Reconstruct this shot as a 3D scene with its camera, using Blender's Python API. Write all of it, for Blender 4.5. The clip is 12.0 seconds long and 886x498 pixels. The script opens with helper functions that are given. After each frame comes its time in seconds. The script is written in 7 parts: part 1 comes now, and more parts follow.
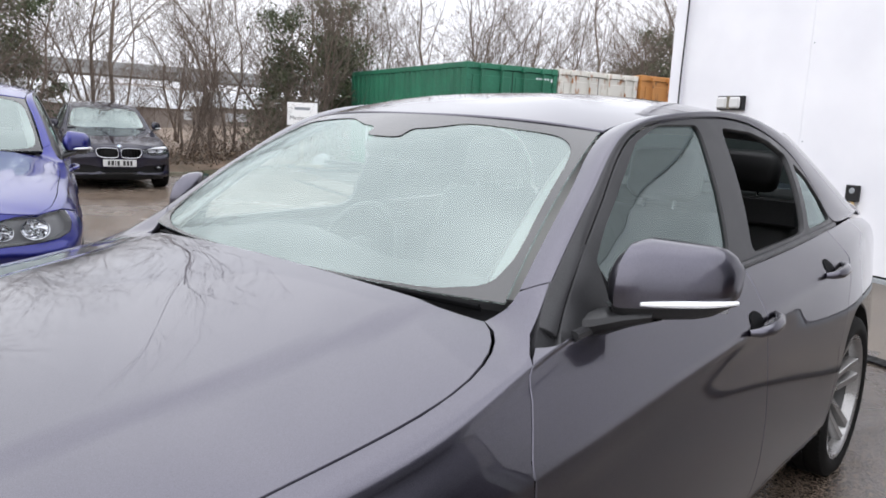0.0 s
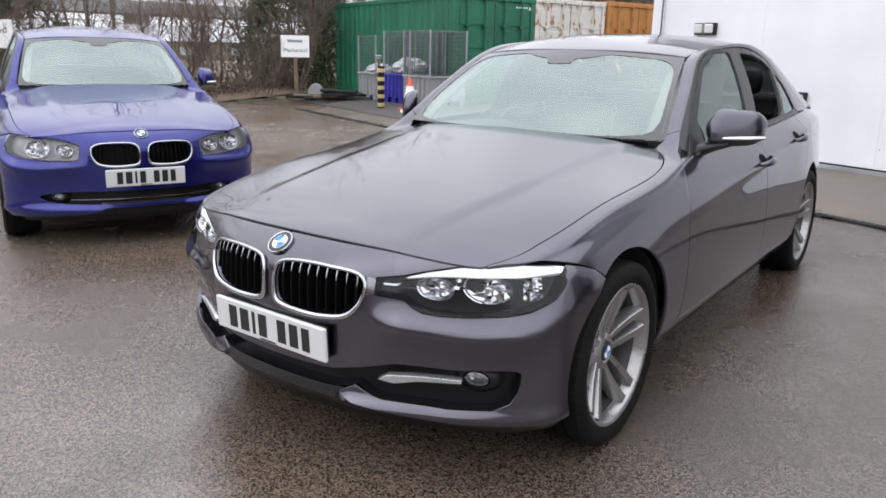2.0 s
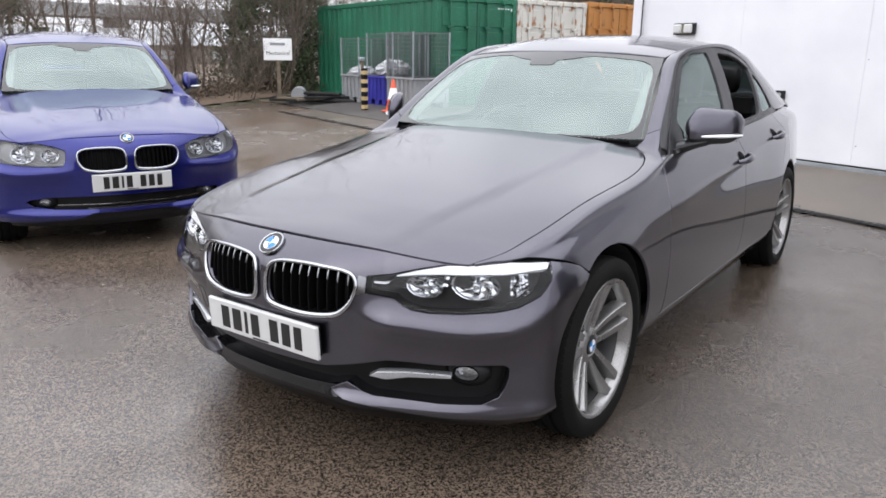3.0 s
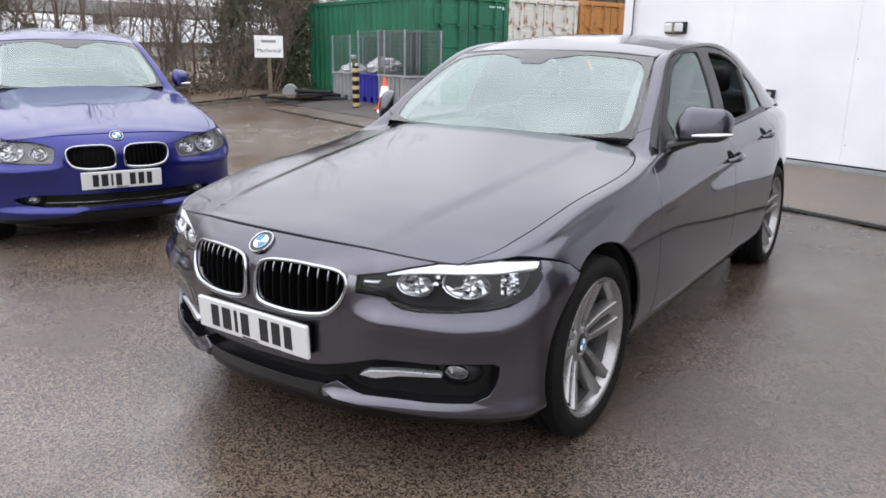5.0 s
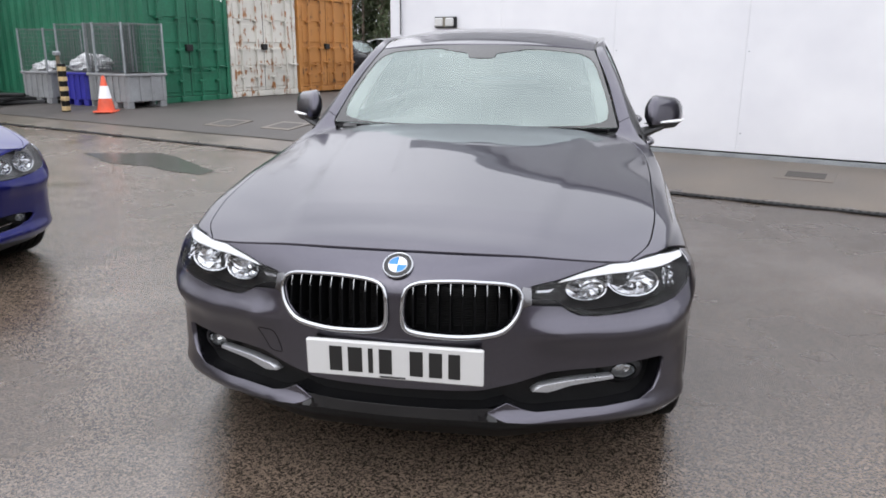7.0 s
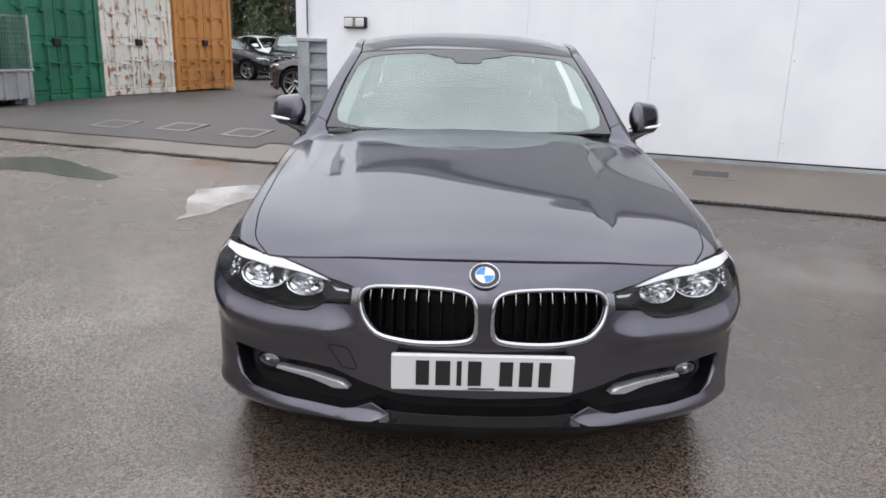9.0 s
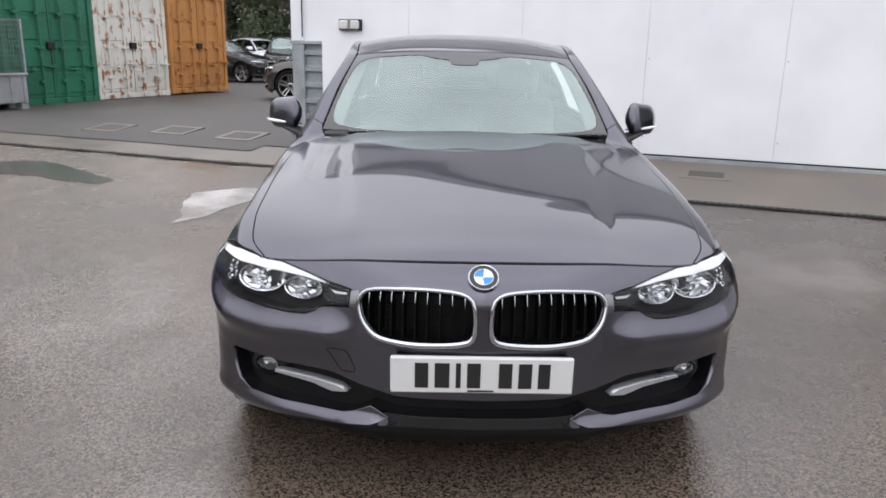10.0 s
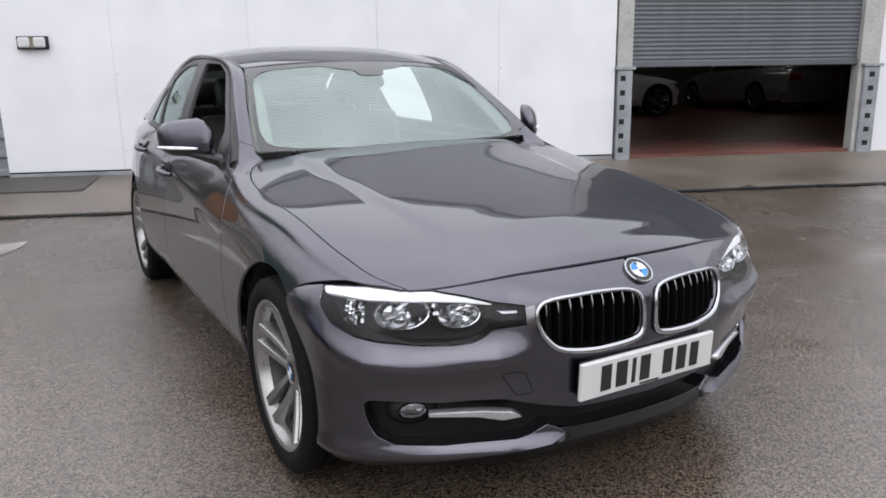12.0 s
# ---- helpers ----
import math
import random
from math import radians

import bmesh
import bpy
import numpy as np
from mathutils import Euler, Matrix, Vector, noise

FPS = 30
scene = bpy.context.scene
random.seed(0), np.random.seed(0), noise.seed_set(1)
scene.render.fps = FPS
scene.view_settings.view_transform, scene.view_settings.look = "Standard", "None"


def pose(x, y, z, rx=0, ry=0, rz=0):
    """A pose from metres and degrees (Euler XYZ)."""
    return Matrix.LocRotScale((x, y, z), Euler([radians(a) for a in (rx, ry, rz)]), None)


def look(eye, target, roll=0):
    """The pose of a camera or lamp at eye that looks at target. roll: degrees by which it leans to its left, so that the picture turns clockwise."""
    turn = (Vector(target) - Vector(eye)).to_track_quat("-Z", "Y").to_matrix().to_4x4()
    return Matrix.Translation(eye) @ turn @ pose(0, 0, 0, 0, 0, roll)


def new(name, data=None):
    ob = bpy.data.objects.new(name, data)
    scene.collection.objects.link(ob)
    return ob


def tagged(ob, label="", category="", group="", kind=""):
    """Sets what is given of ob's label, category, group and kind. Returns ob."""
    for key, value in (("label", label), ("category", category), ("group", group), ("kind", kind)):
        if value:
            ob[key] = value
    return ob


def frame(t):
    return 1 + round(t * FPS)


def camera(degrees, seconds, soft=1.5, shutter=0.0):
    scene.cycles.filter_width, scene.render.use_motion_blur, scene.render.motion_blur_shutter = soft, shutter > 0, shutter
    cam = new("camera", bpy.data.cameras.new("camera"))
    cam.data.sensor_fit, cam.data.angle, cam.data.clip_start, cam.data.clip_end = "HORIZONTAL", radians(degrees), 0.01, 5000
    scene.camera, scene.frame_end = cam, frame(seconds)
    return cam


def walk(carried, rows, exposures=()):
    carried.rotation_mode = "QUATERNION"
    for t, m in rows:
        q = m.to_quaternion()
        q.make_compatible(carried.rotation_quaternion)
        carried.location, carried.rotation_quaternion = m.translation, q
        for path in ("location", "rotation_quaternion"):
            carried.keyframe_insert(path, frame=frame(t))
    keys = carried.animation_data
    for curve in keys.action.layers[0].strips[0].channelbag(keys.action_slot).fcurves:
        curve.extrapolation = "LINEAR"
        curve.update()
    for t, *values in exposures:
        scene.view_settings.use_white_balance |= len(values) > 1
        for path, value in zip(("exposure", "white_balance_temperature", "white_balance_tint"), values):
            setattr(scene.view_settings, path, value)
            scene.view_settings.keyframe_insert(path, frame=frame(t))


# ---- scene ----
cam = camera(61.5, 12.0, soft=1.7)
PATH = [
    (0, (1.478, -0.392, 1.31), (0.192, 1.104, 0.982), 2.8),
    (0.5, (1.628, -1.003, 1.297), (0.342, 0.49, 0.954), 2.0),
    (1, (1.712, -1.583, 1.296), (0.46, -0.075, 0.899), 2.0),
    (1.5, (1.776, -2.034, 1.292), (0.548, -0.524, 0.832), 1.5),
    (2, (1.792, -2.266, 1.308), (0.638, -0.713, 0.8), 1.2),
    (2.5, (1.809, -2.308, 1.312), (0.677, -0.738, 0.807), 0.9),
    (3, (1.819, -2.319, 1.314), (0.697, -0.742, 0.81), 0.7),
    (5, (1.82, -2.314, 1.316), (0.717, -0.725, 0.807), 0.9),
    (5.5, (1.815, -2.311, 1.315), (0.714, -0.722, 0.803), 0.7),
    (6, (1.601, -2.386, 1.297), (0.64, -0.71, 0.78), 2.1),
    (6.5, (1.08, -2.593, 1.299), (0.457, -0.769, 0.763), 2.5),
    (7, (0.483, -2.712, 1.307), (0.145, -0.809, 0.792), 0.4),
    (7.5, (0.057, -2.747, 1.309), (-0.048, -0.815, 0.802), -1.0),
    (9.5, (-0.146, -2.746, 1.328), (-0.121, -0.813, 0.816), 1.4),
    (10, (-0.149, -2.742, 1.325), (-0.118, -0.807, 0.818), 1.2),
    (10.5, (-0.187, -2.718, 1.327), (-0.136, -0.784, 0.819), 1.2),
    (11, (-0.532, -2.622, 1.296), (-0.152, -0.724, 0.792), 2.7),
    (11.5, (-1.087, -2.446, 1.272), (-0.348, -0.64, 0.832), 1.1),
    (12, (-1.527, -2.247, 1.278), (-0.556, -0.561, 0.818), -0.9),
]
walk(cam, [(t, look(eye, target, roll)) for t, eye, target, roll in PATH], [(0.0, 0.3), (0.5, 0.08), (1.0, -0.05), (1.5, 0.05), (2.0, 0.24), (2.5, 0.3), (5.5, 0.3), (6.5, 0.24), (7.5, 0.12), (9.5, 0.06), (12.0, 0.05)])

# ---- sky, sun ----
world = bpy.data.worlds.new("overcast")
scene.world = world
world.use_nodes = True
wn, wl = world.node_tree.nodes, world.node_tree.links
wn.clear()
sky = wn.new("ShaderNodeTexSky")
sky.sky_type = 'NISHITA'
sky.sun_disc = False
sky.sun_elevation, sky.sun_rotation = radians(38), radians(200)
sky.air_density, sky.dust_density = 1.0, 4.0
pale = wn.new("ShaderNodeHueSaturation")
pale.inputs["Saturation"].default_value = 0.12
coord = wn.new("ShaderNodeTexCoord")
cloud = wn.new("ShaderNodeTexNoise")
cloud.inputs["Scale"].default_value, cloud.inputs["Detail"].default_value = 2.2, 5.0
cramp = wn.new("ShaderNodeValToRGB")
cramp.color_ramp.elements[0].position, cramp.color_ramp.elements[1].position = 0.3, 0.72
cramp.color_ramp.elements[0].color = (10.5, 10.8, 11.9, 1)
cramp.color_ramp.elements[1].color = (15.5, 15.7, 16.8, 1)
cmix = wn.new("ShaderNodeMix")
cmix.data_type = 'RGBA'
cmix.inputs["Factor"].default_value = 0.8
back = wn.new("ShaderNodeBackground")
height, climb = wn.new("ShaderNodeSeparateXYZ"), wn.new("ShaderNodeMapRange")
climb.inputs["To Min"].default_value, climb.inputs["To Max"].default_value = 0.1, 0.192
wl.new(coord.outputs["Generated"], height.inputs[0])
wl.new(height.outputs["Z"], climb.inputs["Value"])
wl.new(climb.outputs[0], back.inputs["Strength"])
wout = wn.new("ShaderNodeOutputWorld")
wl.new(sky.outputs[0], pale.inputs["Color"])
wl.new(coord.outputs["Generated"], cloud.inputs["Vector"])
wl.new(cloud.outputs["Fac"], cramp.inputs["Fac"])
wl.new(pale.outputs[0], cmix.inputs["A"])
wl.new(cramp.outputs[0], cmix.inputs["B"])
wl.new(cmix.outputs["Result"], back.inputs["Color"])
wl.new(back.outputs[0], wout.inputs["Surface"])

sun = new("sun", bpy.data.lights.new("sun", 'SUN'))
sun.data.energy, sun.data.angle, sun.data.color = 0.5, radians(150), (1.0, 0.97, 0.93)
sun.matrix_world = look((-6, -14, 16), (0, 0, 0))
scene.view_settings.exposure = 0.0


# ---- materials ----
def principled(name, base, rough=0.5, metal=0.0, **more):
    m = bpy.data.materials.new(name)
    m.use_nodes = True
    b = m.node_tree.nodes["Principled BSDF"]
    b.inputs["Base Color"].default_value = (*base, 1)
    b.inputs["Roughness"].default_value = rough
    b.inputs["Metallic"].default_value = metal
    for key, value in more.items():
        b.inputs[key.replace("_", " ")].default_value = value
    return m


def ramp(nodes, lo, hi, a, b):
    r = nodes.new("ShaderNodeValToRGB")
    r.color_ramp.elements[0].position, r.color_ramp.elements[1].position = lo, hi
    r.color_ramp.elements[0].color = (*a, 1) if len(a) == 3 else a
    r.color_ramp.elements[1].color = (*b, 1) if len(b) == 3 else b
    return r


def surface(name, base, dark, rough=0.6, metal=0.0, scale=3.0, fine=60.0, bump=0.1, rough_var=0.15, contrast=(0.35, 0.7), **more):
    """A worn surface: two scales of colour variation, uneven gloss and fine relief."""
    m = principled(name, base, rough, metal, **more)
    n, l = m.node_tree.nodes, m.node_tree.links
    b = n["Principled BSDF"]
    tc = n.new("ShaderNodeTexCoord")
    big, small = n.new("ShaderNodeTexNoise"), n.new("ShaderNodeTexNoise")
    big.inputs["Scale"].default_value, big.inputs["Detail"].default_value = scale, 6
    small.inputs["Scale"].default_value, small.inputs["Detail"].default_value = fine, 3
    l.new(tc.outputs["Object"], big.inputs["Vector"])
    l.new(tc.outputs["Object"], small.inputs["Vector"])
    r = ramp(n, contrast[0], contrast[1], dark, base)
    l.new(big.outputs["Fac"], r.inputs["Fac"])
    mix = n.new("ShaderNodeMix")
    mix.data_type, mix.blend_type = 'RGBA', 'OVERLAY'
    mix.inputs["Factor"].default_value = 0.35
    l.new(r.outputs[0], mix.inputs["A"])
    l.new(small.outputs["Fac"], mix.inputs["B"])
    l.new(mix.outputs["Result"], b.inputs["Base Color"])
    rr = n.new("ShaderNodeMapRange")
    rr.inputs["To Min"].default_value, rr.inputs["To Max"].default_value = max(0.02, rough - rough_var), min(1, rough + rough_var)
    l.new(big.outputs["Fac"], rr.inputs["Value"])
    l.new(rr.outputs[0], b.inputs["Roughness"])
    if bump:
        bp = n.new("ShaderNodeBump")
        bp.inputs["Strength"].default_value, bp.inputs["Distance"].default_value = bump, 0.004
        l.new(small.outputs["Fac"], bp.inputs["Height"])
        l.new(bp.outputs[0], b.inputs["Normal"])
    return m


def streaked(name, paint_rgb, rust_rgb, start):
    """Old paint with rust that runs down in streaks."""
    m = principled(name, paint_rgb, 0.6)
    n, l = m.node_tree.nodes, m.node_tree.links
    tc = n.new("ShaderNodeTexCoord")
    stretch, runs, blot, fade = n.new("ShaderNodeMapping"), n.new("ShaderNodeTexNoise"), n.new("ShaderNodeTexNoise"), n.new("ShaderNodeTexNoise")
    stretch.inputs["Scale"].default_value = (9.0, 9.0, 1.1)
    l.new(tc.outputs["Object"], stretch.inputs["Vector"])
    l.new(stretch.outputs[0], runs.inputs["Vector"])
    runs.inputs["Scale"].default_value, runs.inputs["Detail"].default_value = 1.6, 5
    for t, sc in ((blot, 5.0), (fade, 1.3)):
        t.inputs["Scale"].default_value, t.inputs["Detail"].default_value = sc, 6
        l.new(tc.outputs["Object"], t.inputs["Vector"])
    both = n.new("ShaderNodeMath")
    both.operation = 'MULTIPLY_ADD'
    both.inputs[1].default_value = 0.6
    l.new(blot.outputs["Fac"], both.inputs[0])
    half = n.new("ShaderNodeMath")
    half.operation = 'MULTIPLY'
    half.inputs[1].default_value = 0.45
    l.new(runs.outputs["Fac"], half.inputs[0])
    l.new(half.outputs[0], both.inputs[2])
    r = ramp(n, start, start + 0.07, (0, 0, 0), (1, 1, 1))
    l.new(both.outputs[0], r.inputs["Fac"])
    dirt = ramp(n, 0.35, 0.7, paint_rgb, [c * 0.8 for c in paint_rgb])
    l.new(fade.outputs["Fac"], dirt.inputs["Fac"])
    mx = n.new("ShaderNodeMix")
    mx.data_type = 'RGBA'
    mx.inputs["B"].default_value = (*rust_rgb, 1)
    l.new(r.outputs[0], mx.inputs["Factor"])
    l.new(dirt.outputs[0], mx.inputs["A"])
    l.new(mx.outputs["Result"], n["Principled BSDF"].inputs["Base Color"])
    return m


def asphalt():
    m = principled("wet_asphalt", (0.06, 0.055, 0.05), 0.4)
    n, l = m.node_tree.nodes, m.node_tree.links
    b = n["Principled BSDF"]
    tc = n.new("ShaderNodeTexCoord")

    def noise_at(scale, detail=4.0, rough=0.55):
        t = n.new("ShaderNodeTexNoise")
        t.inputs["Scale"].default_value, t.inputs["Detail"].default_value, t.inputs["Roughness"].default_value = scale, detail, rough
        l.new(tc.outputs["Object"], t.inputs["Vector"])
        return t
    grit, fleck = n.new("ShaderNodeTexVoronoi"), n.new("ShaderNodeTexVoronoi")
    grit.inputs["Scale"].default_value, fleck.inputs["Scale"].default_value = 150, 400
    for v in (grit, fleck):
        l.new(tc.outputs["Object"], v.inputs["Vector"])
    stone = ramp(n, 0.25, 0.82, (0.0115, 0.0092, 0.0074), (0.165, 0.131, 0.104))
    sep, sep2 = n.new("ShaderNodeSeparateColor"), n.new("ShaderNodeSeparateColor")
    l.new(grit.outputs["Color"], sep.inputs[0])
    l.new(fleck.outputs["Color"], sep2.inputs[0])
    both = n.new("ShaderNodeMix")
    both.inputs["Factor"].default_value = 0.45
    l.new(sep.outputs[0], both.inputs["A"])
    l.new(sep2.outputs[0], both.inputs["B"])
    l.new(both.outputs["Result"], stone.inputs["Fac"])
    stain, patch = noise_at(0.45, 6), noise_at(2.6, 5)
    sr = ramp(n, 0.35, 0.68, (0.7, 0.68, 0.66), (1.2, 1.15, 1.1))
    l.new(stain.outputs["Fac"], sr.inputs["Fac"])
    mul = n.new("ShaderNodeMix")
    mul.data_type, mul.blend_type = 'RGBA', 'MULTIPLY'
    mul.inputs["Factor"].default_value = 1.0
    l.new(stone.outputs[0], mul.inputs["A"])
    l.new(sr.outputs[0], mul.inputs["B"])
    # the yard's colour pales away from the workshop, towards -x
    place, wander, shift, paling, paler = (n.new("ShaderNode" + k) for k in ("SeparateXYZ", "TexNoise", "Math", "MapRange", "VectorMath"))
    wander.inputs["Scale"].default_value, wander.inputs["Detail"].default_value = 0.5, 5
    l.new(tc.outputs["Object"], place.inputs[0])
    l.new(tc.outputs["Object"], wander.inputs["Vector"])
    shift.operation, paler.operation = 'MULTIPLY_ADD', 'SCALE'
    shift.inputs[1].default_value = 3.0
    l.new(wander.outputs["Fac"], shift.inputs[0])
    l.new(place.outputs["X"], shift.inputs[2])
    paling.inputs["From Min"].default_value, paling.inputs["From Max"].default_value = 0.8, -3.0
    paling.inputs["To Min"].default_value, paling.inputs["To Max"].default_value = 1.0, 1.8
    l.new(shift.outputs[0], paling.inputs["Value"])
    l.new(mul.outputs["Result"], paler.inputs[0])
    l.new(paling.outputs[0], paler.inputs["Scale"])
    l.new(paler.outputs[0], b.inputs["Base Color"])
    # wet film: pools where the low noise runs high
    add = n.new("ShaderNodeMath")
    add.operation = 'MULTIPLY_ADD'
    add.inputs[1].default_value = 0.35
    l.new(patch.outputs["Fac"], add.inputs[0])
    l.new(stain.outputs["Fac"], add.inputs[2])
    wet = ramp(n, 0.5, 0.84, (0.36, 0.36, 0.36), (0.1, 0.1, 0.1))
    l.new(add.outputs[0], wet.inputs["Fac"])
    l.new(wet.outputs[0], b.inputs["Roughness"])
    relief = ramp(n, 0.6, 0.85, (0.4, 0.4, 0.4), (0.1, 0.1, 0.1))
    l.new(add.outputs[0], relief.inputs["Fac"])
    bp = n.new("ShaderNodeBump")
    bp.inputs["Distance"].default_value = 0.006
    l.new(relief.outputs[0], bp.inputs["Strength"])
    l.new(grit.outputs["Distance"], bp.inputs["Height"])
    l.new(bp.outputs[0], b.inputs["Normal"])
    b.inputs["Specular IOR Level"].default_value = 1.0
    return m


def paint(name, base, flake=0.35, rough=0.3):
    """Car lacquer: a metallic base under a clear coat."""
    m = principled(name, base, rough, flake, Coat_Weight=1.0, Coat_Roughness=0.015, Coat_IOR=1.5, Specular_IOR_Level=0.0, Specular_Tint=(0.6, 0.6, 0.6, 1))
    n, l = m.node_tree.nodes, m.node_tree.links
    tc, t = n.new("ShaderNodeTexCoord"), n.new("ShaderNodeTexNoise")
    t.inputs["Scale"].default_value, t.inputs["Detail"].default_value = 900, 1
    l.new(tc.outputs["Object"], t.inputs["Vector"])
    r = ramp(n, 0.3, 0.7, [c * 0.8 for c in base], [min(1, c * 1.25) for c in base])
    l.new(t.outputs["Fac"], r.inputs["Fac"])
    l.new(r.outputs[0], n["Principled BSDF"].inputs["Base Color"])
    return m


def glass(name, tint, body=0.75, rough=0.0, sheen=(1, 1, 1)):
    """Thin tinted glazing: clear body with a mirror film by Fresnel."""
    m = bpy.data.materials.new(name)
    m.use_nodes = True
    n, l = m.node_tree.nodes, m.node_tree.links
    n.clear()
    out, mx, fr = n.new("ShaderNodeOutputMaterial"), n.new("ShaderNodeMixShader"), n.new("ShaderNodeFresnel")
    tr, gl = n.new("ShaderNodeBsdfTransparent"), n.new("ShaderNodeBsdfGlossy")
    fr.inputs["IOR"].default_value = body
    tr.inputs["Color"].default_value = (*tint, 1)
    gl.inputs["Roughness"].default_value = rough
    gl.inputs["Color"].default_value = (*sheen, 1)
    l.new(fr.outputs[0], mx.inputs["Fac"])
    l.new(tr.outputs[0], mx.inputs[1])
    l.new(gl.outputs[0], mx.inputs[2])
    l.new(mx.outputs[0], out.inputs["Surface"])
    return m


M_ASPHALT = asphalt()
M_ROAD = surface("dark_damp_tarmac", (0.068, 0.06, 0.054), (0.042, 0.037, 0.033), 0.6, scale=0.8, fine=140, bump=0.3, rough_var=0.1)
M_APRON = surface("damp_concrete_apron", (0.15, 0.125, 0.1), (0.085, 0.07, 0.056), 0.4, scale=1.2, fine=90, bump=0.25)
M_WHITE = surface("white_coated_panel", (0.715, 0.718, 0.75), (0.70, 0.703, 0.735), 0.45, scale=0.6, fine=1.5, bump=0.0, rough_var=0.08)
M_CLAD = surface("grey_steel_cladding", (0.3, 0.32, 0.34), (0.2, 0.215, 0.23), 0.4, 0.2, scale=1.5, fine=40, bump=0.03)
M_PALECLAD = surface("pale_grey_cladding", (0.46, 0.47, 0.49), (0.4, 0.41, 0.43), 0.45, scale=0.8, fine=30, bump=0.0)
M_GALV = surface("galvanised_steel", (0.42, 0.45, 0.47), (0.3, 0.32, 0.34), 0.42, 0.6, scale=5, fine=70, bump=0.04)
M_SHUT = surface("shutter_steel", (0.125, 0.135, 0.147), (0.095, 0.102, 0.112), 0.42, 0.35, scale=2, fine=60, bump=0.02)
# glow of the added tubes that brighten the workshop bay
M_BAYFILL = principled("bay_fill_glow", (0.9, 0.9, 0.9), 0.4, Emission_Color=(1, 0.97, 0.9, 1), Emission_Strength=7.0)
M_DARKM = surface("dark_rubber", (0.02, 0.02, 0.021), (0.012, 0.012, 0.013), 0.6, scale=8, fine=120, bump=0.08, Specular_IOR_Level=0.25)
M_GREEN = surface("green_container_paint", (0.014, 0.15, 0.08), (0.009, 0.1, 0.054), 0.5, scale=1.1, fine=30, bump=0.06)
M_WCONT = streaked("rusty_white_container_paint", (0.66, 0.64, 0.58), (0.30, 0.13, 0.045), 0.56)
M_ORANGE = streaked("orange_container_paint", (0.46, 0.2, 0.05), (0.13, 0.06, 0.025), 0.6)
M_BARK = surface("winter_bark", (0.2, 0.155, 0.12), (0.11, 0.083, 0.066), 0.9, scale=6, fine=50, bump=0.4)
M_TWIG = surface("bare_twigs", (0.2, 0.155, 0.125), (0.11, 0.085, 0.07), 0.9, scale=3, fine=30, bump=0.0)
M_IVY = surface("ivy_leaf", (0.085, 0.11, 0.045), (0.04, 0.058, 0.025), 0.55, scale=4, fine=20, bump=0.0)
M_BRAMBLE = surface("brown_bramble", (0.2, 0.14, 0.1), (0.1, 0.075, 0.05), 0.9, scale=2, fine=25, bump=0.0)
M_PAINT = paint("grey_metallic_lacquer", (0.072, 0.068, 0.087), 1.0, 0.28)
M_BLUE = paint("blue_metallic_lacquer", (0.012, 0.015, 0.14), 0.7, 0.3)
M_NAVY = paint("dark_navy_lacquer", (0.012, 0.011, 0.022), 0.3)
M_BLACKCAR = paint("black_lacquer", (0.008, 0.008, 0.01), 0.2)
M_WHITECAR = paint("white_lacquer", (0.75, 0.76, 0.78), 0.0)
M_SILVER = paint("silver_lacquer", (0.4, 0.41, 0.42), 0.6)
M_GREYCAR = paint("bronze_grey_lacquer", (0.06, 0.05, 0.048), 0.5)
M_CHROME = principled("chrome", (0.44, 0.45, 0.47), 0.06, 1.0)
M_SATIN = surface("satin_silver", (0.5, 0.51, 0.53), (0.42, 0.43, 0.45), 0.32, 0.75, scale=9, fine=200, bump=0.01)
M_ALLOY = surface("silver_alloy_lacquer", (0.34, 0.335, 0.33), (0.27, 0.265, 0.26), 0.28, 0.85, scale=5, fine=200, bump=0.01)
M_BLACK = surface("black_plastic", (0.009, 0.009, 0.0095), (0.006, 0.006, 0.0065), 0.38, scale=9, fine=80, bump=0.0, Specular_IOR_Level=0.25)
M_GLOSSBLK = principled("gloss_black", (0.006, 0.006, 0.007), 0.08)
M_TRIM = surface("satin_dark_trim", (0.03, 0.03, 0.032), (0.02, 0.02, 0.021), 0.35, scale=9, fine=250, bump=0.02, Specular_IOR_Level=0.25)
M_TYRE = surface("tyre_rubber", (0.009, 0.0088, 0.0085), (0.006, 0.0058, 0.0055), 0.7, scale=7, fine=160, bump=0.12, Specular_IOR_Level=0.1)
M_WELL = principled("wheel_well_felt", (0.006, 0.006, 0.006), 0.95)
M_SCREEN = glass("green_tinted_glass", (0.7, 0.79, 0.76), 2.6, sheen=(0.87, 1.0, 0.965))
M_FRIT = principled("black_glass_enamel", (0.018, 0.018, 0.018), 0.08, IOR=1.7)
M_PALETRIM = principled("pale_pillar_cloth", (0.42, 0.42, 0.4), 0.9)
M_SMOKE = principled("smoked_chrome", (0.2, 0.2, 0.21), 0.15, 1.0)
M_JAMB = surface("grey_beige_jamb_steel", (0.42, 0.415, 0.4), (0.33, 0.325, 0.31), 0.5, scale=3, fine=50, bump=0.03)
M_REFLECT = principled("lamp_reflector", (0.55, 0.56, 0.58), 0.14, 1.0)
M_LAMPSIL = principled("silver_lamp_lining", (0.2, 0.2, 0.205), 0.35, 0.4)
M_PUDDLE = principled("rain_puddle", (0.07, 0.062, 0.053), 0.2, Specular_IOR_Level=0.7)
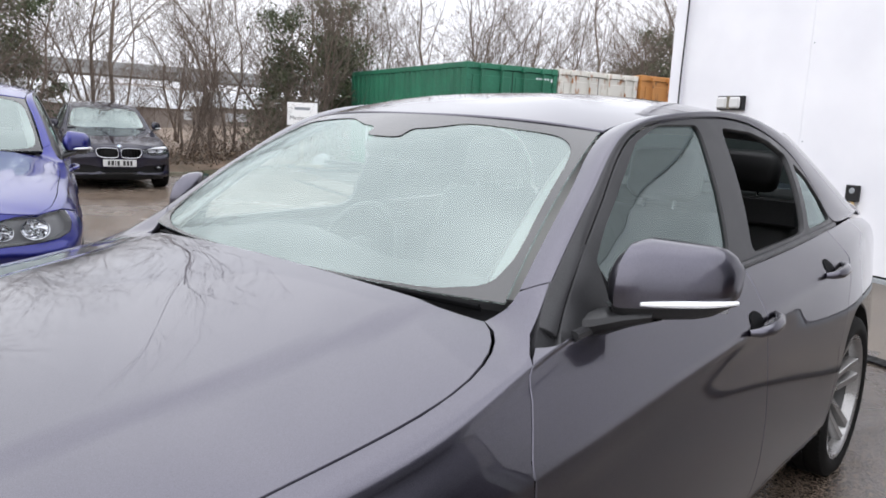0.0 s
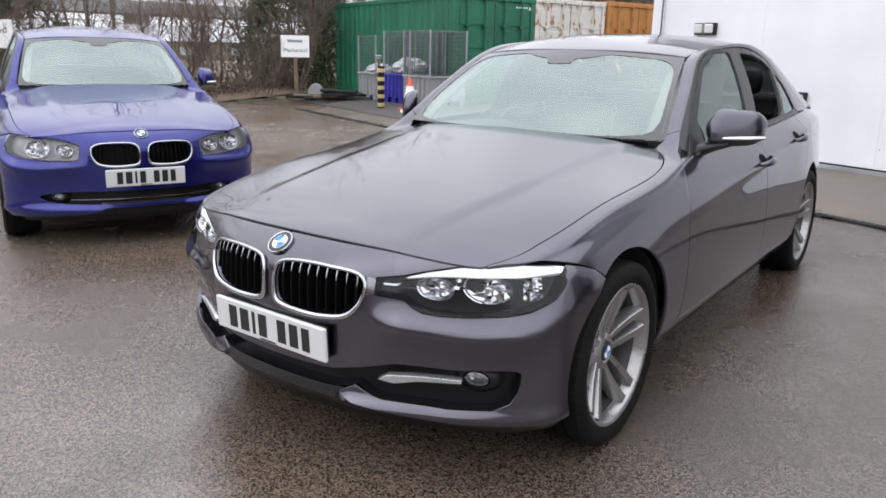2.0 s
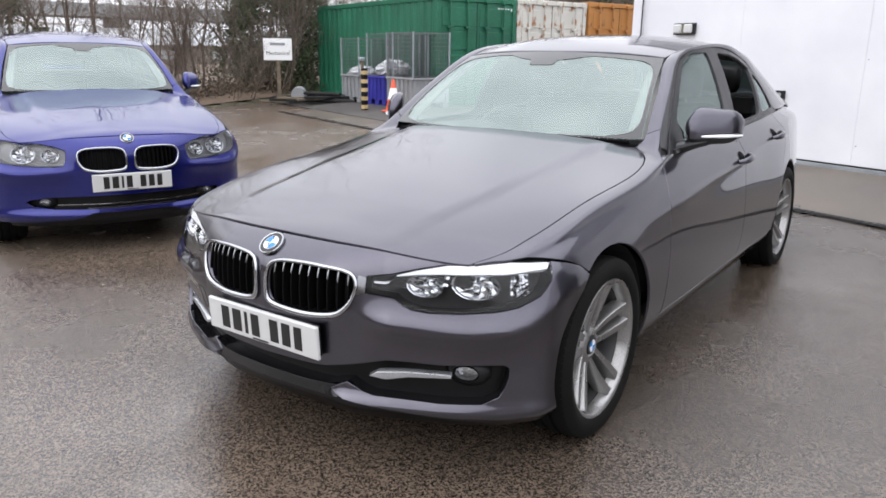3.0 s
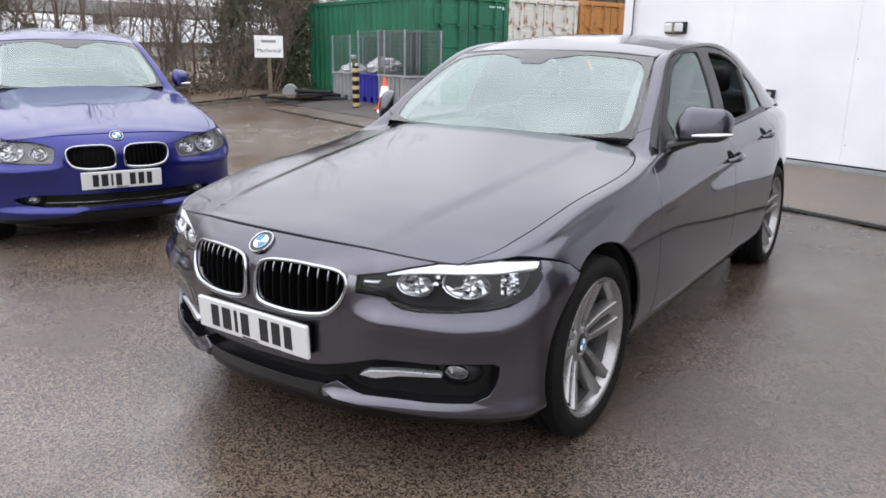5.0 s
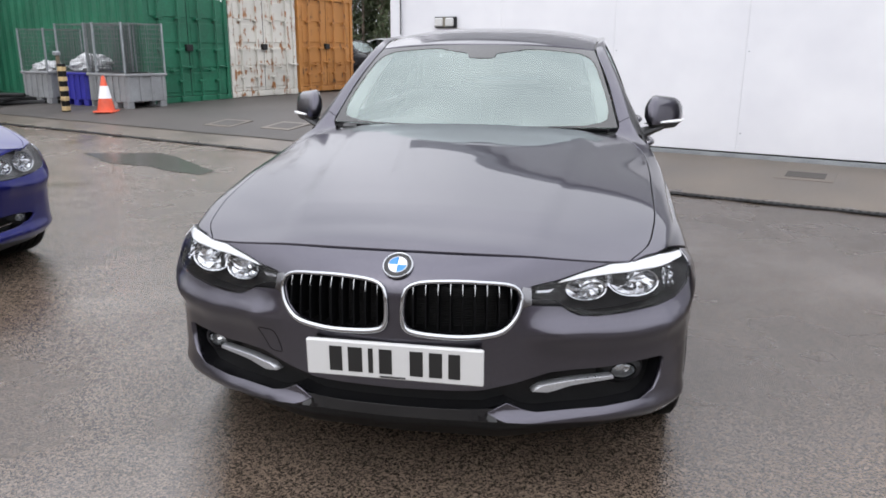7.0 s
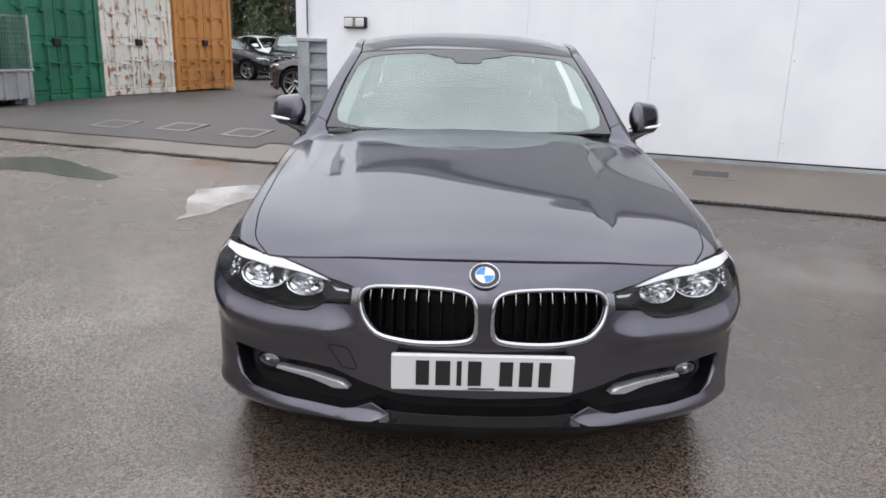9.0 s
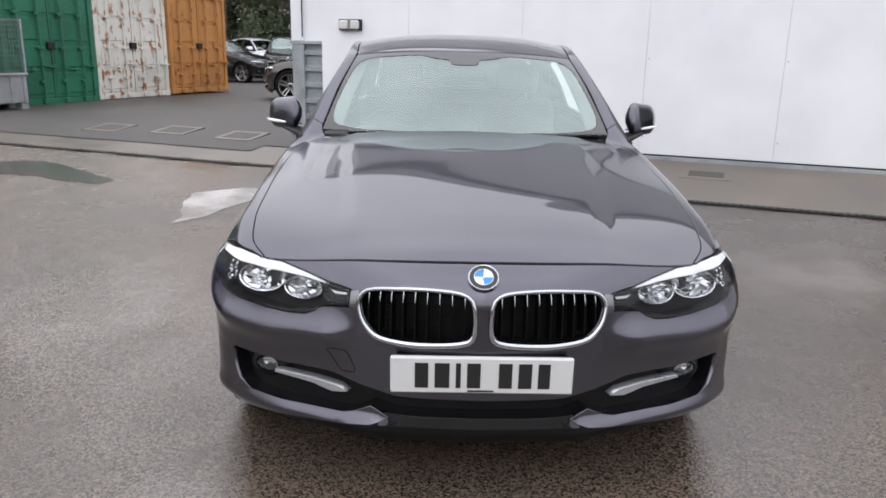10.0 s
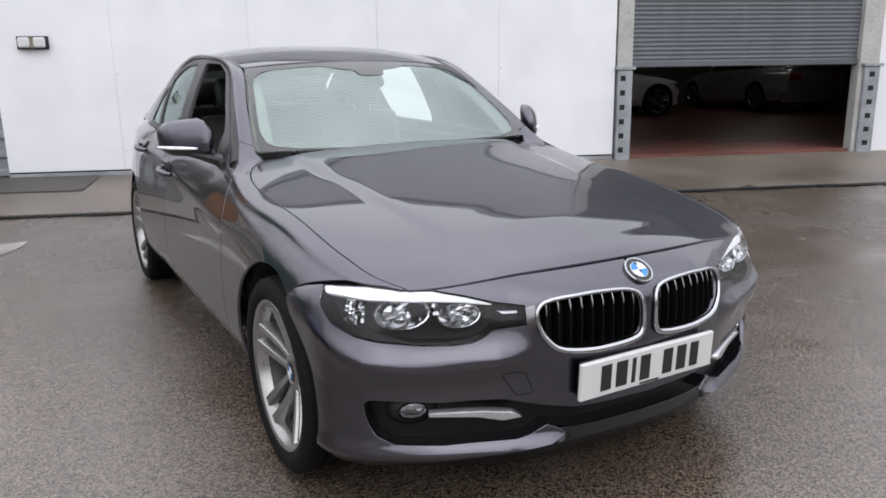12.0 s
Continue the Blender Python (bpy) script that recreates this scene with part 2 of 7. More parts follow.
# pale base colour stands in for the bright reflection on the puddle
M_PALEPUDDLE = surface("pale_rain_sheen", (0.42, 0.4, 0.385), (0.2, 0.185, 0.17), 0.25, scale=2.5, fine=30, bump=0.0, rough_var=0.05, contrast=(0.38, 0.6), Specular_IOR_Level=1.0)
M_FOG = principled("fog_reflector", (0.4, 0.41, 0.42), 0.2, 1.0)
M_BARREL = principled("dark_rim_barrel", (0.06, 0.06, 0.06), 0.45, 0.5)
M_HOUSING = principled("dark_lamp_housing", (0.012, 0.012, 0.013), 0.4, Specular_IOR_Level=0.2)
M_SLAT = principled("dark_grille_slat", (0.005, 0.005, 0.0055), 0.6, Specular_IOR_Level=0.04)
M_RADIATOR = principled("radiator_fins", (0.012, 0.012, 0.012), 0.6, Specular_IOR_Level=0.2)
M_SIDEGL = glass("side_window_glass", (0.55, 0.68, 0.66), 2.3, sheen=(0.86, 1.0, 0.97))
M_REARGL = glass("dark_rear_glass", (0.1, 0.125, 0.12), 1.7, sheen=(0.86, 1.0, 0.97))
M_LENS = glass("clear_lamp_lens", (0.95, 0.955, 0.96), 1.32)
M_LAMPW = principled("white_light_bar", (0.9, 0.91, 0.93), 0.25)
M_PLATE = principled("white_plate_acrylic", (0.56, 0.56, 0.555), 0.2)
M_INK = principled("black_ink", (0.012, 0.012, 0.012), 0.4)
M_BLUEINK = principled("blue_enamel", (0.03, 0.2, 0.5), 0.2)
M_WHITEINK = principled("white_enamel", (0.85, 0.86, 0.88), 0.2)
M_LEATHER = surface("black_leather", (0.03, 0.03, 0.031), (0.02, 0.02, 0.02), 0.5, scale=6, fine=150, bump=0.1)
M_HEADLINE = principled("grey_headlining", (0.35, 0.34, 0.32), 0.9)
M_WIRE = surface("dull_wire", (0.2, 0.21, 0.21), (0.14, 0.145, 0.15), 0.5, 0.4, scale=5, fine=70, bump=0.0)
M_GREYBOX = surface("grey_pallet_plastic", (0.3, 0.31, 0.32), (0.21, 0.215, 0.22), 0.5, scale=3, fine=60, bump=0.05)
M_BLUEBOX = surface("blue_pallet_plastic", (0.035, 0.035, 0.34), (0.025, 0.025, 0.24), 0.45, scale=3, fine=60, bump=0.05)
M_WRAP = surface("crumpled_white_film", (0.75, 0.76, 0.78), (0.55, 0.56, 0.58), 0.35, scale=9, fine=40, bump=0.3)
M_YELLOW = surface("worn_yellow_paint", (0.6, 0.45, 0.23), (0.42, 0.31, 0.16), 0.55, scale=6, fine=60, bump=0.1)
M_CONE = surface("orange_cone_plastic", (0.75, 0.1, 0.04), (0.55, 0.07, 0.03), 0.5, scale=5, fine=60, bump=0.05)
M_SIGN = principled("white_sign_face", (0.82, 0.82, 0.81), 0.4)
M_WOOD = surface("weathered_timber", (0.2, 0.16, 0.11), (0.11, 0.085, 0.06), 0.8, scale=7, fine=60, bump=0.3)
M_REDFLOOR = surface("red_workshop_floor", (0.17, 0.06, 0.048), (0.11, 0.04, 0.032), 0.4, scale=1.4, fine=40, bump=0.03)
M_INNER = surface("grey_workshop_wall", (0.16, 0.16, 0.16), (0.1, 0.1, 0.1), 0.8, scale=1, fine=20, bump=0.03)
M_KERB = surface("mossy_kerb_concrete", (0.2, 0.18, 0.14), (0.1, 0.1, 0.06), 0.8, scale=3, fine=60, bump=0.3)
M_FARROOF = surface("pale_far_roof", (0.5, 0.52, 0.53), (0.38, 0.39, 0.4), 0.7, scale=0.4, fine=6, bump=0.0)
M_FARWALL = surface("far_brown_wall", (0.28, 0.24, 0.21), (0.2, 0.17, 0.15), 0.8, scale=0.3, fine=5, bump=0.0)
M_STEELFAR = surface("grey_far_steel", (0.36, 0.37, 0.37), (0.27, 0.28, 0.28), 0.7, scale=0.3, fine=5, bump=0.0)
M_REDLENS = principled("red_lamp_lens", (0.3, 0.01, 0.015), 0.1)


# ---- mesh helpers ----
def mesh_ob(name, verts, faces, mat, parent=None, label="", smooth=False, normals=None):
    me = bpy.data.meshes.new(name)
    me.from_pydata([tuple(v) for v in verts], [], [tuple(f) for f in faces])
    for m in (mat if isinstance(mat, (list, tuple)) else [mat]):
        me.materials.append(m)
    if smooth:
        me.shade_smooth()
    if normals is not None:
        me.normals_split_custom_set_from_vertices([tuple(v) for v in normals])
    ob = new(name, me)
    if parent is not None:
        ob.parent = parent
    if label:
        ob["label"] = label
    return ob


def part(name, bm, material, parent=None, label="", smooth=False):
    """Links a bmesh as one mesh object under a thing or under a part."""
    bmesh.ops.recalc_face_normals(bm, faces=bm.faces)
    me = bpy.data.meshes.new(name)
    bm.to_mesh(me)
    bm.free()
    me.materials.append(material)
    if smooth:
        me.shade_smooth()
        me.set_sharp_from_angle(angle=radians(38))
    ob = new(name, me)
    if parent is not None:
        ob.parent = parent
    if label:
        ob["label"] = label
    return ob


def box_bm(bm, lo, hi, bevel=0.0, m=None, seg=1):
    lo, hi = Vector(lo), Vector(hi)
    t = bmesh.new()
    bmesh.ops.create_cube(t, size=1)
    bmesh.ops.scale(t, vec=hi - lo, verts=t.verts)
    bmesh.ops.translate(t, vec=(lo + hi) / 2, verts=t.verts)
    if bevel:
        bmesh.ops.bevel(t, geom=t.edges[:], offset=bevel, segments=seg, affect='EDGES', profile=0.5)
    if m is not None:
        bmesh.ops.transform(t, matrix=m, verts=t.verts)
    me = bpy.data.meshes.new("tmp")
    t.to_mesh(me)
    t.free()
    bm.from_mesh(me)
    bpy.data.meshes.remove(me)
    return bm


def box(name, lo, hi, mat, parent=None, bevel=0.0, label="", m=None, smooth=False):
    return part(name, box_bm(bmesh.new(), lo, hi, bevel, m), mat, parent, label, smooth)


def tube_bm(bm, pts, radii, n=8, caps=True):
    """A tube through points with a radius at each."""
    pts = [Vector(p) for p in pts]
    rings = []
    for i, p in enumerate(pts):
        d = (pts[min(i + 1, len(pts) - 1)] - pts[max(i - 1, 0)]).normalized()
        a = d.orthogonal().normalized() if i == 0 else (a - d * a.dot(d)).normalized()
        b = d.cross(a)
        r = radii[i] if isinstance(radii, (list, tuple)) else radii
        rings.append([bm.verts.new(p + (a * math.cos(k * math.tau / n) + b * math.sin(k * math.tau / n)) * r) for k in range(n)])
    for r0, r1 in zip(rings, rings[1:]):
        for k in range(n):
            bm.faces.new((r0[k], r0[(k + 1) % n], r1[(k + 1) % n], r1[k]))
    if caps:
        bm.faces.new(rings[0][::-1])
        bm.faces.new(rings[-1])
    return bm


def tube(name, pts, radii, mat, parent=None, n=8, label=""):
    return part(name, tube_bm(bmesh.new(), pts, radii, n), mat, parent, label, True)


def lathe_bm(bm, prof, n=48, axis='x', m=None, closed=False):
    """Turns (along, radius) pairs round an axis."""
    rings = []
    for a, r in prof:
        ring = []
        for k in range(n):
            c, s = math.cos(k * math.tau / n) * r, math.sin(k * math.tau / n) * r
            p = Vector((a, c, s)) if axis == 'x' else (Vector((c, a, s)) if axis == 'y' else Vector((c, s, a)))
            ring.append(bm.verts.new(m @ p if m is not None else p))
        rings.append(ring)
    pairs = list(zip(rings, rings[1:])) + ([(rings[-1], rings[0])] if closed else [])
    for r0, r1 in pairs:
        for k in range(n):
            bm.faces.new((r0[k], r0[(k + 1) % n], r1[(k + 1) % n], r1[k]))
    return bm


def empty(name, m, label, category, group="", kind=""):
    ob = new(name)
    ob.matrix_world = m
    ob.empty_display_size = 0.1
    return tagged(ob, label, category, group, kind)


def text_bm(words, size, m):
    cu = bpy.data.curves.new("words", 'FONT')
    cu.body, cu.size, cu.extrude, cu.align_x, cu.align_y = words, size, 0.001, 'CENTER', 'CENTER'
    cu.resolution_u = 3
    tmp = bpy.data.objects.new("words", cu)
    me = bpy.data.meshes.new_from_object(tmp)
    bm = bmesh.new()
    bm.from_mesh(me)
    bmesh.ops.transform(bm, matrix=m, verts=bm.verts)
    bpy.data.objects.remove(tmp)
    bpy.data.meshes.remove(me)
    bpy.data.curves.remove(cu)
    return bm

# ---- the yard: ground, building, containers ----
WALL_AT, WALL_TURN = Vector((-1.162, 6.80, 0)), -22.0
WD = Vector((math.cos(radians(WALL_TURN)), math.sin(radians(WALL_TURN)), 0))
WN = Vector((-WD.y, WD.x, 0))          # into the building
WALL = Matrix.Translation(WALL_AT) @ pose(0, 0, 0, 0, 0, WALL_TURN)   # x along the wall, y into the building


def ease(a, b, v):
    t = min(1.0, max(0.0, (v - a) / (b - a)))
    return t * t * (3 - 2 * t)


def ground_z(x, y):
    """Flat round the cars, rising past the drain to the building line."""
    v = (x - WALL_AT.x) * WN.x + (y - WALL_AT.y) * WN.y
    z = 0.075 * ease(-3.6, -1.5, v) + 0.175 * min(1.0, max(0.0, (v + 1.5) / 1.5)) + 0.02 * ease(0, 4, v)
    return z + 0.004 * noise.noise((x * 0.9, y * 0.9, 0))


def build_ground():
    xs = sorted(set([round(-30 + 0.4 * i, 3) for i in range(126)] + [-600, -250, -120, -60, -42, 32, 60, 120, 250, 600]))
    ys = sorted(set([round(-10 + 0.3 * i, 3) for i in range(135)] + [-600, -250, -100, -40, -20, 35, 45, 70, 120, 250, 600]))
    verts = [(x, y, ground_z(x, y)) for y in ys for x in xs]
    w = len(xs)
    faces = [(j * w + i, j * w + i + 1, (j + 1) * w + i + 1, (j + 1) * w + i) for j in range(len(ys) - 1) for i in range(w - 1)]
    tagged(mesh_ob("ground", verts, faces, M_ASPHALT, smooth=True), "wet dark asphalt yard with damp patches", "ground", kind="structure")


build_ground()


def on_ground_strip(name, s0, s1, v0, v1, mat, lift, label, category, step=0.3, kind="structure"):
    """A sheet that follows the ground, between two stretches along and across the wall's line."""
    ns, nv = max(1, int((s1 - s0) / step)), max(1, int((v1 - v0) / step))
    verts, faces = [], []
    for j in range(nv + 1):
        for i in range(ns + 1):
            p = WALL_AT + WD * (s0 + (s1 - s0) * i / ns) + WN * (v0 + (v1 - v0) * j / nv)
            verts.append((p.x, p.y, ground_z(p.x, p.y) + lift))
    for j in range(nv):
        for i in range(ns):
            a = j * (ns + 1) + i
            faces.append((a, a + 1, a + ns + 2, a + ns + 1))
    return tagged(mesh_ob(name, verts, faces, mat, smooth=True), label, category, kind=kind)


on_ground_strip("pavement", -9.0, 14, -1.46, -0.02, M_APRON, 0.005, "damp brown concrete apron in front of the workshop", "pavement")


on_ground_strip("road", -34, -0.9, -0.95, 30, M_ROAD, 0.014, "dark damp tarmac running past the containers", "road", step=0.5)
on_ground_strip("road", -0.9, 0.5, -0.66, -0.05, M_ROAD, 0.014, "dark tarmac patch at the foot of the white wall", "road")


def build_drain():
    d = empty("drain", Matrix.Identity(4), "narrow slotted steel drainage channel set in asphalt", "drain", kind="structure")
    bm = bmesh.new()
    for s in range(-36, 48):
        s0 = s * 0.3
        if not -9.5 < s0 < 13:
            continue
        p, q = WALL_AT + WD * s0 + WN * -1.52, WALL_AT + WD * (s0 + 0.3) + WN * -1.52
        zp, zq = ground_z(p.x, p.y) + 0.017, ground_z(q.x, q.y) + 0.017
        for a, b in ((-0.055, -0.035), (0.035, 0.055)):
            bm.faces.new([bm.verts.new((r + WN * o)[:2] + (z,)) for r, z, o in ((p, zp, a), (q, zq, a), (q, zq, b), (p, zp, b))])
        if s0 > -0.5:
            for k in range(5):
                a, b = p.lerp(q, k / 5), p.lerp(q, (k + 0.45) / 5)
                za, zb = zp + (zq - zp) * k / 5, zp + (zq - zp) * (k + 0.45) / 5
                bm.faces.new([bm.verts.new((r + WN * o)[:2] + (z,)) for r, z, o in ((a, za, -0.035), (b, zb, -0.035), (b, zb, 0.035), (a, za, 0.035))])
    part("grating", bm, M_WELL, d)
    bm = bmesh.new()
    for s in range(-32, 44):
        p, q = WALL_AT + WD * s * 0.3 + WN * -1.52, WALL_AT + WD * (s * 0.3 + 0.3) + WN * -1.52
        zp, zq = ground_z(p.x, p.y) + 0.012, ground_z(q.x, q.y) + 0.012
        bm.faces.new([bm.verts.new((r + WN * o)[:2] + (z,)) for r, z, o in ((p, zp, -0.05), (q, zq, -0.05), (q, zq, 0.05), (p, zp, 0.05))])
    part("slot", bm, M_DARKM, d)


build_drain()


def puddle(points, mat, label, lift, name="puddle"):
    """A shallow sheet of water (or a damp patch) with a wavering rim, lying on the ground."""
    rim = dense_ring(points)
    cx, cy = sum(p[0] for p in rim) / len(rim), sum(p[1] for p in rim) / len(rim)
    z = lambda x, y: ground_z(x, y) + lift
    verts, faces, n = [], [], len(rim)
    for k in (1.0, 0.66, 0.33):
        verts += [(cx + (x - cx) * k, cy + (y - cy) * k, z(cx + (x - cx) * k, cy + (y - cy) * k)) for x, y in rim]
    verts.append((cx, cy, z(cx, cy)))
    for r in (0, 1):
        faces += [(r * n + i, r * n + (i + 1) % n, (r + 1) * n + (i + 1) % n, (r + 1) * n + i) for i in range(n)]
    faces += [(2 * n + i, 2 * n + (i + 1) % n, 3 * n) for i in range(n)]
    return tagged(mesh_ob(name, verts, faces, mat, smooth=True), label, "puddle", kind="structure")


def dense_ring(points):
    out = []
    for (x0, y0), (x1, y1) in zip(points, points[1:] + points[:1]):
        for k in range(8):
            x, y = x0 + (x1 - x0) * k / 8, y0 + (y1 - y0) * k / 8
            j = 0.07
            out.append((x + j * noise.noise((x * 3, y * 3, 1)), y + j * noise.noise((x * 3, y * 3, 7))))
    return out


puddle([(-2.25, 3.35), (-2.36, 3.8), (-2.36, 4.15), (-2.0, 4.35), (-1.5, 4.3), (-1.75, 3.85), (-1.97, 3.3), (-2.15, 2.95)], M_PALEPUDDLE, "rain puddle on worn asphalt, bright reflection put into its colour", 0.004)
puddle([(-5.6, 5.7), (-4.55, 5.75), (-3.9, 5.2), (-3.35, 4.71), (-3.42, 4.5), (-4.26, 4.88), (-4.95, 5.14)], M_PUDDLE, "long rain puddle beside the drain", 0.004)


# ---- workshop building ----
def wall_box(name, s0, s1, y0, y1, z0, z1, mat, label="", parent=None, bevel=0.0):
    ob = box(name, (s0, y0, z0), (s1, y1, z1), mat, parent, bevel, label)
    if parent is None:
        ob.matrix_world = WALL
    return ob


def ribbed(name, s0, s1, z0, z1, y, pitch, depth, mat, vertical=True, parent=None, label=""):
    """Profiled cladding with trapezoid ribs."""
    prof, t, end = [], (s0 if vertical else z0), (s1 if vertical else z1)
    while t < end:
        for f, o in ((0, 0), (0.55, 0), (0.65, -depth), (0.9, -depth)):
            if t + f * pitch <= end:
                prof.append((t + f * pitch, y + o))
        t += pitch
    prof.append((end, y))
    verts = []
    for a, o in prof:
        verts += [(a, o, z0), (a, o, z1)] if vertical else [(s0, o, a), (s1, o, a)]
    faces = [(2 * i, 2 * i + 2, 2 * i + 3, 2 * i + 1) for i in range(len(prof) - 1)]
    return mesh_ob(name, verts, faces, mat, parent, label)


TOP, PANEL_TOP = 4.05, 2.95
wall = empty("wall_north", WALL, "white panelled workshop wall above damp apron", "wall", kind="structure")
wall_box("core", -0.7, 6.35, 0.03, 0.25, 0.15, TOP, M_INNER, parent=wall)
wall_box("core", 6.35, 30.0, 0.03, 0.25, 3.6, TOP, M_INNER, parent=wall)
wall_box("core", 9.5, 30.0, 0.03, 0.25, 0.1, 3.6, M_INNER, parent=wall)
for a, b in ((-0.42, 0.762), (0.764, 2.162), (2.164, 3.542), (3.544, 4.902), (4.904, 6.28)):
    wall_box("panel", a, b, -0.03, 0.03, 0.31, PANEL_TOP, M_WHITE, parent=wall, bevel=0.001)
for s in (0.763, 2.163, 3.543, 4.903):
    bm = bmesh.new()
    for k in range(3):
        lathe_bm(bm, [(-0.033, 0.0001), (-0.033, 0.006), (-0.03, 0.008), (-0.028, 0.008)], 8, 'y', Matrix.Translation((s + 0.03, 0, 0.5 + 0.82 * k)))
    part("bolt", bm, M_GALV, wall)
ribbed("upper_cladding", -0.42, 6.3, PANEL_TOP, TOP, 0.0, 0.3, 0.012, M_PALECLAD, True, parent=wall)
wall_box("cladding_drip", -0.42, 6.28, -0.05, 0.03, PANEL_TOP, PANEL_TOP + 0.04, M_CLAD, parent=wall)
wall_box("base_gap", -0.42, 6.28, 0.0, 0.03, 0.29, 0.312, M_DARKM, parent=wall)
wall_box("base_rail", -0.42, 6.28, -0.03, 0.03, 0.245, 0.29, M_GALV, parent=wall, bevel=0.004)
wall_box("kick_strip", -0.42, 6.28, -0.035, 0.02, 0.15, 0.245, M_DARKM, parent=wall)
wall_box("eaves_flashing", -0.87, 30, -0.06, 0.3, TOP + 0.002, TOP + 0.1, M_CLAD, parent=wall, bevel=0.01)
ribbed("low_cladding", -0.7, -0.42, 0.15, 1.41, 0.02, 0.2, 0.04, M_CLAD, False, parent=wall)
wall_box("upper_trim", -0.7, -0.42, 0.0, 0.03, 1.44, TOP, M_WHITE, parent=wall)
wall_box("corner_post", -0.85, -0.68, -0.04, 0.3, 0.1, 1.41, M_GALV, parent=wall, bevel=0.006)
wall_box("corner_cap", -0.86, -0.42, -0.05, 0.3, 1.41, 1.45, M_GALV, parent=wall, bevel=0.004)
wall_box("corner_trim", -0.86, -0.7, -0.035, 0.3, 1.45, TOP, M_WHITE, parent=wall, bevel=0.006)
wall_box("side_cladding", -0.83, -0.6, 0.3, 22, 0.1, 3.9, M_WHITE, parent=wall)
bm = tube_bm(bmesh.new(), [(-0.68, -0.06, 1.5), (-0.68, -0.06, 1.9), (-0.66, -0.06, 2.6), (-0.67, -0.06, 3.9)], 0.008, 6)
part("cable", bm, M_BLACK, wall)
# end posts and shutter door
for s0, s1 in ((6.3, 6.48), (9.42, 9.62)):
    post = wall_box("guide_post", s0, s1, -0.08, 0.05, 0.1, 1.28, M_GALV, parent=wall, bevel=0.008)
    for k in range(6):
        wall_box("slot_hole", s0 + (0.03 if s0 < 7 else 0.06), s0 + (0.09 if s0 < 7 else 0.13), -0.0835, -0.0805, 0.33 + k * 0.165, 0.39 + k * 0.165, M_DARKM, parent=post)
    wall_box("post_cap", s0 - 0.03, s1 + 0.03, -0.1, 0.06, 1.28, 1.315, M_GALV, parent=wall, bevel=0.004)
    wall_box("reveal", s0 if s0 < 7 else s0 - 0.06, s1, -0.05, 0.1, 1.315, TOP, M_JAMB, parent=wall, bevel=0.005)
wall_box("shutter_guide", 9.36, 9.42, -0.04, 0.1, 0.1, 1.315, M_JAMB, parent=wall, bevel=0.005)
wall_box("panel", 9.62, 13.0, -0.03, 0.03, 0.2, TOP, M_WHITE, parent=wall, bevel=0.002)
wall_box("panel", 13.01, 30.0, -0.03, 0.03, 0.2, TOP, M_WHITE, parent=wall, bevel=0.002)
shutter = empty("door_1", WALL, "half-raised grey steel roller shutter with horizontal slats", "roller shutter", kind="structure")


def slat_mesh():
    prof = [(0.0, 0.0), (0.007, 0.008), (-0.003, 0.019), (-0.008, 0.03), (-0.003, 0.041), (0.005, 0.05)]
    me = bpy.data.meshes.new("slat")
    v = [(x, y, z) for y, z in prof for x in (6.48, 9.38)]
    me.from_pydata(v, [], [(2 * i, 2 * i + 1, 2 * i + 3, 2 * i + 2) for i in range(len(prof) - 1)])
    me.materials.append(M_SHUT)
    me.shade_smooth()
    return me


sm = slat_mesh()
for k in range(50):
    o = new("slat", sm)
    o.parent, o.matrix_local = shutter, pose(0, 0.02, 1.375 + 0.05 * k)
box("bottom_rail", (6.48, 0.0, 1.305), (9.38, 0.045, 1.375), M_SHUT, shutter, 0.006)
# the bay behind the shutter
room = empty("wall_south", WALL, "dim grey workshop bay behind the raised shutter", "wall", kind="structure")
wall_box("back_wall", 4.8, 19.2, 15.0, 15.2, 0.1, 3.7, M_INNER, parent=room)
wall_box("side_wall", 4.6, 4.8, 0.25, 15.2, 0.1, 4.0, M_INNER, parent=room)
wall_box("side_wall", 19.2, 19.4, 0.25, 15.2, 0.1, 4.0, M_INNER, parent=room)
ceil = wall_box("ceiling", 4.6, 19.4, 0.25, 15.2, 3.7, 3.8, M_INNER)
tagged(ceil, "dark steel workshop ceiling", "ceiling", kind="structure")
fl = wall_box("floor", 4.8, 19.2, 0.0, 15.0, 0.1, 0.285, M_REDFLOOR)
tagged(fl, "red painted workshop floor, worn at the door", "floor", kind="structure")
roof = wall_box("roof", -0.85, 30, 0.25, 22, 3.9, 3.96, M_CLAD)
tagged(roof, "flat grey steel workshop roof", "roof", kind="structure")


def bay_fill(s, v):
    """A hanging glowing tube, added unseen to brighten the workshop bay."""
    t = empty("bay_fill_tube", WALL @ pose(s, v, 3.5), "unseen glowing white tube added to brighten the workshop bay", "ceiling light", "tube lights in the workshop")
    part("frame", box_bm(bmesh.new(), (-0.8, -0.12, 0.06), (0.8, 0.12, 0.12), 0.01), M_GALV, t)
    part("tube", tube_bm(bmesh.new(), [(-0.76, 0, 0.03), (0.76, 0, 0.03)], 0.035, 10), M_BAYFILL, t, "glowing fill tube")
    for x in (-0.7, 0.7):
        part("hanger", tube_bm(bmesh.new(), [(x, 0, 0.12), (x, 0, 0.205)], 0.006, 6), M_GALV, t)


for s, v in ((8.2, 5.0), (11.6, 5.5), (9.6, 9.5), (13.4, 9.0)):
    bay_fill(s, v)

# unseen plain wall on the near side, added to darken reflections in car and ground
reflect_wall = box("reflection_wall", (-45, -17.4, 0), (45, -17, 3.6), M_FARWALL, None, 0.02)
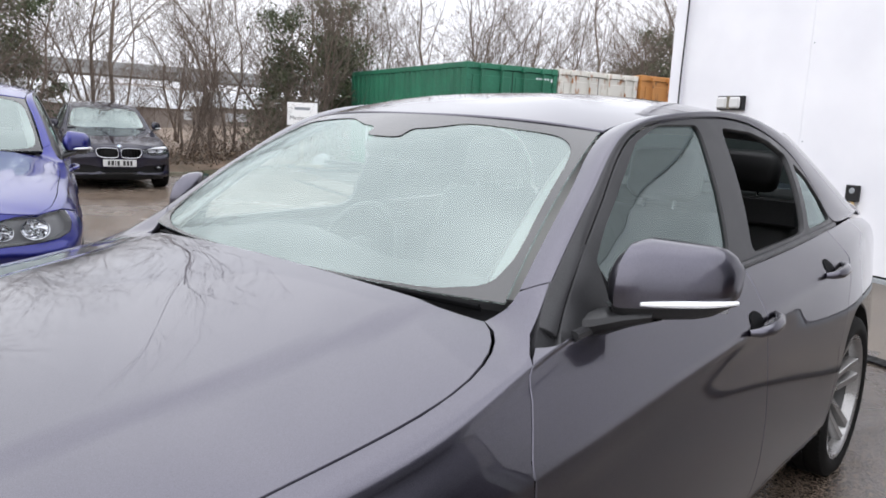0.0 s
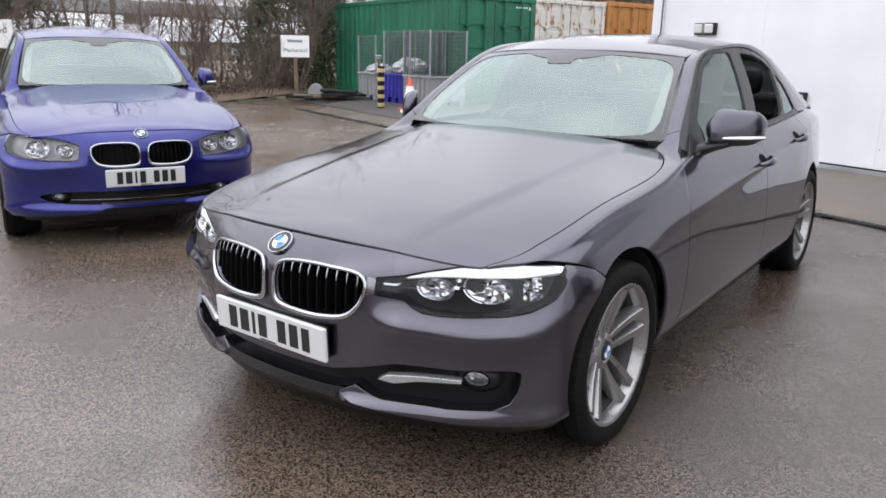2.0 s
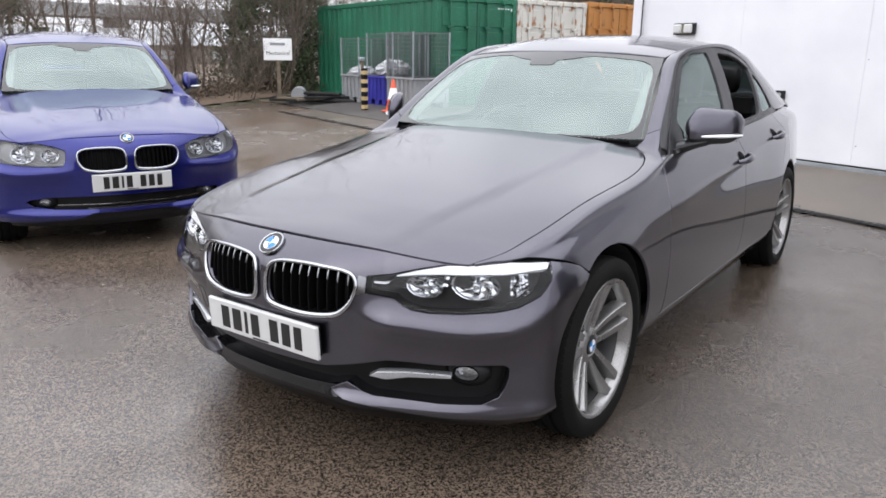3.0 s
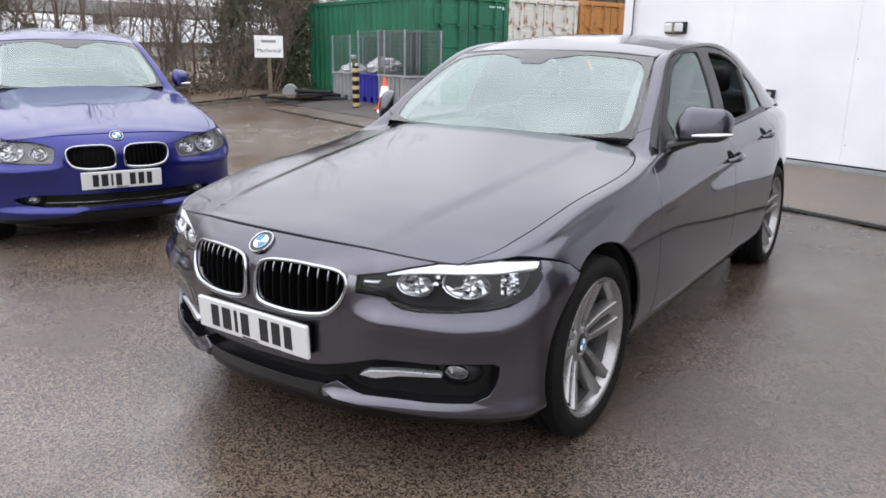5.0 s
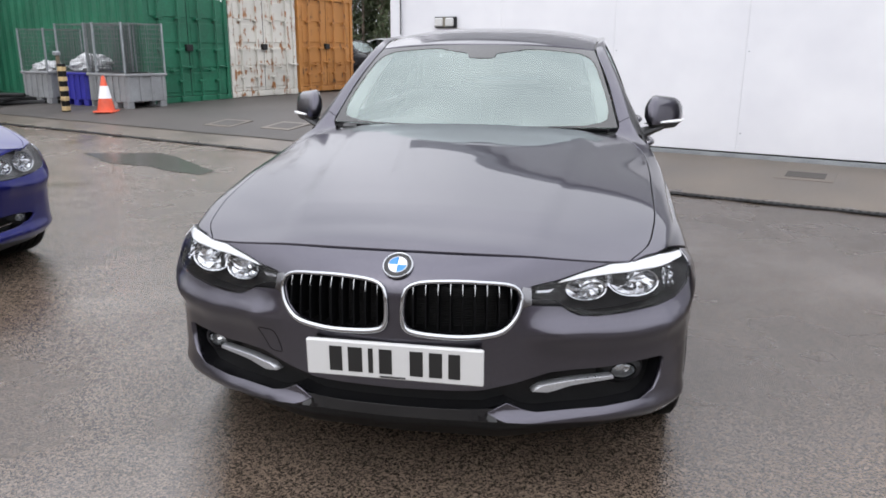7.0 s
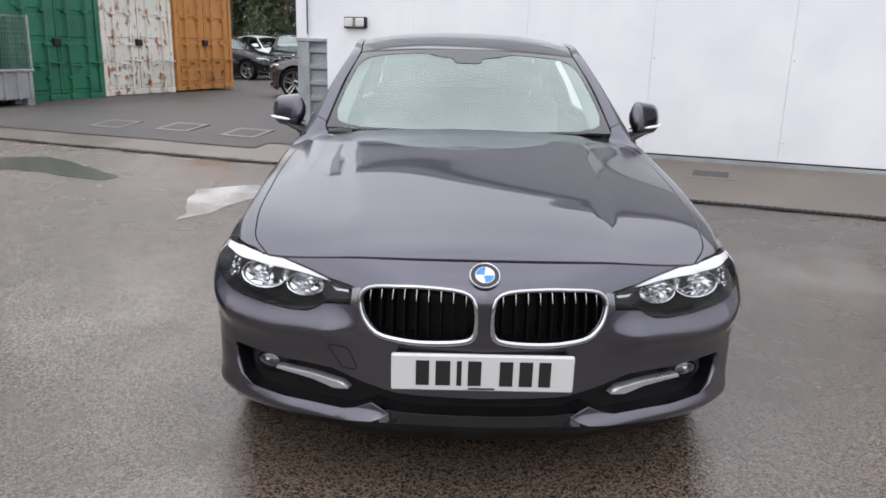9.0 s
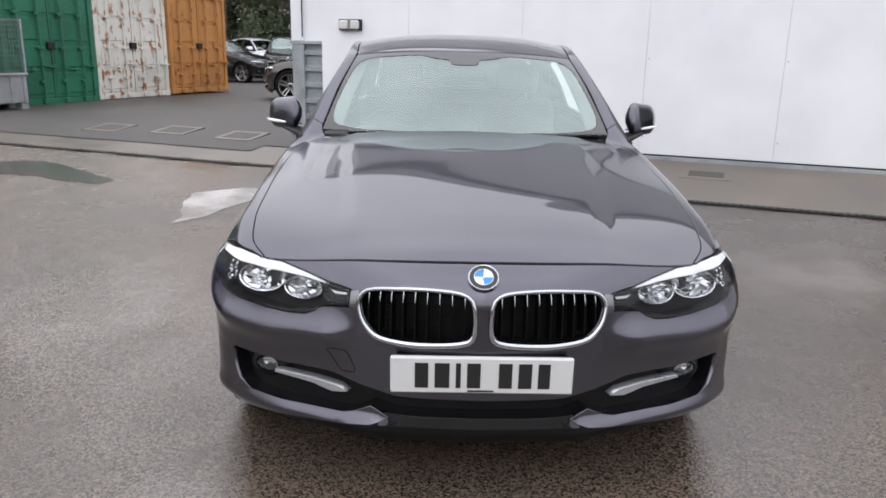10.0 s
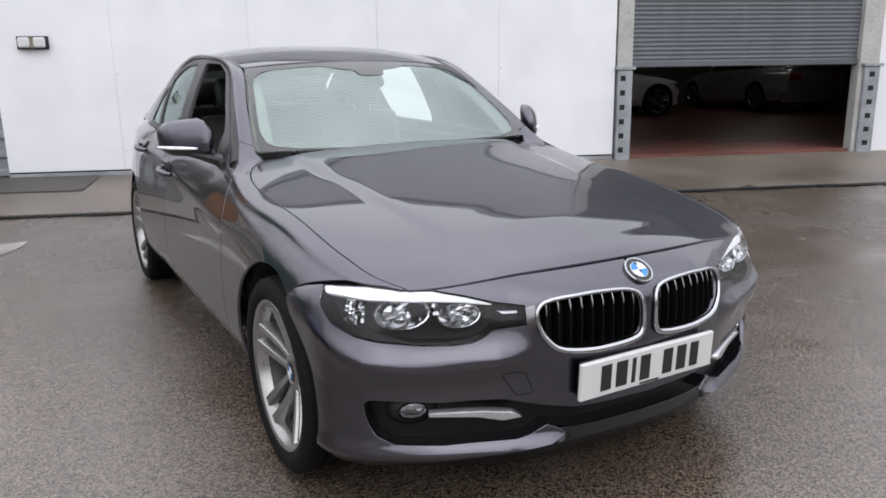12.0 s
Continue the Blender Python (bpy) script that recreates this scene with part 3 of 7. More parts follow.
tagged(reflect_wall, "unseen plain brown wall added on the near side to darken reflections", "wall", kind="structure")

# ---- cars: panels trimmed out of smooth body surfaces ----
# local axes of a car: origin on the ground under the front axle, y to the rear, x to the car's left
from mathutils.geometry import delaunay_2d_cdt


def curve(*rows):
    """A smooth curve through rows of (t, values...); takes arrays."""
    T, V = np.array([r[0] for r in rows], float), np.array([r[1:] for r in rows], float)
    D = np.diff(V, axis=0) / np.diff(T)[:, None]
    S = np.empty_like(V)
    S[0], S[-1] = D[0], D[-1]
    h = np.diff(T)[:, None]
    S[1:-1] = (D[:-1] * h[1:] + D[1:] * h[:-1]) / (h[1:] + h[:-1])

    def f(t):
        t = np.atleast_1d(np.asarray(t, float))
        i = np.clip(np.searchsorted(T, t) - 1, 0, len(T) - 2)
        w = T[i + 1] - T[i]
        u = np.clip((t - T[i]) / w, -0.5, 1.5)[:, None]
        w = w[:, None]
        r = (2 * u**3 - 3 * u**2 + 1) * V[i] + (u**3 - 2 * u**2 + u) * w * S[i] + (3 * u**2 - 2 * u**3) * V[i + 1] + (u**3 - u**2) * w * S[i + 1]
        return r[:, 0] if r.shape[1] == 1 else r
    return f


# bonnet centre line, bonnet edge, shoulder, upper flank, widest line, against y
HOOD_Z = curve((-0.70, 0.728), (-0.664, 0.746), (-0.5, 0.785), (-0.2, 0.836), (0.2, 0.9), (0.5, 0.952), (0.66, 0.984), (0.72, 0.994), (1.2, 0.98), (3.9, 0.98))
EDGE = curve((-0.70, 0.60, 0.675), (-0.55, 0.655, 0.715), (-0.46, 0.708, 0.737), (-0.33, 0.737, 0.768), (0.0, 0.757, 0.83), (0.4, 0.768, 0.878), (0.72, 0.752, 0.93),
             (1.2, 0.735, 0.958), (2.0, 0.73, 0.982), (2.8, 0.70, 1.0), (3.3, 0.65, 1.0), (3.84, 0.58, 0.97))
SHOULDER = curve((-0.70, 0.66, 0.65), (-0.46, 0.77, 0.712), (-0.33, 0.805, 0.733), (0.0, 0.82, 0.785), (0.4, 0.833, 0.828), (0.72, 0.80, 0.90),
                 (1.2, 0.777, 0.94), (2.0, 0.77, 0.967), (2.8, 0.742, 0.99), (3.3, 0.685, 0.988), (3.84, 0.62, 0.95))
FLANK = curve((-0.70, 0.70, 0.60), (-0.46, 0.825, 0.655), (-0.33, 0.852, 0.668), (0.0, 0.87, 0.70), (0.4, 0.868, 0.735), (0.72, 0.864, 0.77),
              (1.2, 0.856, 0.80), (2.0, 0.85, 0.835), (2.8, 0.838, 0.865), (3.3, 0.775, 0.875), (3.84, 0.69, 0.86))
WIDE = curve((-0.70, 0.715), (-0.46, 0.845), (-0.33, 0.878), (0.0, 0.898), (0.4, 0.892), (1.2, 0.890), (2.0, 0.890), (2.8, 0.884), (3.3, 0.825), (3.84, 0.71))


def body(y, s):
    """The lower body: s runs from 0 at the bonnet's middle over 2 (its edge), 3 (shoulder), 4 (flank) to 7 (sill)."""
    y, s = np.asarray(y, float), np.asarray(s, float)
    e, sh, fl, w, zc = EDGE(y), SHOULDER(y), FLANK(y), WIDE(y), HOOD_Z(y)
    sg = np.where(s < 0, -1.0, 1.0)
    s = np.abs(s)
    X = np.stack([-0.55 * e[:, 0], 0 * y, 0.55 * e[:, 0], e[:, 0], sh[:, 0], fl[:, 0], w, w - 0.012, w - 0.07, w - 0.16])
    zb = zc - 0.25 * (zc - e[:, 1])
    Z = np.stack([zb, zc, zb, e[:, 1], sh[:, 1], fl[:, 1], 0 * y + 0.55, 0 * y + 0.34, 0 * y + 0.21, 0 * y + 0.16])
    i = np.clip(s.astype(int), 0, 6)
    u, k = s - i, np.arange(len(y))

    def cr(A):
        a, b, c, d = A[i, k], A[i + 1, k], A[i + 2, k], A[i + 3, k]
        return 0.5 * (2 * b + (c - a) * u + (2 * a - 5 * b + 4 * c - d) * u**2 + (3 * b - a - 3 * c + d) * u**3)
    x, z = cr(X), cr(Z)
    # raised centre of the bonnet between two soft creases
    xc = 0.40 + 0.14 * np.clip((y + 0.6) / 1.3, 0, 1)
    q = np.clip((x - xc + 0.035) / 0.07, 0, 1)
    z = z + np.where(s < 2.0, 0.007 * (1 - q * q * (3 - 2 * q)) * np.clip((y + 0.66) / 0.3, 0, 1), 0)
    # swage line through the door handles
    zl = 0.70 + 0.075 * np.clip(y, 0, 3.2)
    g = (z - zl) / 0.035
    x = x + np.where(s > 3.0, 0.010 * np.exp(-g * g) * np.clip((y - 0.25) / 0.5, 0, 1), 0)
    return np.stack([x * sg, y, z], 1)


def s_of(y, z):
    """The section parameter at which the flank stands at height z."""
    y, z = np.atleast_1d(np.asarray(y, float)), np.atleast_1d(np.asarray(z, float))
    lo, hi = np.full_like(y, 2.0), np.full_like(y, 7.0)
    for _ in range(30):
        mid = (lo + hi) / 2
        up = body(y, mid)[:, 2] > z
        lo, hi = np.where(up, mid, lo), np.where(up, hi, mid)
    return (lo + hi) / 2


PLAN_XY = curve((0.0, 0.0, -0.775), (0.2, 0.2, -0.762), (0.41, 0.4, -0.712), (0.575, 0.55, -0.645), (0.73, 0.69, -0.58), (0.842, 0.785, -0.52), (0.965, 0.862, -0.424), (1.098, 0.886, -0.294), (1.24, 0.893, -0.155))
FRONT = lambda t: -0.664 + 0.118 * (np.abs(t) / 2)**2.2
# the seam over bumper and lamps: bonnet's front edge, then the wing's lower front edge
_seam = [(float(FRONT(t)) - 0.004, t) for t in np.linspace(0, 1.985, 24)]
_wing = [(-0.50, 2.1), (-0.45, float(s_of(-0.45, 0.728)[0])), (-0.395, float(s_of(-0.395, 0.726)[0])), (-0.325, float(s_of(-0.325, 0.713)[0])), (-0.25, float(s_of(-0.25, 0.688)[0])), (-0.16, float(s_of(-0.16, 0.66)[0]))]
_q = body(*np.array(_seam + _wing).T)
_uu = np.linspace(0, 1.24, 900)
_cc = PLAN_XY(_uu)
_k = [int(np.argmin(np.sum((_cc - q[:2])**2, 1))) for q in _q]
_su, _sd = _uu[_k], np.array([math.dist(_cc[k], q[:2]) for k, q in zip(_k, _q)])
_sd[-2:] = np.maximum(_sd[-2:], 0.004)
_o = np.argsort(_su)
TOP_Z = lambda a: np.interp(a, _su[_o], _q[_o, 2] - 0.002)
TOP_IN = lambda a: np.interp(a, _su[_o], _sd[_o])
CREASE = curve((0.0, 0.545), (0.35, 0.535), (0.5, 0.522), (0.8, 0.522), (0.9, 0.545), (0.98, 0.585), (1.05, 0.61), (1.25, 0.60))


def soft_plus(x, w):
    return w * np.logaddexp(0, x / w)


def fascia(u, z, out=0.0):
    """The bumper: u along its plan from the middle, z the height, out the offset outward."""
    u, z = np.asarray(u, float), np.asarray(z, float)
    sg, a = np.where(u < 0, -1.0, 1.0), np.abs(u)
    p = PLAN_XY(a)
    t = PLAN_XY(a + 0.004) - PLAN_XY(np.maximum(a - 0.004, 0))
    t[a < 0.004] = (1, 0)
    t /= np.linalg.norm(t, axis=1)[:, None]
    n = np.stack([-t[:, 1], t[:, 0]], 1)
    zk, zt = CREASE(a), TOP_Z(a)
    q = soft_plus((z - zk) / np.maximum(zt - zk, 0.03), 0.03)
    k = np.clip((a - 0.25) / 0.2, 0, 1) * 0.55
    o = TOP_IN(a) * (k * q + (1 - k) * np.minimum(q, 1.15)**4.2)
    # a ledge stands out along the crease under the lamps
    w = np.clip((a - 0.36) / 0.12, 0, 1) * (1 - np.clip((a - 0.84) / 0.14, 0, 1))
    h = z - zk
    o = o - 0.022 * w * np.exp(-np.where(h > 0, h / 0.04, h / 0.045)**2)
    # undercut below the crease, flared blade at the chin
    o = o + 0.10 * np.clip((a - 0.2) / 0.25, 0, 1) * np.clip(soft_plus(zk - z, 0.006), 0, 0.14)
    fl = np.clip((a - 0.2) / 0.12, 0, 1)
    t = np.clip((0.30 - z) / 0.052, 0, 1)
    fl = fl * (1 - 0.75 * np.clip((a - 0.62) / 0.25, 0, 1))
    o = o - 0.026 * fl * t * t * (3 - 2 * t) + 0.9 * soft_plus(0.243 - z, 0.004)
    p = p + n * (o - out)[:, None]
    return np.stack([p[:, 0] * sg, p[:, 1], z], 1)


_u = np.linspace(0, 1.24, 400)
_x = PLAN_XY(_u)[:, 0]


def u_of(x):
    return float(np.sign(x) * np.interp(abs(x), _x, _u))


def screen(u, v):
    """The windscreen: u from side to side, v from its foot to its head."""
    a = np.abs(u)
    foot = np.stack([0.672 * u, 0.655 + 0.095 * a**2.4, 0.975 + 0.0 * u], 1)
    head = np.stack([0.555 * u, 1.175 + 0.095 * a**2.2, 1.340 - 0.028 * a**2.2], 1)
    v = np.asarray(v)[:, None]
    p = foot + (head - foot) * v
    p[:, 2] += 0.02 * 4 * v[:, 0] * (1 - v[:, 0])
    p[:, 1] -= 0.012 * 4 * v[:, 0] * (1 - v[:, 0])
    return p


ROOF_Z = curve((1.1, 1.316), (1.175, 1.340), (1.27, 1.365), (1.4, 1.393), (1.7, 1.429), (2.05, 1.438), (2.5, 1.408), (2.86, 1.35), (3.0, 1.315))
ROOF_X = curve((1.1, 0.548), (1.26, 0.556), (1.6, 0.574), (2.1, 0.572), (2.6, 0.548), (2.86, 0.53), (3.0, 0.52))


def roof_skin(u, v):
    a = np.abs(u)
    y = (1.175 + 0.095 * a**2.2) * (1 - v) + (2.88 - 0.08 * a**2) * v
    x = ROOF_X(y) * u
    return np.stack([x, y, ROOF_Z(y) - 0.052 * a**2.6], 1)


def rear_screen(u, v):
    a = np.abs(u)
    head = np.stack([0.54 * u, 2.885 - 0.05 * a**2, 1.345 - 0.04 * a**2.4], 1)
    foot = np.stack([0.635 * u, 3.50 - 0.11 * a**2, 1.085 - 0.03 * a**2], 1)
    v = np.asarray(v)[:, None]
    p = head + (foot - head) * v
    p[:, 2] += 0.02 * 4 * v[:, 0] * (1 - v[:, 0])
    return p


# pillars and cantrail: inner edge along screen and roof, outer edge along the door frames
RAIL_A = curve((0, 0.712, 0.700, 0.945), (1, 0.674, 0.752, 0.976), (2, 0.617, 1.01, 1.164), (3, 0.557, 1.271, 1.312), (4, 0.575, 1.6, 1.368), (5, 0.573, 2.1, 1.386),
               (6, 0.549, 2.6, 1.346), (7, 0.545, 2.84, 1.312), (7.5, 0.592, 3.12, 1.19), (8, 0.64, 3.4, 1.06), (9, 0.61, 3.75, 0.995))
RAIL_B = curve((0, 0.783, 0.735, 0.910), (1, 0.748, 0.83, 1.0), (2, 0.682, 1.04, 1.146), (3, 0.606, 1.32, 1.312), (4, 0.605, 1.68, 1.366), (5, 0.603, 2.1, 1.364),
               (6, 0.615, 2.5, 1.285), (7, 0.66, 2.73, 1.15), (8, 0.715, 2.87, 1.01), (9, 0.69, 3.3, 0.995))


def rail(t, v):
    a, b = RAIL_A(t), RAIL_B(t)
    v = np.asarray(v)[:, None]
    p = a + (b - a) * v
    bulge = 0.014 * 4 * v[:, 0] * (1 - v[:, 0])
    p[:, 0] += bulge
    p[:, 2] += bulge * 0.8
    return p


_ty = RAIL_B(np.linspace(0, 9, 300))
BELT = curve((0.7, 0.79, 0.922), (1.0, 0.783, 0.936), (1.5, 0.779, 0.955), (2.0, 0.772, 0.968), (2.5, 0.755, 0.985), (2.95, 0.72, 0.995))


def side_glass(y, z, out=0.0):
    y, z = np.asarray(y, float), np.asarray(z, float)
    b = BELT(y)
    tx, tz = np.interp(y, _ty[:, 1], _ty[:, 0]), np.interp(y, _ty[:, 1], _ty[:, 2])
    h = np.maximum(tz - b[:, 1], 0.02)
    q = np.clip((z - b[:, 1]) / h, -0.5, 1.1)
    x = b[:, 0] + (tx - b[:, 0]) * q + 0.018 * np.clip(h / 0.25, 0, 1) * 4 * q * (1 - q)
    return np.stack([x + out, y, z], 1)


def wing_skin(y, s):
    """The wing: the body's side, running up behind y 0.70 into the foot of the screen pillar."""
    y, s = np.asarray(y, float), np.asarray(s, float)
    P = body(y, s)
    y0 = 0.70 - 0.09 * np.clip((s - 1.62) / 0.43, 0, 1)
    v = (y - y0) / (0.84 - y0)
    up = (v > 0) & (s < 2.3)
    if up.any():
        yy, ss, w = y0[up], s[up], v[up][:, None]
        u = np.clip((ss - 1.62) / 0.43, -0.05, 1.2)
        a, da = body(yy, ss), (body(yy + 1e-3, ss) - body(yy - 1e-3, ss)) / 2e-3 * (0.84 - yy)[:, None]
        t = np.full(up.sum(), 1.15)
        b, db = rail(t, 0.02 + 0.45 * u), (rail(t + 1e-3, 0.02 + 0.45 * u) - rail(t - 1e-3, 0.02 + 0.45 * u)) / 2e-3 * 0.55
        P[up] = (2 * w**3 - 3 * w**2 + 1) * a + (w**3 - 2 * w**2 + w) * da + (3 * w**2 - 2 * w**3) * b + (w**3 - w**2) * db
    return P


def inside(P, poly):
    x, y = P[:, 0], P[:, 1]
    r = np.zeros(len(P), bool)
    for (x0, y0), (x1, y1) in zip(poly, np.roll(poly, -1, 0)):
        with np.errstate(divide='ignore', invalid='ignore'):
            r ^= ((y0 > y) != (y1 > y)) & (x < (x1 - x0) * (y - y0) / (y1 - y0) + x0)
    return r


def dense(poly, step):
    r = []
    for p, q in zip(poly, poly[1:] + poly[:1]):
        k = max(1, int(math.dist(p, q) / step))
        r += [(p[0] + (q[0] - p[0]) * i / k, p[1] + (q[1] - p[1]) * i / k) for i in range(k)]
    return r


def panel(name, surf, outline, mat, parent, step=0.03, holes=(), lip=0.012, sb=1.0, mirror=False, centre=(0, None, 0.45), label="", flip=False):
    """A sheet cut to an outline (with holes) out of a surface, with folded edges and the surface's own normals."""
    sc = lambda poly: [(float(a), float(b) * sb) for a, b in poly]
    loops = [dense(sc(outline), step)] + [dense(sc(h), step) for h in holes]
    pts, edges, k0 = [], [], 0
    for lp in loops:
        n = len(lp)
        pts += lp
        edges += [(k0 + i, k0 + (i + 1) % n) for i in range(n)]
        k0 += n
    B = np.array(pts)
    outer = np.array(loops[0])
    lo, hi = outer.min(0), outer.max(0)
    gx, gy = np.meshgrid(np.arange(lo[0] + step / 2, hi[0], step), np.arange(lo[1] + step / 2, hi[1], step))
    G = np.stack([gx.ravel(), gy.ravel()], 1)
    ok = inside(G, outer)
    for h in loops[1:]:
        ok &= ~inside(G, np.array(h))
    G = G[ok]
    if len(G):
        G = G[np.array([np.min(np.sum((B - g)**2, 1)) for g in G]) > (0.45 * step)**2]
    allp = np.concatenate([B, G]) if len(G) else B
    res = delaunay_2d_cdt([Vector(p) for p in allp], edges, [], 0, 1e-7)
    V2 = np.array([tuple(v) for v in res[0]])
    F = np.array([f for f in res[2] if len(f) == 3])
    C = V2[F].mean(1)
    keep = inside(C, outer)
    for h in loops[1:]:
        keep &= ~inside(C, np.array(h))
    F = F[keep]
    ab = V2 / (1, sb)
    P = surf(ab[:, 0], ab[:, 1])
    e = 1e-3
    N = np.cross(surf(ab[:, 0] + e, ab[:, 1]) - surf(ab[:, 0] - e, ab[:, 1]), surf(ab[:, 0], ab[:, 1] + e / sb) - surf(ab[:, 0], ab[:, 1] - e / sb))
    N /= np.maximum(np.linalg.norm(N, axis=1), 1e-12)[:, None]
    c = np.stack([np.full(len(P), centre[0]), P[:, 1] * 0.6 + 0.5 if centre[1] is None else np.full(len(P), centre[1]), np.full(len(P), centre[2])], 1)
    if np.sum(N * (P - c)) < 0:
        N = -N
    if flip:
        N = -N
    fn = np.cross(P[F[:, 1]] - P[F[:, 0]], P[F[:, 2]] - P[F[:, 0]])
    wrong = np.sum(fn * N[F[:, 0]], 1) < 0
    F[wrong] = F[wrong][:, ::-1]
    verts, norms, faces = [P], [N], [F]
    base = len(P)
    tris = F.tolist()
    if lip:
        count = {}
        for f in tris:
            for a, b in ((f[0], f[1]), (f[1], f[2]), (f[2], f[0])):
                count[(a, b)] = 1
        rim = [(a, b) for a, b in count if (b, a) not in count]
        nxt = {}
        for a, b in rim:
            nxt.setdefault(a, []).append(b)
        ids = sorted({i for ed in rim for i in ed})
        idx = {v: i for i, v in enumerate(ids)}
        T = np.zeros((len(ids), 3))
        for a, b in rim:
            d = P[b] - P[a]
            d /= max(np.linalg.norm(d), 1e-9)
            T[idx[a]] += d
            T[idx[b]] += d
        R, RN = P[ids], N[ids]
        O = np.cross(T, RN)
        O /= np.maximum(np.linalg.norm(O, axis=1), 1e-9)[:, None]
        verts += [R, R + O * 0.0012 - RN * 0.0015, R + O * 0.0012 - RN * lip]
        norms += [RN * 0.9 + O * 0.44, RN * 0.5 + O * 0.87, O]
        m = len(ids)
        for a, b in rim:
            i, j = base + idx[a], base + idx[b]
            tris += [(j, i, i + m), (j, i + m, j + m), (j + m, i + m, i + 2 * m), (j + m, i + 2 * m, j + 2 * m)]
    verts, norms = np.concatenate(verts), np.concatenate(norms)
    if mirror:
        verts, norms = verts * (-1, 1, 1), norms * (-1, 1, 1)
        tris = [f[::-1] for f in tris]
    return mesh_ob(name, verts, tris, mat, parent, label, True, norms)


def rounded(poly, r=0.35, n=5):
    """Corners of a polygon rounded by quadratic arcs; r is the share of each side used."""
    out, m = [], len(poly)
    for i in range(m):
        p, q, s = (np.array(poly[(i + k) % m], float) for k in (-1, 0, 1))
        a, b = q + (p - q) * r, q + (s - q) * r
        for k in range(n + 1):
            t = k / n
            out.append(tuple(a * (1 - t)**2 + 2 * q * t * (1 - t) + b * t * t))
    return out


def mirrored(poly):
    return [(-a, b) for a, b in poly][::-1]


def tube3(name, pts, r, mat, parent, n=8, mirror=False, closed=False, flat=1.0, label=""):
    """A bar through points; flat squeezes it in z."""
    pts = [Vector(p) for p in pts]
    if mirror:
        pts = [Vector((-p.x, p.y, p.z)) for p in pts]
    bm = bmesh.new()
    m, rings = len(pts), []
    for i, p in enumerate(pts):
        if closed:
            d = pts[(i + 1) % m] - pts[i - 1]
        else:
            d = pts[min(i + 1, m - 1)] - pts[max(i - 1, 0)]
        d.normalize()
        a = d.cross(Vector((0, 1, 0)))
        a = a.normalized() if a.length > 1e-3 else Vector((1, 0, 0))
        b = d.cross(a).normalized()
        rr = r[i] if isinstance(r, (list, tuple)) else r
        rings.append([bm.verts.new(p + (a * math.cos(k * math.tau / n) * flat + b * math.sin(k * math.tau / n)) * rr) for k in range(n)])
    prs = list(zip(rings, rings[1:])) + ([(rings[-1], rings[0])] if closed else [])
    for r0, r1 in prs:
        for k in range(n):
            bm.faces.new((r0[k], r0[(k + 1) % n], r1[(k + 1) % n], r1[k]))
    if not closed:
        bm.faces.new(rings[0][::-1])
        bm.faces.new(rings[-1])
    return part(name, bm, mat, parent, label, True)


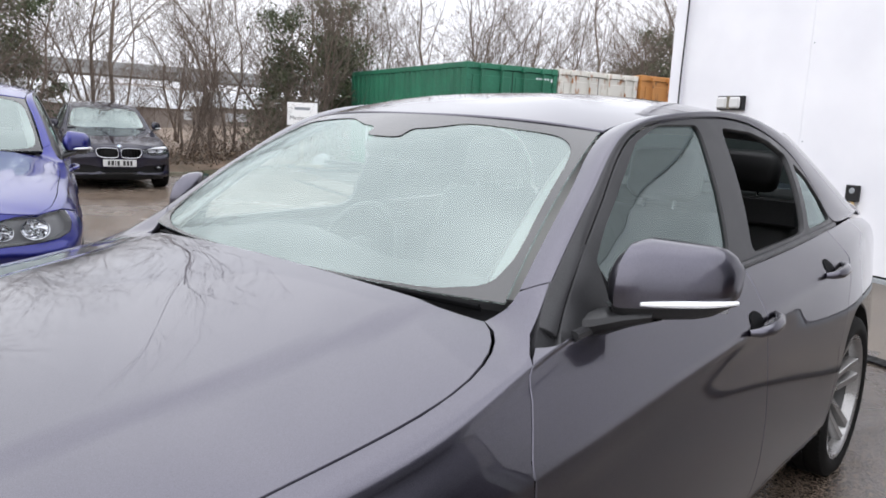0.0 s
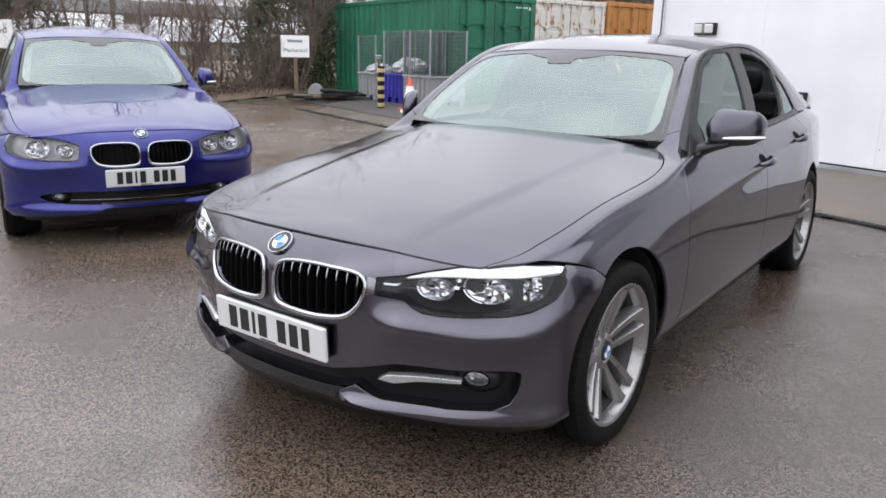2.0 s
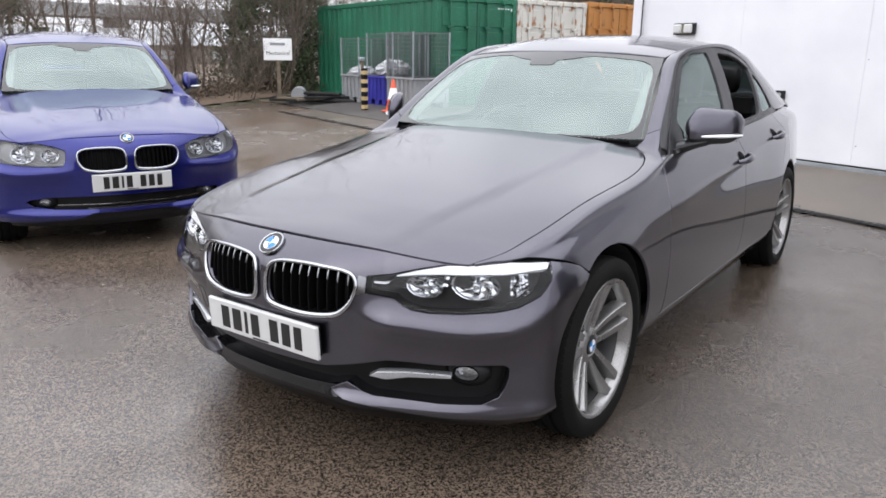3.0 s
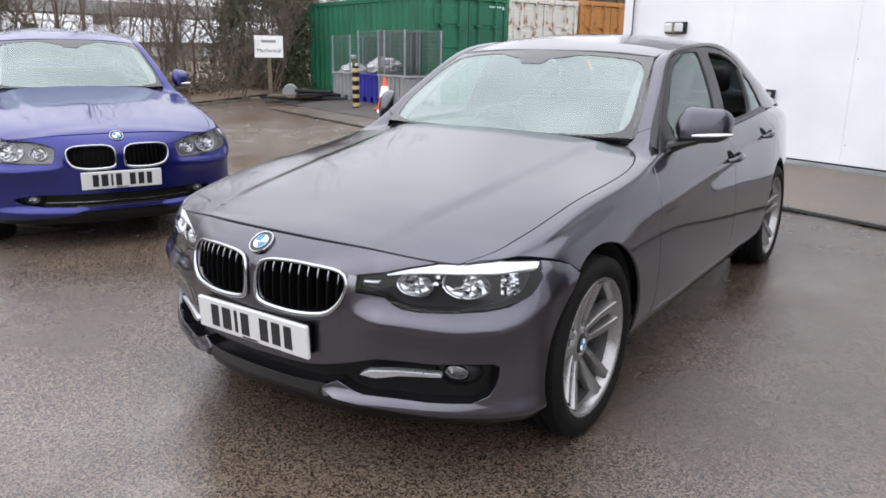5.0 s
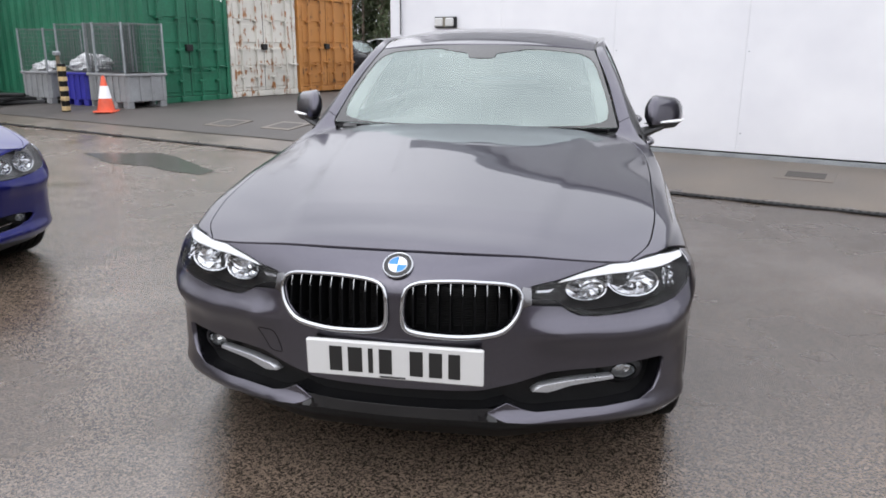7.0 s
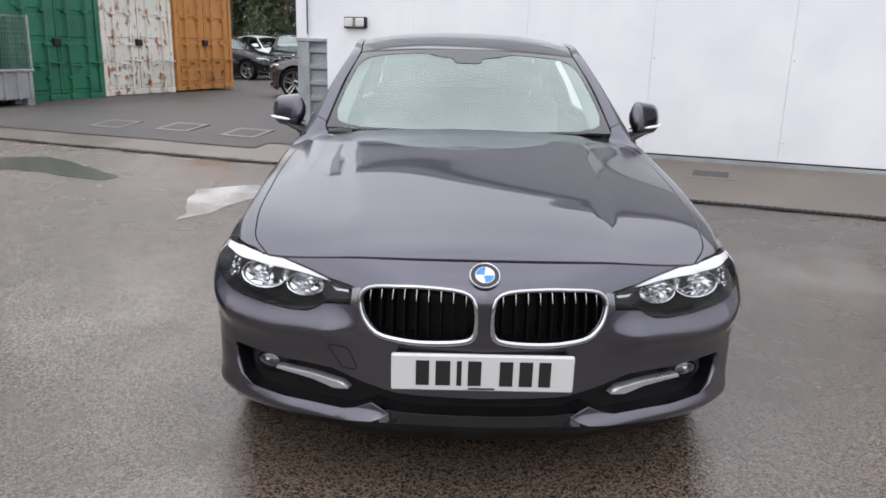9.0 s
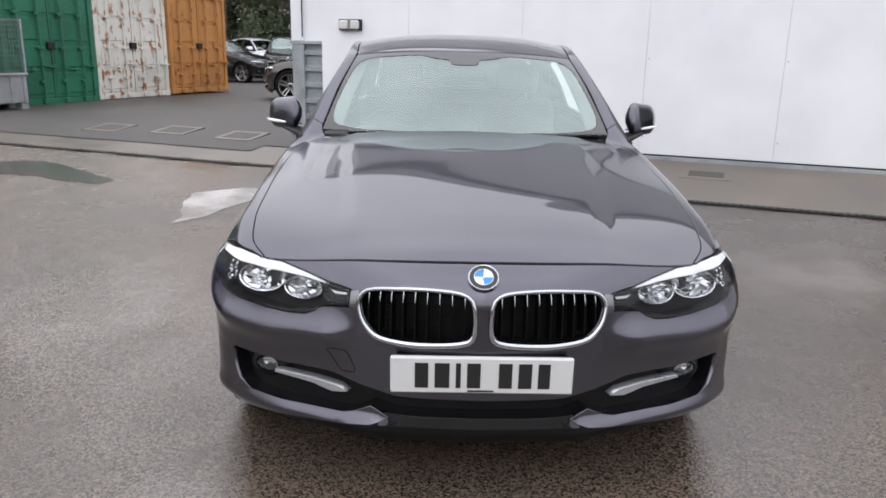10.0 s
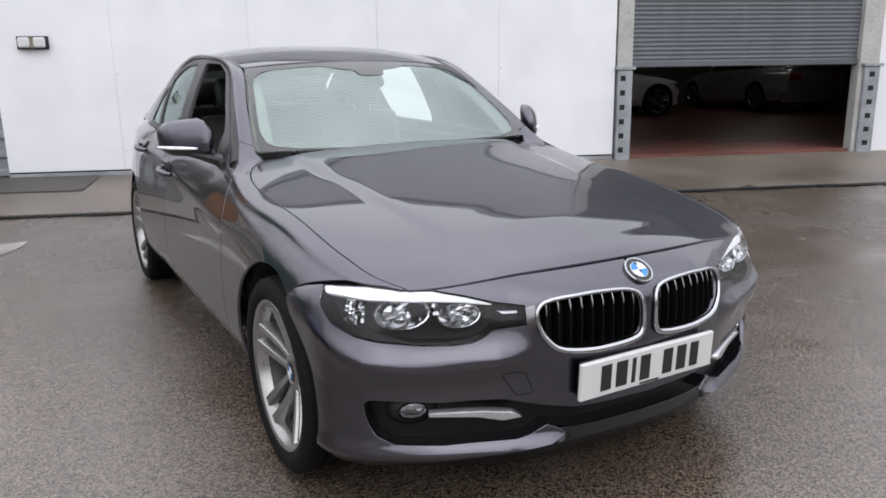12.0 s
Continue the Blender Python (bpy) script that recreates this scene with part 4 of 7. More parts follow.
# ---- wheels ----
def build_wheel(parent, x, y, turn, detail=True, r=0.325, style=5):
    """Tyre and alloy rim; turn 0 faces +x."""
    hub = new("wheel")
    hub.parent = parent
    sx, sy, sz = parent.scale
    hub.matrix_local = Matrix.Translation((x, y, r / sz)) @ Matrix.Diagonal((1 / sx, 1 / sy, 1 / sz, 1)) @ pose(0, 0, 0, 0, 0, turn)
    n = 64 if detail else 32
    R = 0.247
    prof = [(-0.1, R - 0.004), (-0.112, R + 0.02), (-0.115, r - 0.03), (-0.1, r - 0.006), (-0.075, r)]
    for g in (-0.045, 0.0, 0.045):
        prof += [(g - 0.006, r), (g - 0.005, r - 0.008), (g + 0.005, r - 0.008), (g + 0.006, r)]
    prof += [(0.075, r), (0.1, r - 0.006), (0.112, r - 0.022), (0.116, r - 0.045), (0.114, R + 0.022), (0.108, R + 0.008), (0.098, R - 0.004)]
    tyre = part("tyre", lathe_bm(bmesh.new(), prof, n), M_TYRE, hub, "", True)
    if detail:
        bm = bmesh.new()
        for k in range(80):
            m = Matrix.Rotation(k * math.tau / 80, 4, 'X')
            box_bm(bm, (0.07, -0.0015, r - 0.02), (0.099, 0.0015, r - 0.0045), 0, m)
        tagged(part("tread_sipe", bm, M_WELL, tyre), kind="stuff")
    rimp = [(0.06, R - 0.022), (0.096, R - 0.014), (0.104, R - 0.006), (0.106, R + 0.002), (0.1, R + 0.006)]
    rim = part("rim", lathe_bm(bmesh.new(), rimp, n), M_ALLOY, hub, "silver five-spoke alloy rim", True)
    part("barrel", lathe_bm(bmesh.new(), [(-0.1, R - 0.031), (0.02, R - 0.033), (0.058, R - 0.0235)], n), M_BARREL, rim, "", True)
    part("brake_disc", lathe_bm(bmesh.new(), [(-0.01, 0.05), (-0.01, 0.155), (-0.03, 0.155)], 40), M_BARREL, hub, "", True)
    part("well_disc", lathe_bm(bmesh.new(), [(-0.05, 0.001), (-0.05, R - 0.03)], 32), M_WELL, hub)

    def spoke(a0, a1, w0, w1):
        """One arm from the hub at angle a0 to the rim at a1."""
        bm = bmesh.new()
        rows = []
        for i in range(8):
            t = i / 7
            rad = 0.045 + (R - 0.02 - 0.045) * t
            an = a0 + (a1 - a0) * t**0.45
            xx = 0.046 + 0.05 * t**1.3
            w = w0 + (w1 - w0) * t
            c, s = math.cos(an), math.sin(an)
            er, et = Vector((0, c, s)), Vector((0, -s, c))
            mid = er * rad
            ring = []
            for o, dx in ((-1.25, -0.05), (-1, -0.004), (-0.82, 0.0), (0, -0.002), (0.82, 0.0), (1, -0.004), (1.25, -0.05)):
                ring.append(bm.verts.new(mid + et * (w * o) + Vector((xx + dx, 0, 0))))
            rows.append(ring)
        for r0, r1 in zip(rows, rows[1:]):
            for q in range(6):
                bm.faces.new((r0[q], r0[q + 1], r1[q + 1], r1[q]))
        part("spoke", bm, M_ALLOY, rim, "", True)
    for k in range(style):
        a = k * math.tau / style + 0.3
        spoke(a - 0.44, a - 0.16, 0.0115, 0.0165)
        spoke(a + 0.44, a + 0.16, 0.0115, 0.0165)
    part("hub", lathe_bm(bmesh.new(), [(0.01, 0.075), (0.04, 0.072), (0.05, 0.06), (0.055, 0.04), (0.05, 0.034)], 32), M_ALLOY, rim, "", True)
    part("centre_cap", lathe_bm(bmesh.new(), [(0.046, 0.034), (0.056, 0.032), (0.057, 0.001)], 24), M_TRIM, rim, "blue and white centre cap", True)
    if detail:
        bm = bmesh.new()
        for k in (0, 2):
            ring = [(0.0585, 0, 0)] + [(0.0585, 0.022 * math.cos((k + j / 6) * math.pi / 2), 0.022 * math.sin((k + j / 6) * math.pi / 2)) for j in range(7)]
            vs = [bm.verts.new(p) for p in ring]
            for j in range(1, 7):
                bm.faces.new((vs[0], vs[j], vs[j + 1]))
        part("cap_quarter", bm, M_WHITEINK, rim)
        bm = bmesh.new()
        for k in (1, 3):
            vs = [bm.verts.new(p) for p in [(0.0585, 0, 0)] + [(0.0585, 0.022 * math.cos((k + j / 6) * math.pi / 2), 0.022 * math.sin((k + j / 6) * math.pi / 2)) for j in range(7)]]
            for j in range(1, 7):
                bm.faces.new((vs[0], vs[j], vs[j + 1]))
        part("cap_quarter", bm, M_BLUEINK, rim)
        for k in range(5):
            a = k * math.tau / 5 + 0.3
            part("wheel_bolt", lathe_bm(bmesh.new(), [(0.03, 0.001), (0.046, 0.001), (0.046, 0.009), (0.03, 0.011)], 10, 'x', Matrix.Translation((0, 0.053 * math.cos(a), 0.053 * math.sin(a)))), M_TRIM, rim)
    return hub


def roundel(parent, c, nrm, r, name="emblem"):
    """A round enamel badge in quarters."""
    m = Vector(nrm).to_track_quat('Z', 'Y').to_matrix().to_4x4()
    m.translation = Vector(c)
    ring = part(name, lathe_bm(bmesh.new(), [(-0.004, r), (0.003, r), (0.005, r * 0.96), (0.004, r * 0.9)], 36, 'z', m), M_CHROME, parent, "round badge with blue and white quarters", True)
    part("black_band", lathe_bm(bmesh.new(), [(0.0035, r * 0.92), (0.0045, r * 0.62)], 36, 'z', m), M_GLOSSBLK, ring)
    part("inner_ring", lathe_bm(bmesh.new(), [(0.0044, r * 0.64), (0.0056, r * 0.62), (0.0056, r * 0.58)], 36, 'z', m), M_CHROME, ring)
    for q in range(4):
        bm = bmesh.new()
        vs = [bm.verts.new(m @ Vector((0, 0, 0.0052)))] + [bm.verts.new(m @ Vector((r * 0.6 * math.cos((q + j / 8) * math.pi / 2), r * 0.6 * math.sin((q + j / 8) * math.pi / 2), 0.005))) for j in range(9)]
        for j in range(1, 9):
            bm.faces.new((vs[0], vs[j], vs[j + 1]))
        part("quarter", bm, M_BLUEINK if q % 2 else M_WHITEINK, ring)
    return ring


def plate(parent, y, z0, tilt=3.0, yellow=False, strip=False):
    """A number plate with plain bars for its characters."""
    m = pose(0, y, z0, tilt, 0, 0)
    b = part("number_plate", box_bm(bmesh.new(), (-0.26, -0.004, 0), (0.26, 0.012, 0.112), 0.004, m), M_PLATE if not yellow else M_YELLOW, parent, "white plate with plain black bars for characters")
    part("plate_backing", box_bm(bmesh.new(), (-0.25, 0.0125, 0.004), (0.25, 0.03, 0.108), 0.004, m), M_BLACK, parent)
    x = -0.19
    for k, w in enumerate((0.038, 0.042, 0.014, 0.038, 0, 0.038, 0.038, 0.034)):
        if w == 0:
            x += 0.034
            continue
        part("bar", box_bm(bmesh.new(), (x, -0.0055, 0.018), (x + w, -0.0042, 0.095), 0.0, m), M_INK, b)
        x += w + 0.018
    part("small_print", box_bm(bmesh.new(), (-0.04, -0.0055, 0.006), (0.035, -0.0042, 0.011), 0.0, m), M_TRIM, b)
    if strip:
        part("strip", box_bm(bmesh.new(), (-0.258, -0.0055, 0.004), (-0.215, -0.0042, 0.108), 0, m), M_BLUEBOX, b)
    return b


def facets(name, x0, x1, z0, z1, out, nu, nz, parent, side):
    """A patch of small tilted mirror facets inside a lamp."""
    rnd = random.Random(int(x0 * 1000))
    bm = bmesh.new()
    for i in range(nu):
        for j in range(nz):
            xa, xb = x0 + (x1 - x0) * i / nu, x0 + (x1 - x0) * (i + 0.9) / nu
            za, zb = z0 + (z1 - z0) * j / nz, z0 + (z1 - z0) * (j + 0.9) / nz
            q = fascia(np.array([u_of(v) for v in (xa, xb, xb, xa)]), np.array([za, za, zb, zb]), out)
            k1, k2 = rnd.uniform(-0.006, 0.006), rnd.uniform(-0.008, 0.004)
            q[:2, 1] += k1
            q[1:3, 1] += k2
            bm.faces.new([bm.verts.new((side * p[0], p[1], p[2])) for p in q])
    return part(name, bm, M_REFLECT, parent)


def lamp_unit(parent, poly, side, brow=True, bowls=((0.49, 0.635, 0.043), (0.625, 0.64, 0.05)), step=0.025, detail=True, wide=1.38):
    """A headlight: dark housing, bowls, white light bar and clear cover; poly in (x, z)."""
    o = [(u_of(x), z) for x, z in poly]
    mi = side < 0
    lamp = panel("headlight", lambda a, b: fascia(a, b, -0.05), o, M_HOUSING if brow else M_LAMPSIL, parent, step, lip=0, mirror=mi, label="clear headlight with dark housing and white light bar")
    # inner walls of the housing
    d = dense(o, step)
    f0, f1 = fascia(*np.array(d).T, -0.004), fascia(*np.array(d).T, -0.05)
    if mi:
        f0, f1 = f0 * (-1, 1, 1), f1 * (-1, 1, 1)
    n = len(d)
    mesh_ob("bezel", np.concatenate([f0, f1]), [(i, (i + 1) % n, n + (i + 1) % n, n + i) for i in range(n)], M_HOUSING if brow else M_LAMPSIL, lamp)
    cover = panel("lens_cover", lambda a, b: fascia(a, b, 0.002), o, M_LENS, lamp, step, lip=0.006, mirror=mi)
    cover.visible_shadow = False
    for x, z, r in bowls:
        u = u_of(x)
        p, q = fascia(np.array([u]), np.array([z]), -0.02)[0], fascia(np.array([u]), np.array([z]), -0.03)[0]
        nrm = Vector((0.25, -1, 0.3)).normalized()
        c = Vector(p) + Vector((0, 0.012, 0))
        if mi:
            c.x, nrm.x = -c.x, -nrm.x
        m = nrm.to_track_quat('Z', 'Y').to_matrix().to_4x4()
        m.translation = c
        m = m @ Matrix.Diagonal((wide, 1, 1, 1))
        rnd = random.Random(int(1000 * x) + 7)
        bm, rows, ns = bmesh.new(), [], 18
        for dz, rr in ((0.004, 1.03), (0.003, 0.97), (-0.006, 0.9), (-0.012, 0.68), (-0.015, 0.42), (-0.016, 0.2)):
            j = 0.0 if rr > 0.95 else 0.0045
            rows.append([bm.verts.new(m @ Vector((r * rr * math.cos(k * math.tau / ns), r * rr * math.sin(k * math.tau / ns), dz + rnd.uniform(-j, j)))) for k in range(ns)])
        for r0, r1 in zip(rows, rows[1:]):
            for k in range(ns):
                bm.faces.new((r0[k], r0[(k + 1) % ns], r1[(k + 1) % ns], r1[k]))
        bm.faces.new(rows[-1])
        bowl = part("reflector", bm, M_REFLECT, lamp, "faceted chrome reflector")
        part("bulb_cap", lathe_bm(bmesh.new(), [(-0.02, r * 0.2), (-0.006, r * 0.2), (-0.002, r * 0.15), (-0.001, 0.001)], 16, 'z', m), M_FOG, bowl, "", True)
    return lamp


def mirror_unit(parent, side, mat, detail=True):
    """Door mirror with painted cap, black foot and glass."""
    g = new("door_mirror")
    g.parent = parent
    g["label"] = "door mirror with painted cap and clear indicator strip"
    sg = side

    def shell(z_lo, z_hi, name, m, grow=0.0):
        """Rounded sections from the door outward, front bulging forward."""
        rows, nn = [], 20
        bm = bmesh.new()
        for i in range(13):
            t = i / 12
            x = 0.79 + 0.19 * t
            k = math.sin(min(1.0, 0.16 + 1.0 * t / 0.3) * math.pi / 2) * (1 - max(0.0, (t - 0.72) / 0.28)**2.6 * 0.55)
            zc, hz = 1.034 - 0.008 * t, (0.084 - 0.018 * t) * k + grow
            yc, hy = 0.93 + 0.175 * t**1.15, (0.085 - 0.03 * t) * k + grow
            ring = []
            for q in range(nn):
                a = q * math.tau / nn
                ca, sa = math.cos(a), math.sin(a)
                yy = yc + 0.3 * hz * sa + hy * (abs(ca)**0.75) * (1 if ca > 0 else -1) * (0.55 if ca > 0 else 1.0)
                zz = zc + hz * (abs(sa)**0.8) * (1 if sa > 0 else -1)
                ring.append(bm.verts.new((sg * x, yy, min(z_hi, max(z_lo, zz)))))
            rows.append(ring)
        for r0, r1 in zip(rows, rows[1:]):
            for q in range(nn):
                bm.faces.new((r0[q], r0[(q + 1) % nn], r1[(q + 1) % nn], r1[q]))
        bm.faces.new(rows[0][::-1])
        bm.faces.new(rows[-1])
        bmesh.ops.remove_doubles(bm, verts=bm.verts, dist=1e-5)
        part(name, bm, m, g, "", True)
    shell(0.980, 2, "cap", mat)
    shell(-2, 0.9825, "lower_shell", M_TRIM, 0.001)
    pts = []
    for x in (0.865, 0.89, 0.92, 0.95, 0.972, 0.988):
        t = (x - 0.805) / 0.185
        k = math.sin(min(1.0, 0.16 + t / 0.3) * math.pi / 2) * (1 - max(0.0, (t - 0.72) / 0.28)**2.6 * 0.55)
        pts.append((sg * x, 0.93 + 0.175 * t**1.15 - (0.085 - 0.03 * t) * k * 0.97, 0.992))
    tube3("indicator", pts, [0.004, 0.006, 0.007, 0.007, 0.006, 0.004], M_LAMPW, g, 8, label="clear indicator strip")
    bm = bmesh.new()
    for i, (x, y, z, h, w) in enumerate(((0.765, 0.90, 0.935, 0.03, 0.075), (0.80, 0.915, 0.945, 0.026, 0.068), (0.84, 0.94, 0.958, 0.02, 0.055), (0.88, 0.97, 0.966, 0.014, 0.045))):
        ring = [bm.verts.new((sg * x, y + w * math.cos(a * math.tau / 12), z + h * math.sin(a * math.tau / 12))) for a in range(12)]
        if i:
            for q in range(12):
                bm.faces.new((last[q], last[(q + 1) % 12], ring[(q + 1) % 12], ring[q]))
        last = ring
    part("foot", bm, M_TRIM, g, "", True)
    part("mirror_glass", box_bm(bmesh.new(), (-0.075, -0.002, -0.05), (0.075, 0.002, 0.05), 0.0, Matrix.Translation((sg * 0.9, 1.062, 1.01)) @ pose(0, 0, 0, 0, 0, sg * 38)), M_CHROME, g)
    return g


def seat(parent, x, y, name="seat"):
    s = new(name)
    s.parent = parent
    s.matrix_local = Matrix.Translation((x, y, 0))
    part("cushion", box_bm(bmesh.new(), (-0.25, 0, 0.36), (0.25, 0.5, 0.52), 0.06, None, 3), M_LEATHER, s, "", True)
    part("backrest", box_bm(bmesh.new(), (-0.24, -0.07, 0), (0.24, 0.07, 0.62), 0.06, pose(0, 0.5, 0.48, -20, 0, 0), 3), M_LEATHER, s, "", True)
    head = part("headrest", box_bm(bmesh.new(), (-0.13, -0.05, 0.64), (0.13, 0.05, 0.82), 0.045, pose(0, 0.5, 0.48, -16, 0, 0), 3), M_LEATHER, s, "", True)
    for q in (-0.055, 0.055):
        part("headrest_post", tube_bm(bmesh.new(), [(q, 0.665, 1.04), (q, 0.685, 1.14)], 0.007, 8), M_CHROME, head, "", True)
    return s


def build_car(m, mat, label, scale=(1, 1, 1), step=0.028, group="", lamp_poly=None, bowls=None, style=5, kidney=None, detail=True, open_glass=(), plate_z=0.388, seats=True, slim=False):
    car = empty("car", m, label, "car", group)
    car.scale = scale
    st = step
    # bonnet
    front = FRONT
    rear = lambda s: 0.648 + 0.105 * (np.clip(np.abs(s) / 2, 0, 1))**3
    corner = [(0.40, 1.985), (0.47, 1.98), (0.53, 1.955), (0.58, 1.91), (0.62, 1.855), (0.655, 1.785), (0.683, 1.705)]
    ss = np.linspace(-1.985, 1.985, 29)
    outline = [(float(front(s)), float(s)) for s in ss] + corner + [(float(rear(s)), float(s)) for s in np.linspace(1.62, -1.62, 25)] + [(a, -b) for a, b in corner[::-1]]
    panel("bonnet", body, [(a, b) for a, b in outline], mat, car, st, sb=0.37, lip=0.02)
    # wings, doors, quarters, sills on both sides
    S = lambda y, z: (y, float(s_of(y, z)[0]))
    arch = lambda yc, a0, a1, n=22, r=0.37: [(yc - r * math.cos(radians(a0 + (a1 - a0) * i / n)), 0.332 + r * math.sin(radians(a0 + (a1 - a0) * i / n))) for i in range(n + 1)]
    wing = [(y, 2.015) for y in np.linspace(-0.535, 0.40, 22)] + [(a + 0.006, b + 0.022) for a, b in corner[1:]] + [(0.705, 1.62), (0.77, 1.62), (0.8395, 1.62)] + [(0.8395, q) for q in (1.75, 1.9, 2.05)] + [(0.77, 2.06), (0.70, 2.065), (0.66, 2.25)] + [S(0.615, 0.86), S(0.57, 0.78), S(0.55, 0.6), S(0.55, 0.4), S(0.56, 0.235), S(0.385, 0.235)] \
        + [S(y, z) for y, z in arch(0, 180, 60)[1:]] + [S(-0.25, 0.690), S(-0.325, 0.715), S(-0.395, 0.728), S(-0.45, 0.730), (-0.50, 2.1), (-0.535, 2.04)]
    fdoor = [S(0.566, 0.30), S(0.556, 0.4), S(0.556, 0.6), S(0.576, 0.78), S(0.621, 0.86), (0.666, 2.26), (0.70, 2.1), (0.74, 2.35), (0.80, 2.68), (0.87, 2.92)] + [(y, 3.02) for y in np.linspace(0.96, 1.72, 11)] + [S(1.712, 0.8), S(1.69, 0.5), S(1.685, 0.30)]
    rdoor = [S(1.691, 0.30), S(1.696, 0.5), S(1.718, 0.8)] + [(y, 3.02) for y in np.linspace(1.726, 2.66, 10)] + [S(2.65, 0.82), S(2.56, 0.70), S(2.46, 0.60), S(2.425, 0.46), S(2.415, 0.30)]
    quarter = [S(2.46, 0.30)] + [S(y, z) for y, z in arch(2.81, 6, 174, 30)] + [S(3.2, 0.26), S(3.74, 0.3), S(3.8, 0.5), S(3.82, 0.7)] + [(y, 3.02) for y in np.linspace(3.8, 2.668, 14)] + [S(2.656, 0.82), S(2.567, 0.705), S(2.467, 0.604), S(2.432, 0.462), S(2.425, 0.32)]
    sill = [S(0.57, 0.292), S(2.415, 0.292), S(2.43, 0.18), S(0.37, 0.18), S(0.375, 0.228), S(0.566, 0.228)]
    for mi in (False, True):
        panel("front_wing", wing_skin, wing, mat, car, st, sb=0.16, mirror=mi)
        fd = panel("front_door", body, fdoor, mat, car, st, sb=0.16, mirror=mi)
        rd = panel("rear_door", body, rdoor, mat, car, st, sb=0.16, mirror=mi)
        panel("rear_quarter", body, quarter, mat, car, st * 1.3, sb=0.16, mirror=mi)
        panel("sill", body, sill, mat, car, st * 1.6, sb=0.16, mirror=mi)
        sg = -1 if mi else 1
        # door handles
        for d, y0, z0 in ((fd, 1.66, 0.822), (rd, 2.41, 0.882)):
            bx = float(body(np.array([y0]), s_of(y0, z0))[0, 0])
            cup = [(y0 - 0.03 + 0.045 * math.cos(a), float(s_of(y0 - 0.03 + 0.045 * math.cos(a), z0 + 0.008 + 0.03 * math.sin(a))[0])) for a in np.linspace(0, math.tau, 20, endpoint=False)]
            # flat dark patch stands in for the shade in the handle's recess
            panel("handle_cup_shade", lambda a, c: body(a, c) + (0.002, 0, 0), cup, M_SLAT, d, 0.015, lip=0, sb=0.16, mirror=mi)
            part("door_handle", tube_bm(bmesh.new(), [(sg * (bx + o), y0 + dy, z0 + dy * 0.09) for dy, o in ((-0.095, 0.0), (-0.075, 0.02), (-0.03, 0.034), (0.03, 0.034), (0.08, 0.022), (0.115, 0.0))], [0.009, 0.013, 0.0165, 0.0165, 0.014, 0.009], 14), mat, d, "", True)
        # pillars and cantrail
        edge = lambda t: float(np.interp(t, [1, 2, 3, 3.6], [0.48, 0.54, 0.7, 0.98]))
        panel("cantrail", rail, [(t, 0.02) for t in np.linspace(1.17, 8.9, 64)] + [(t, edge(t)) for t in np.linspace(8.9, 1.17, 64)], mat, car, st, sb=0.25, mirror=mi, lip=0.02)
        panel("pillar_strip", rail, [(t, edge(t) + 0.03) for t in np.linspace(0.3, 3.45, 24)] + [(t, 1.02) for t in np.linspace(3.45, 0.3, 24)], M_TRIM, car, st, sb=0.25, mirror=mi, lip=0.02)
        # window frames and glass
        front_gl = rounded([(0.955, 0.960), (1.625, 0.982), (1.685, 1.345), (1.46, 1.338), (1.315, 1.292), (1.03, 1.108), (0.955, 1.05)], 0.12, 3)
        rear_gl = rounded([(1.80, 0.985), (2.36, 1.004), (2.435, 1.262), (2.28, 1.31), (2.1, 1.336), (1.84, 1.344)], 0.12, 3)
        quart_gl = rounded([(2.41, 1.008), (2.79, 1.018), (2.73, 1.095), (2.63, 1.175), (2.485, 1.24)], 0.15, 3)
        b = RAIL_B(np.linspace(0.25, 7.98, 50))
        dlo = [(0.705, 0.916)] + [(float(p[1]), float(p[2]) - 0.006) for p in b] + [(y, float(BELT(y)[0, 1]) - 0.006) for y in np.linspace(2.86, 0.79, 24)]
        fr = panel("window_frame", side_glass, dlo, M_TRIM, car, st, holes=[front_gl, rear_gl, quart_gl], mirror=mi, lip=0.018, label="satin black window surround")
        sd = "R" if mi else "L"
        for nm, pl in (("front", front_gl), ("rear", rear_gl), ("quarter", quart_gl)):
            if sd + nm not in open_glass:
                g = panel("side_window", lambda a, c: side_glass(a, c, -0.008), pl, M_SIDEGL, fr, 0.06, lip=0, mirror=mi, label="tinted side window")
                g.visible_shadow = False
        c = [Vector((0.768, 0.69, 0.908)), Vector(rail(np.array([0.55]), np.array([0.5]))[0]), Vector(rail(np.array([1.15]), np.array([0.5]))[0]), Vector(RAIL_B(1.6)[0]), Vector(side_glass([0.97], [1.0])[0]), Vector((float(BELT(0.97)[0, 0]), 0.97, float(BELT(0.97)[0, 1]) - 0.01)), Vector((0.783, 0.80, 0.897))]
        c = [Vector((v.x + 0.002, v.y, v.z)) for v in c]
        mesh_ob("mirror_sail", [(sg * v.x, v.y, v.z) for v in c] + [(sg * (v.x - 0.02), v.y, v.z) for v in c], [(0, 1, 2, 3, 4, 5, 6)] + [(i, (i + 1) % 7, 7 + (i + 1) % 7, 7 + i) for i in range(7)], M_TRIM, fr)
        tube3("waist_strip", [(x, y, z + 0.004) for (x, z), y in zip(BELT(np.linspace(0.80, 2.84, 16)), np.linspace(0.80, 2.84, 16))], 0.011, M_TRIM, fr, 8, mirror=mi)
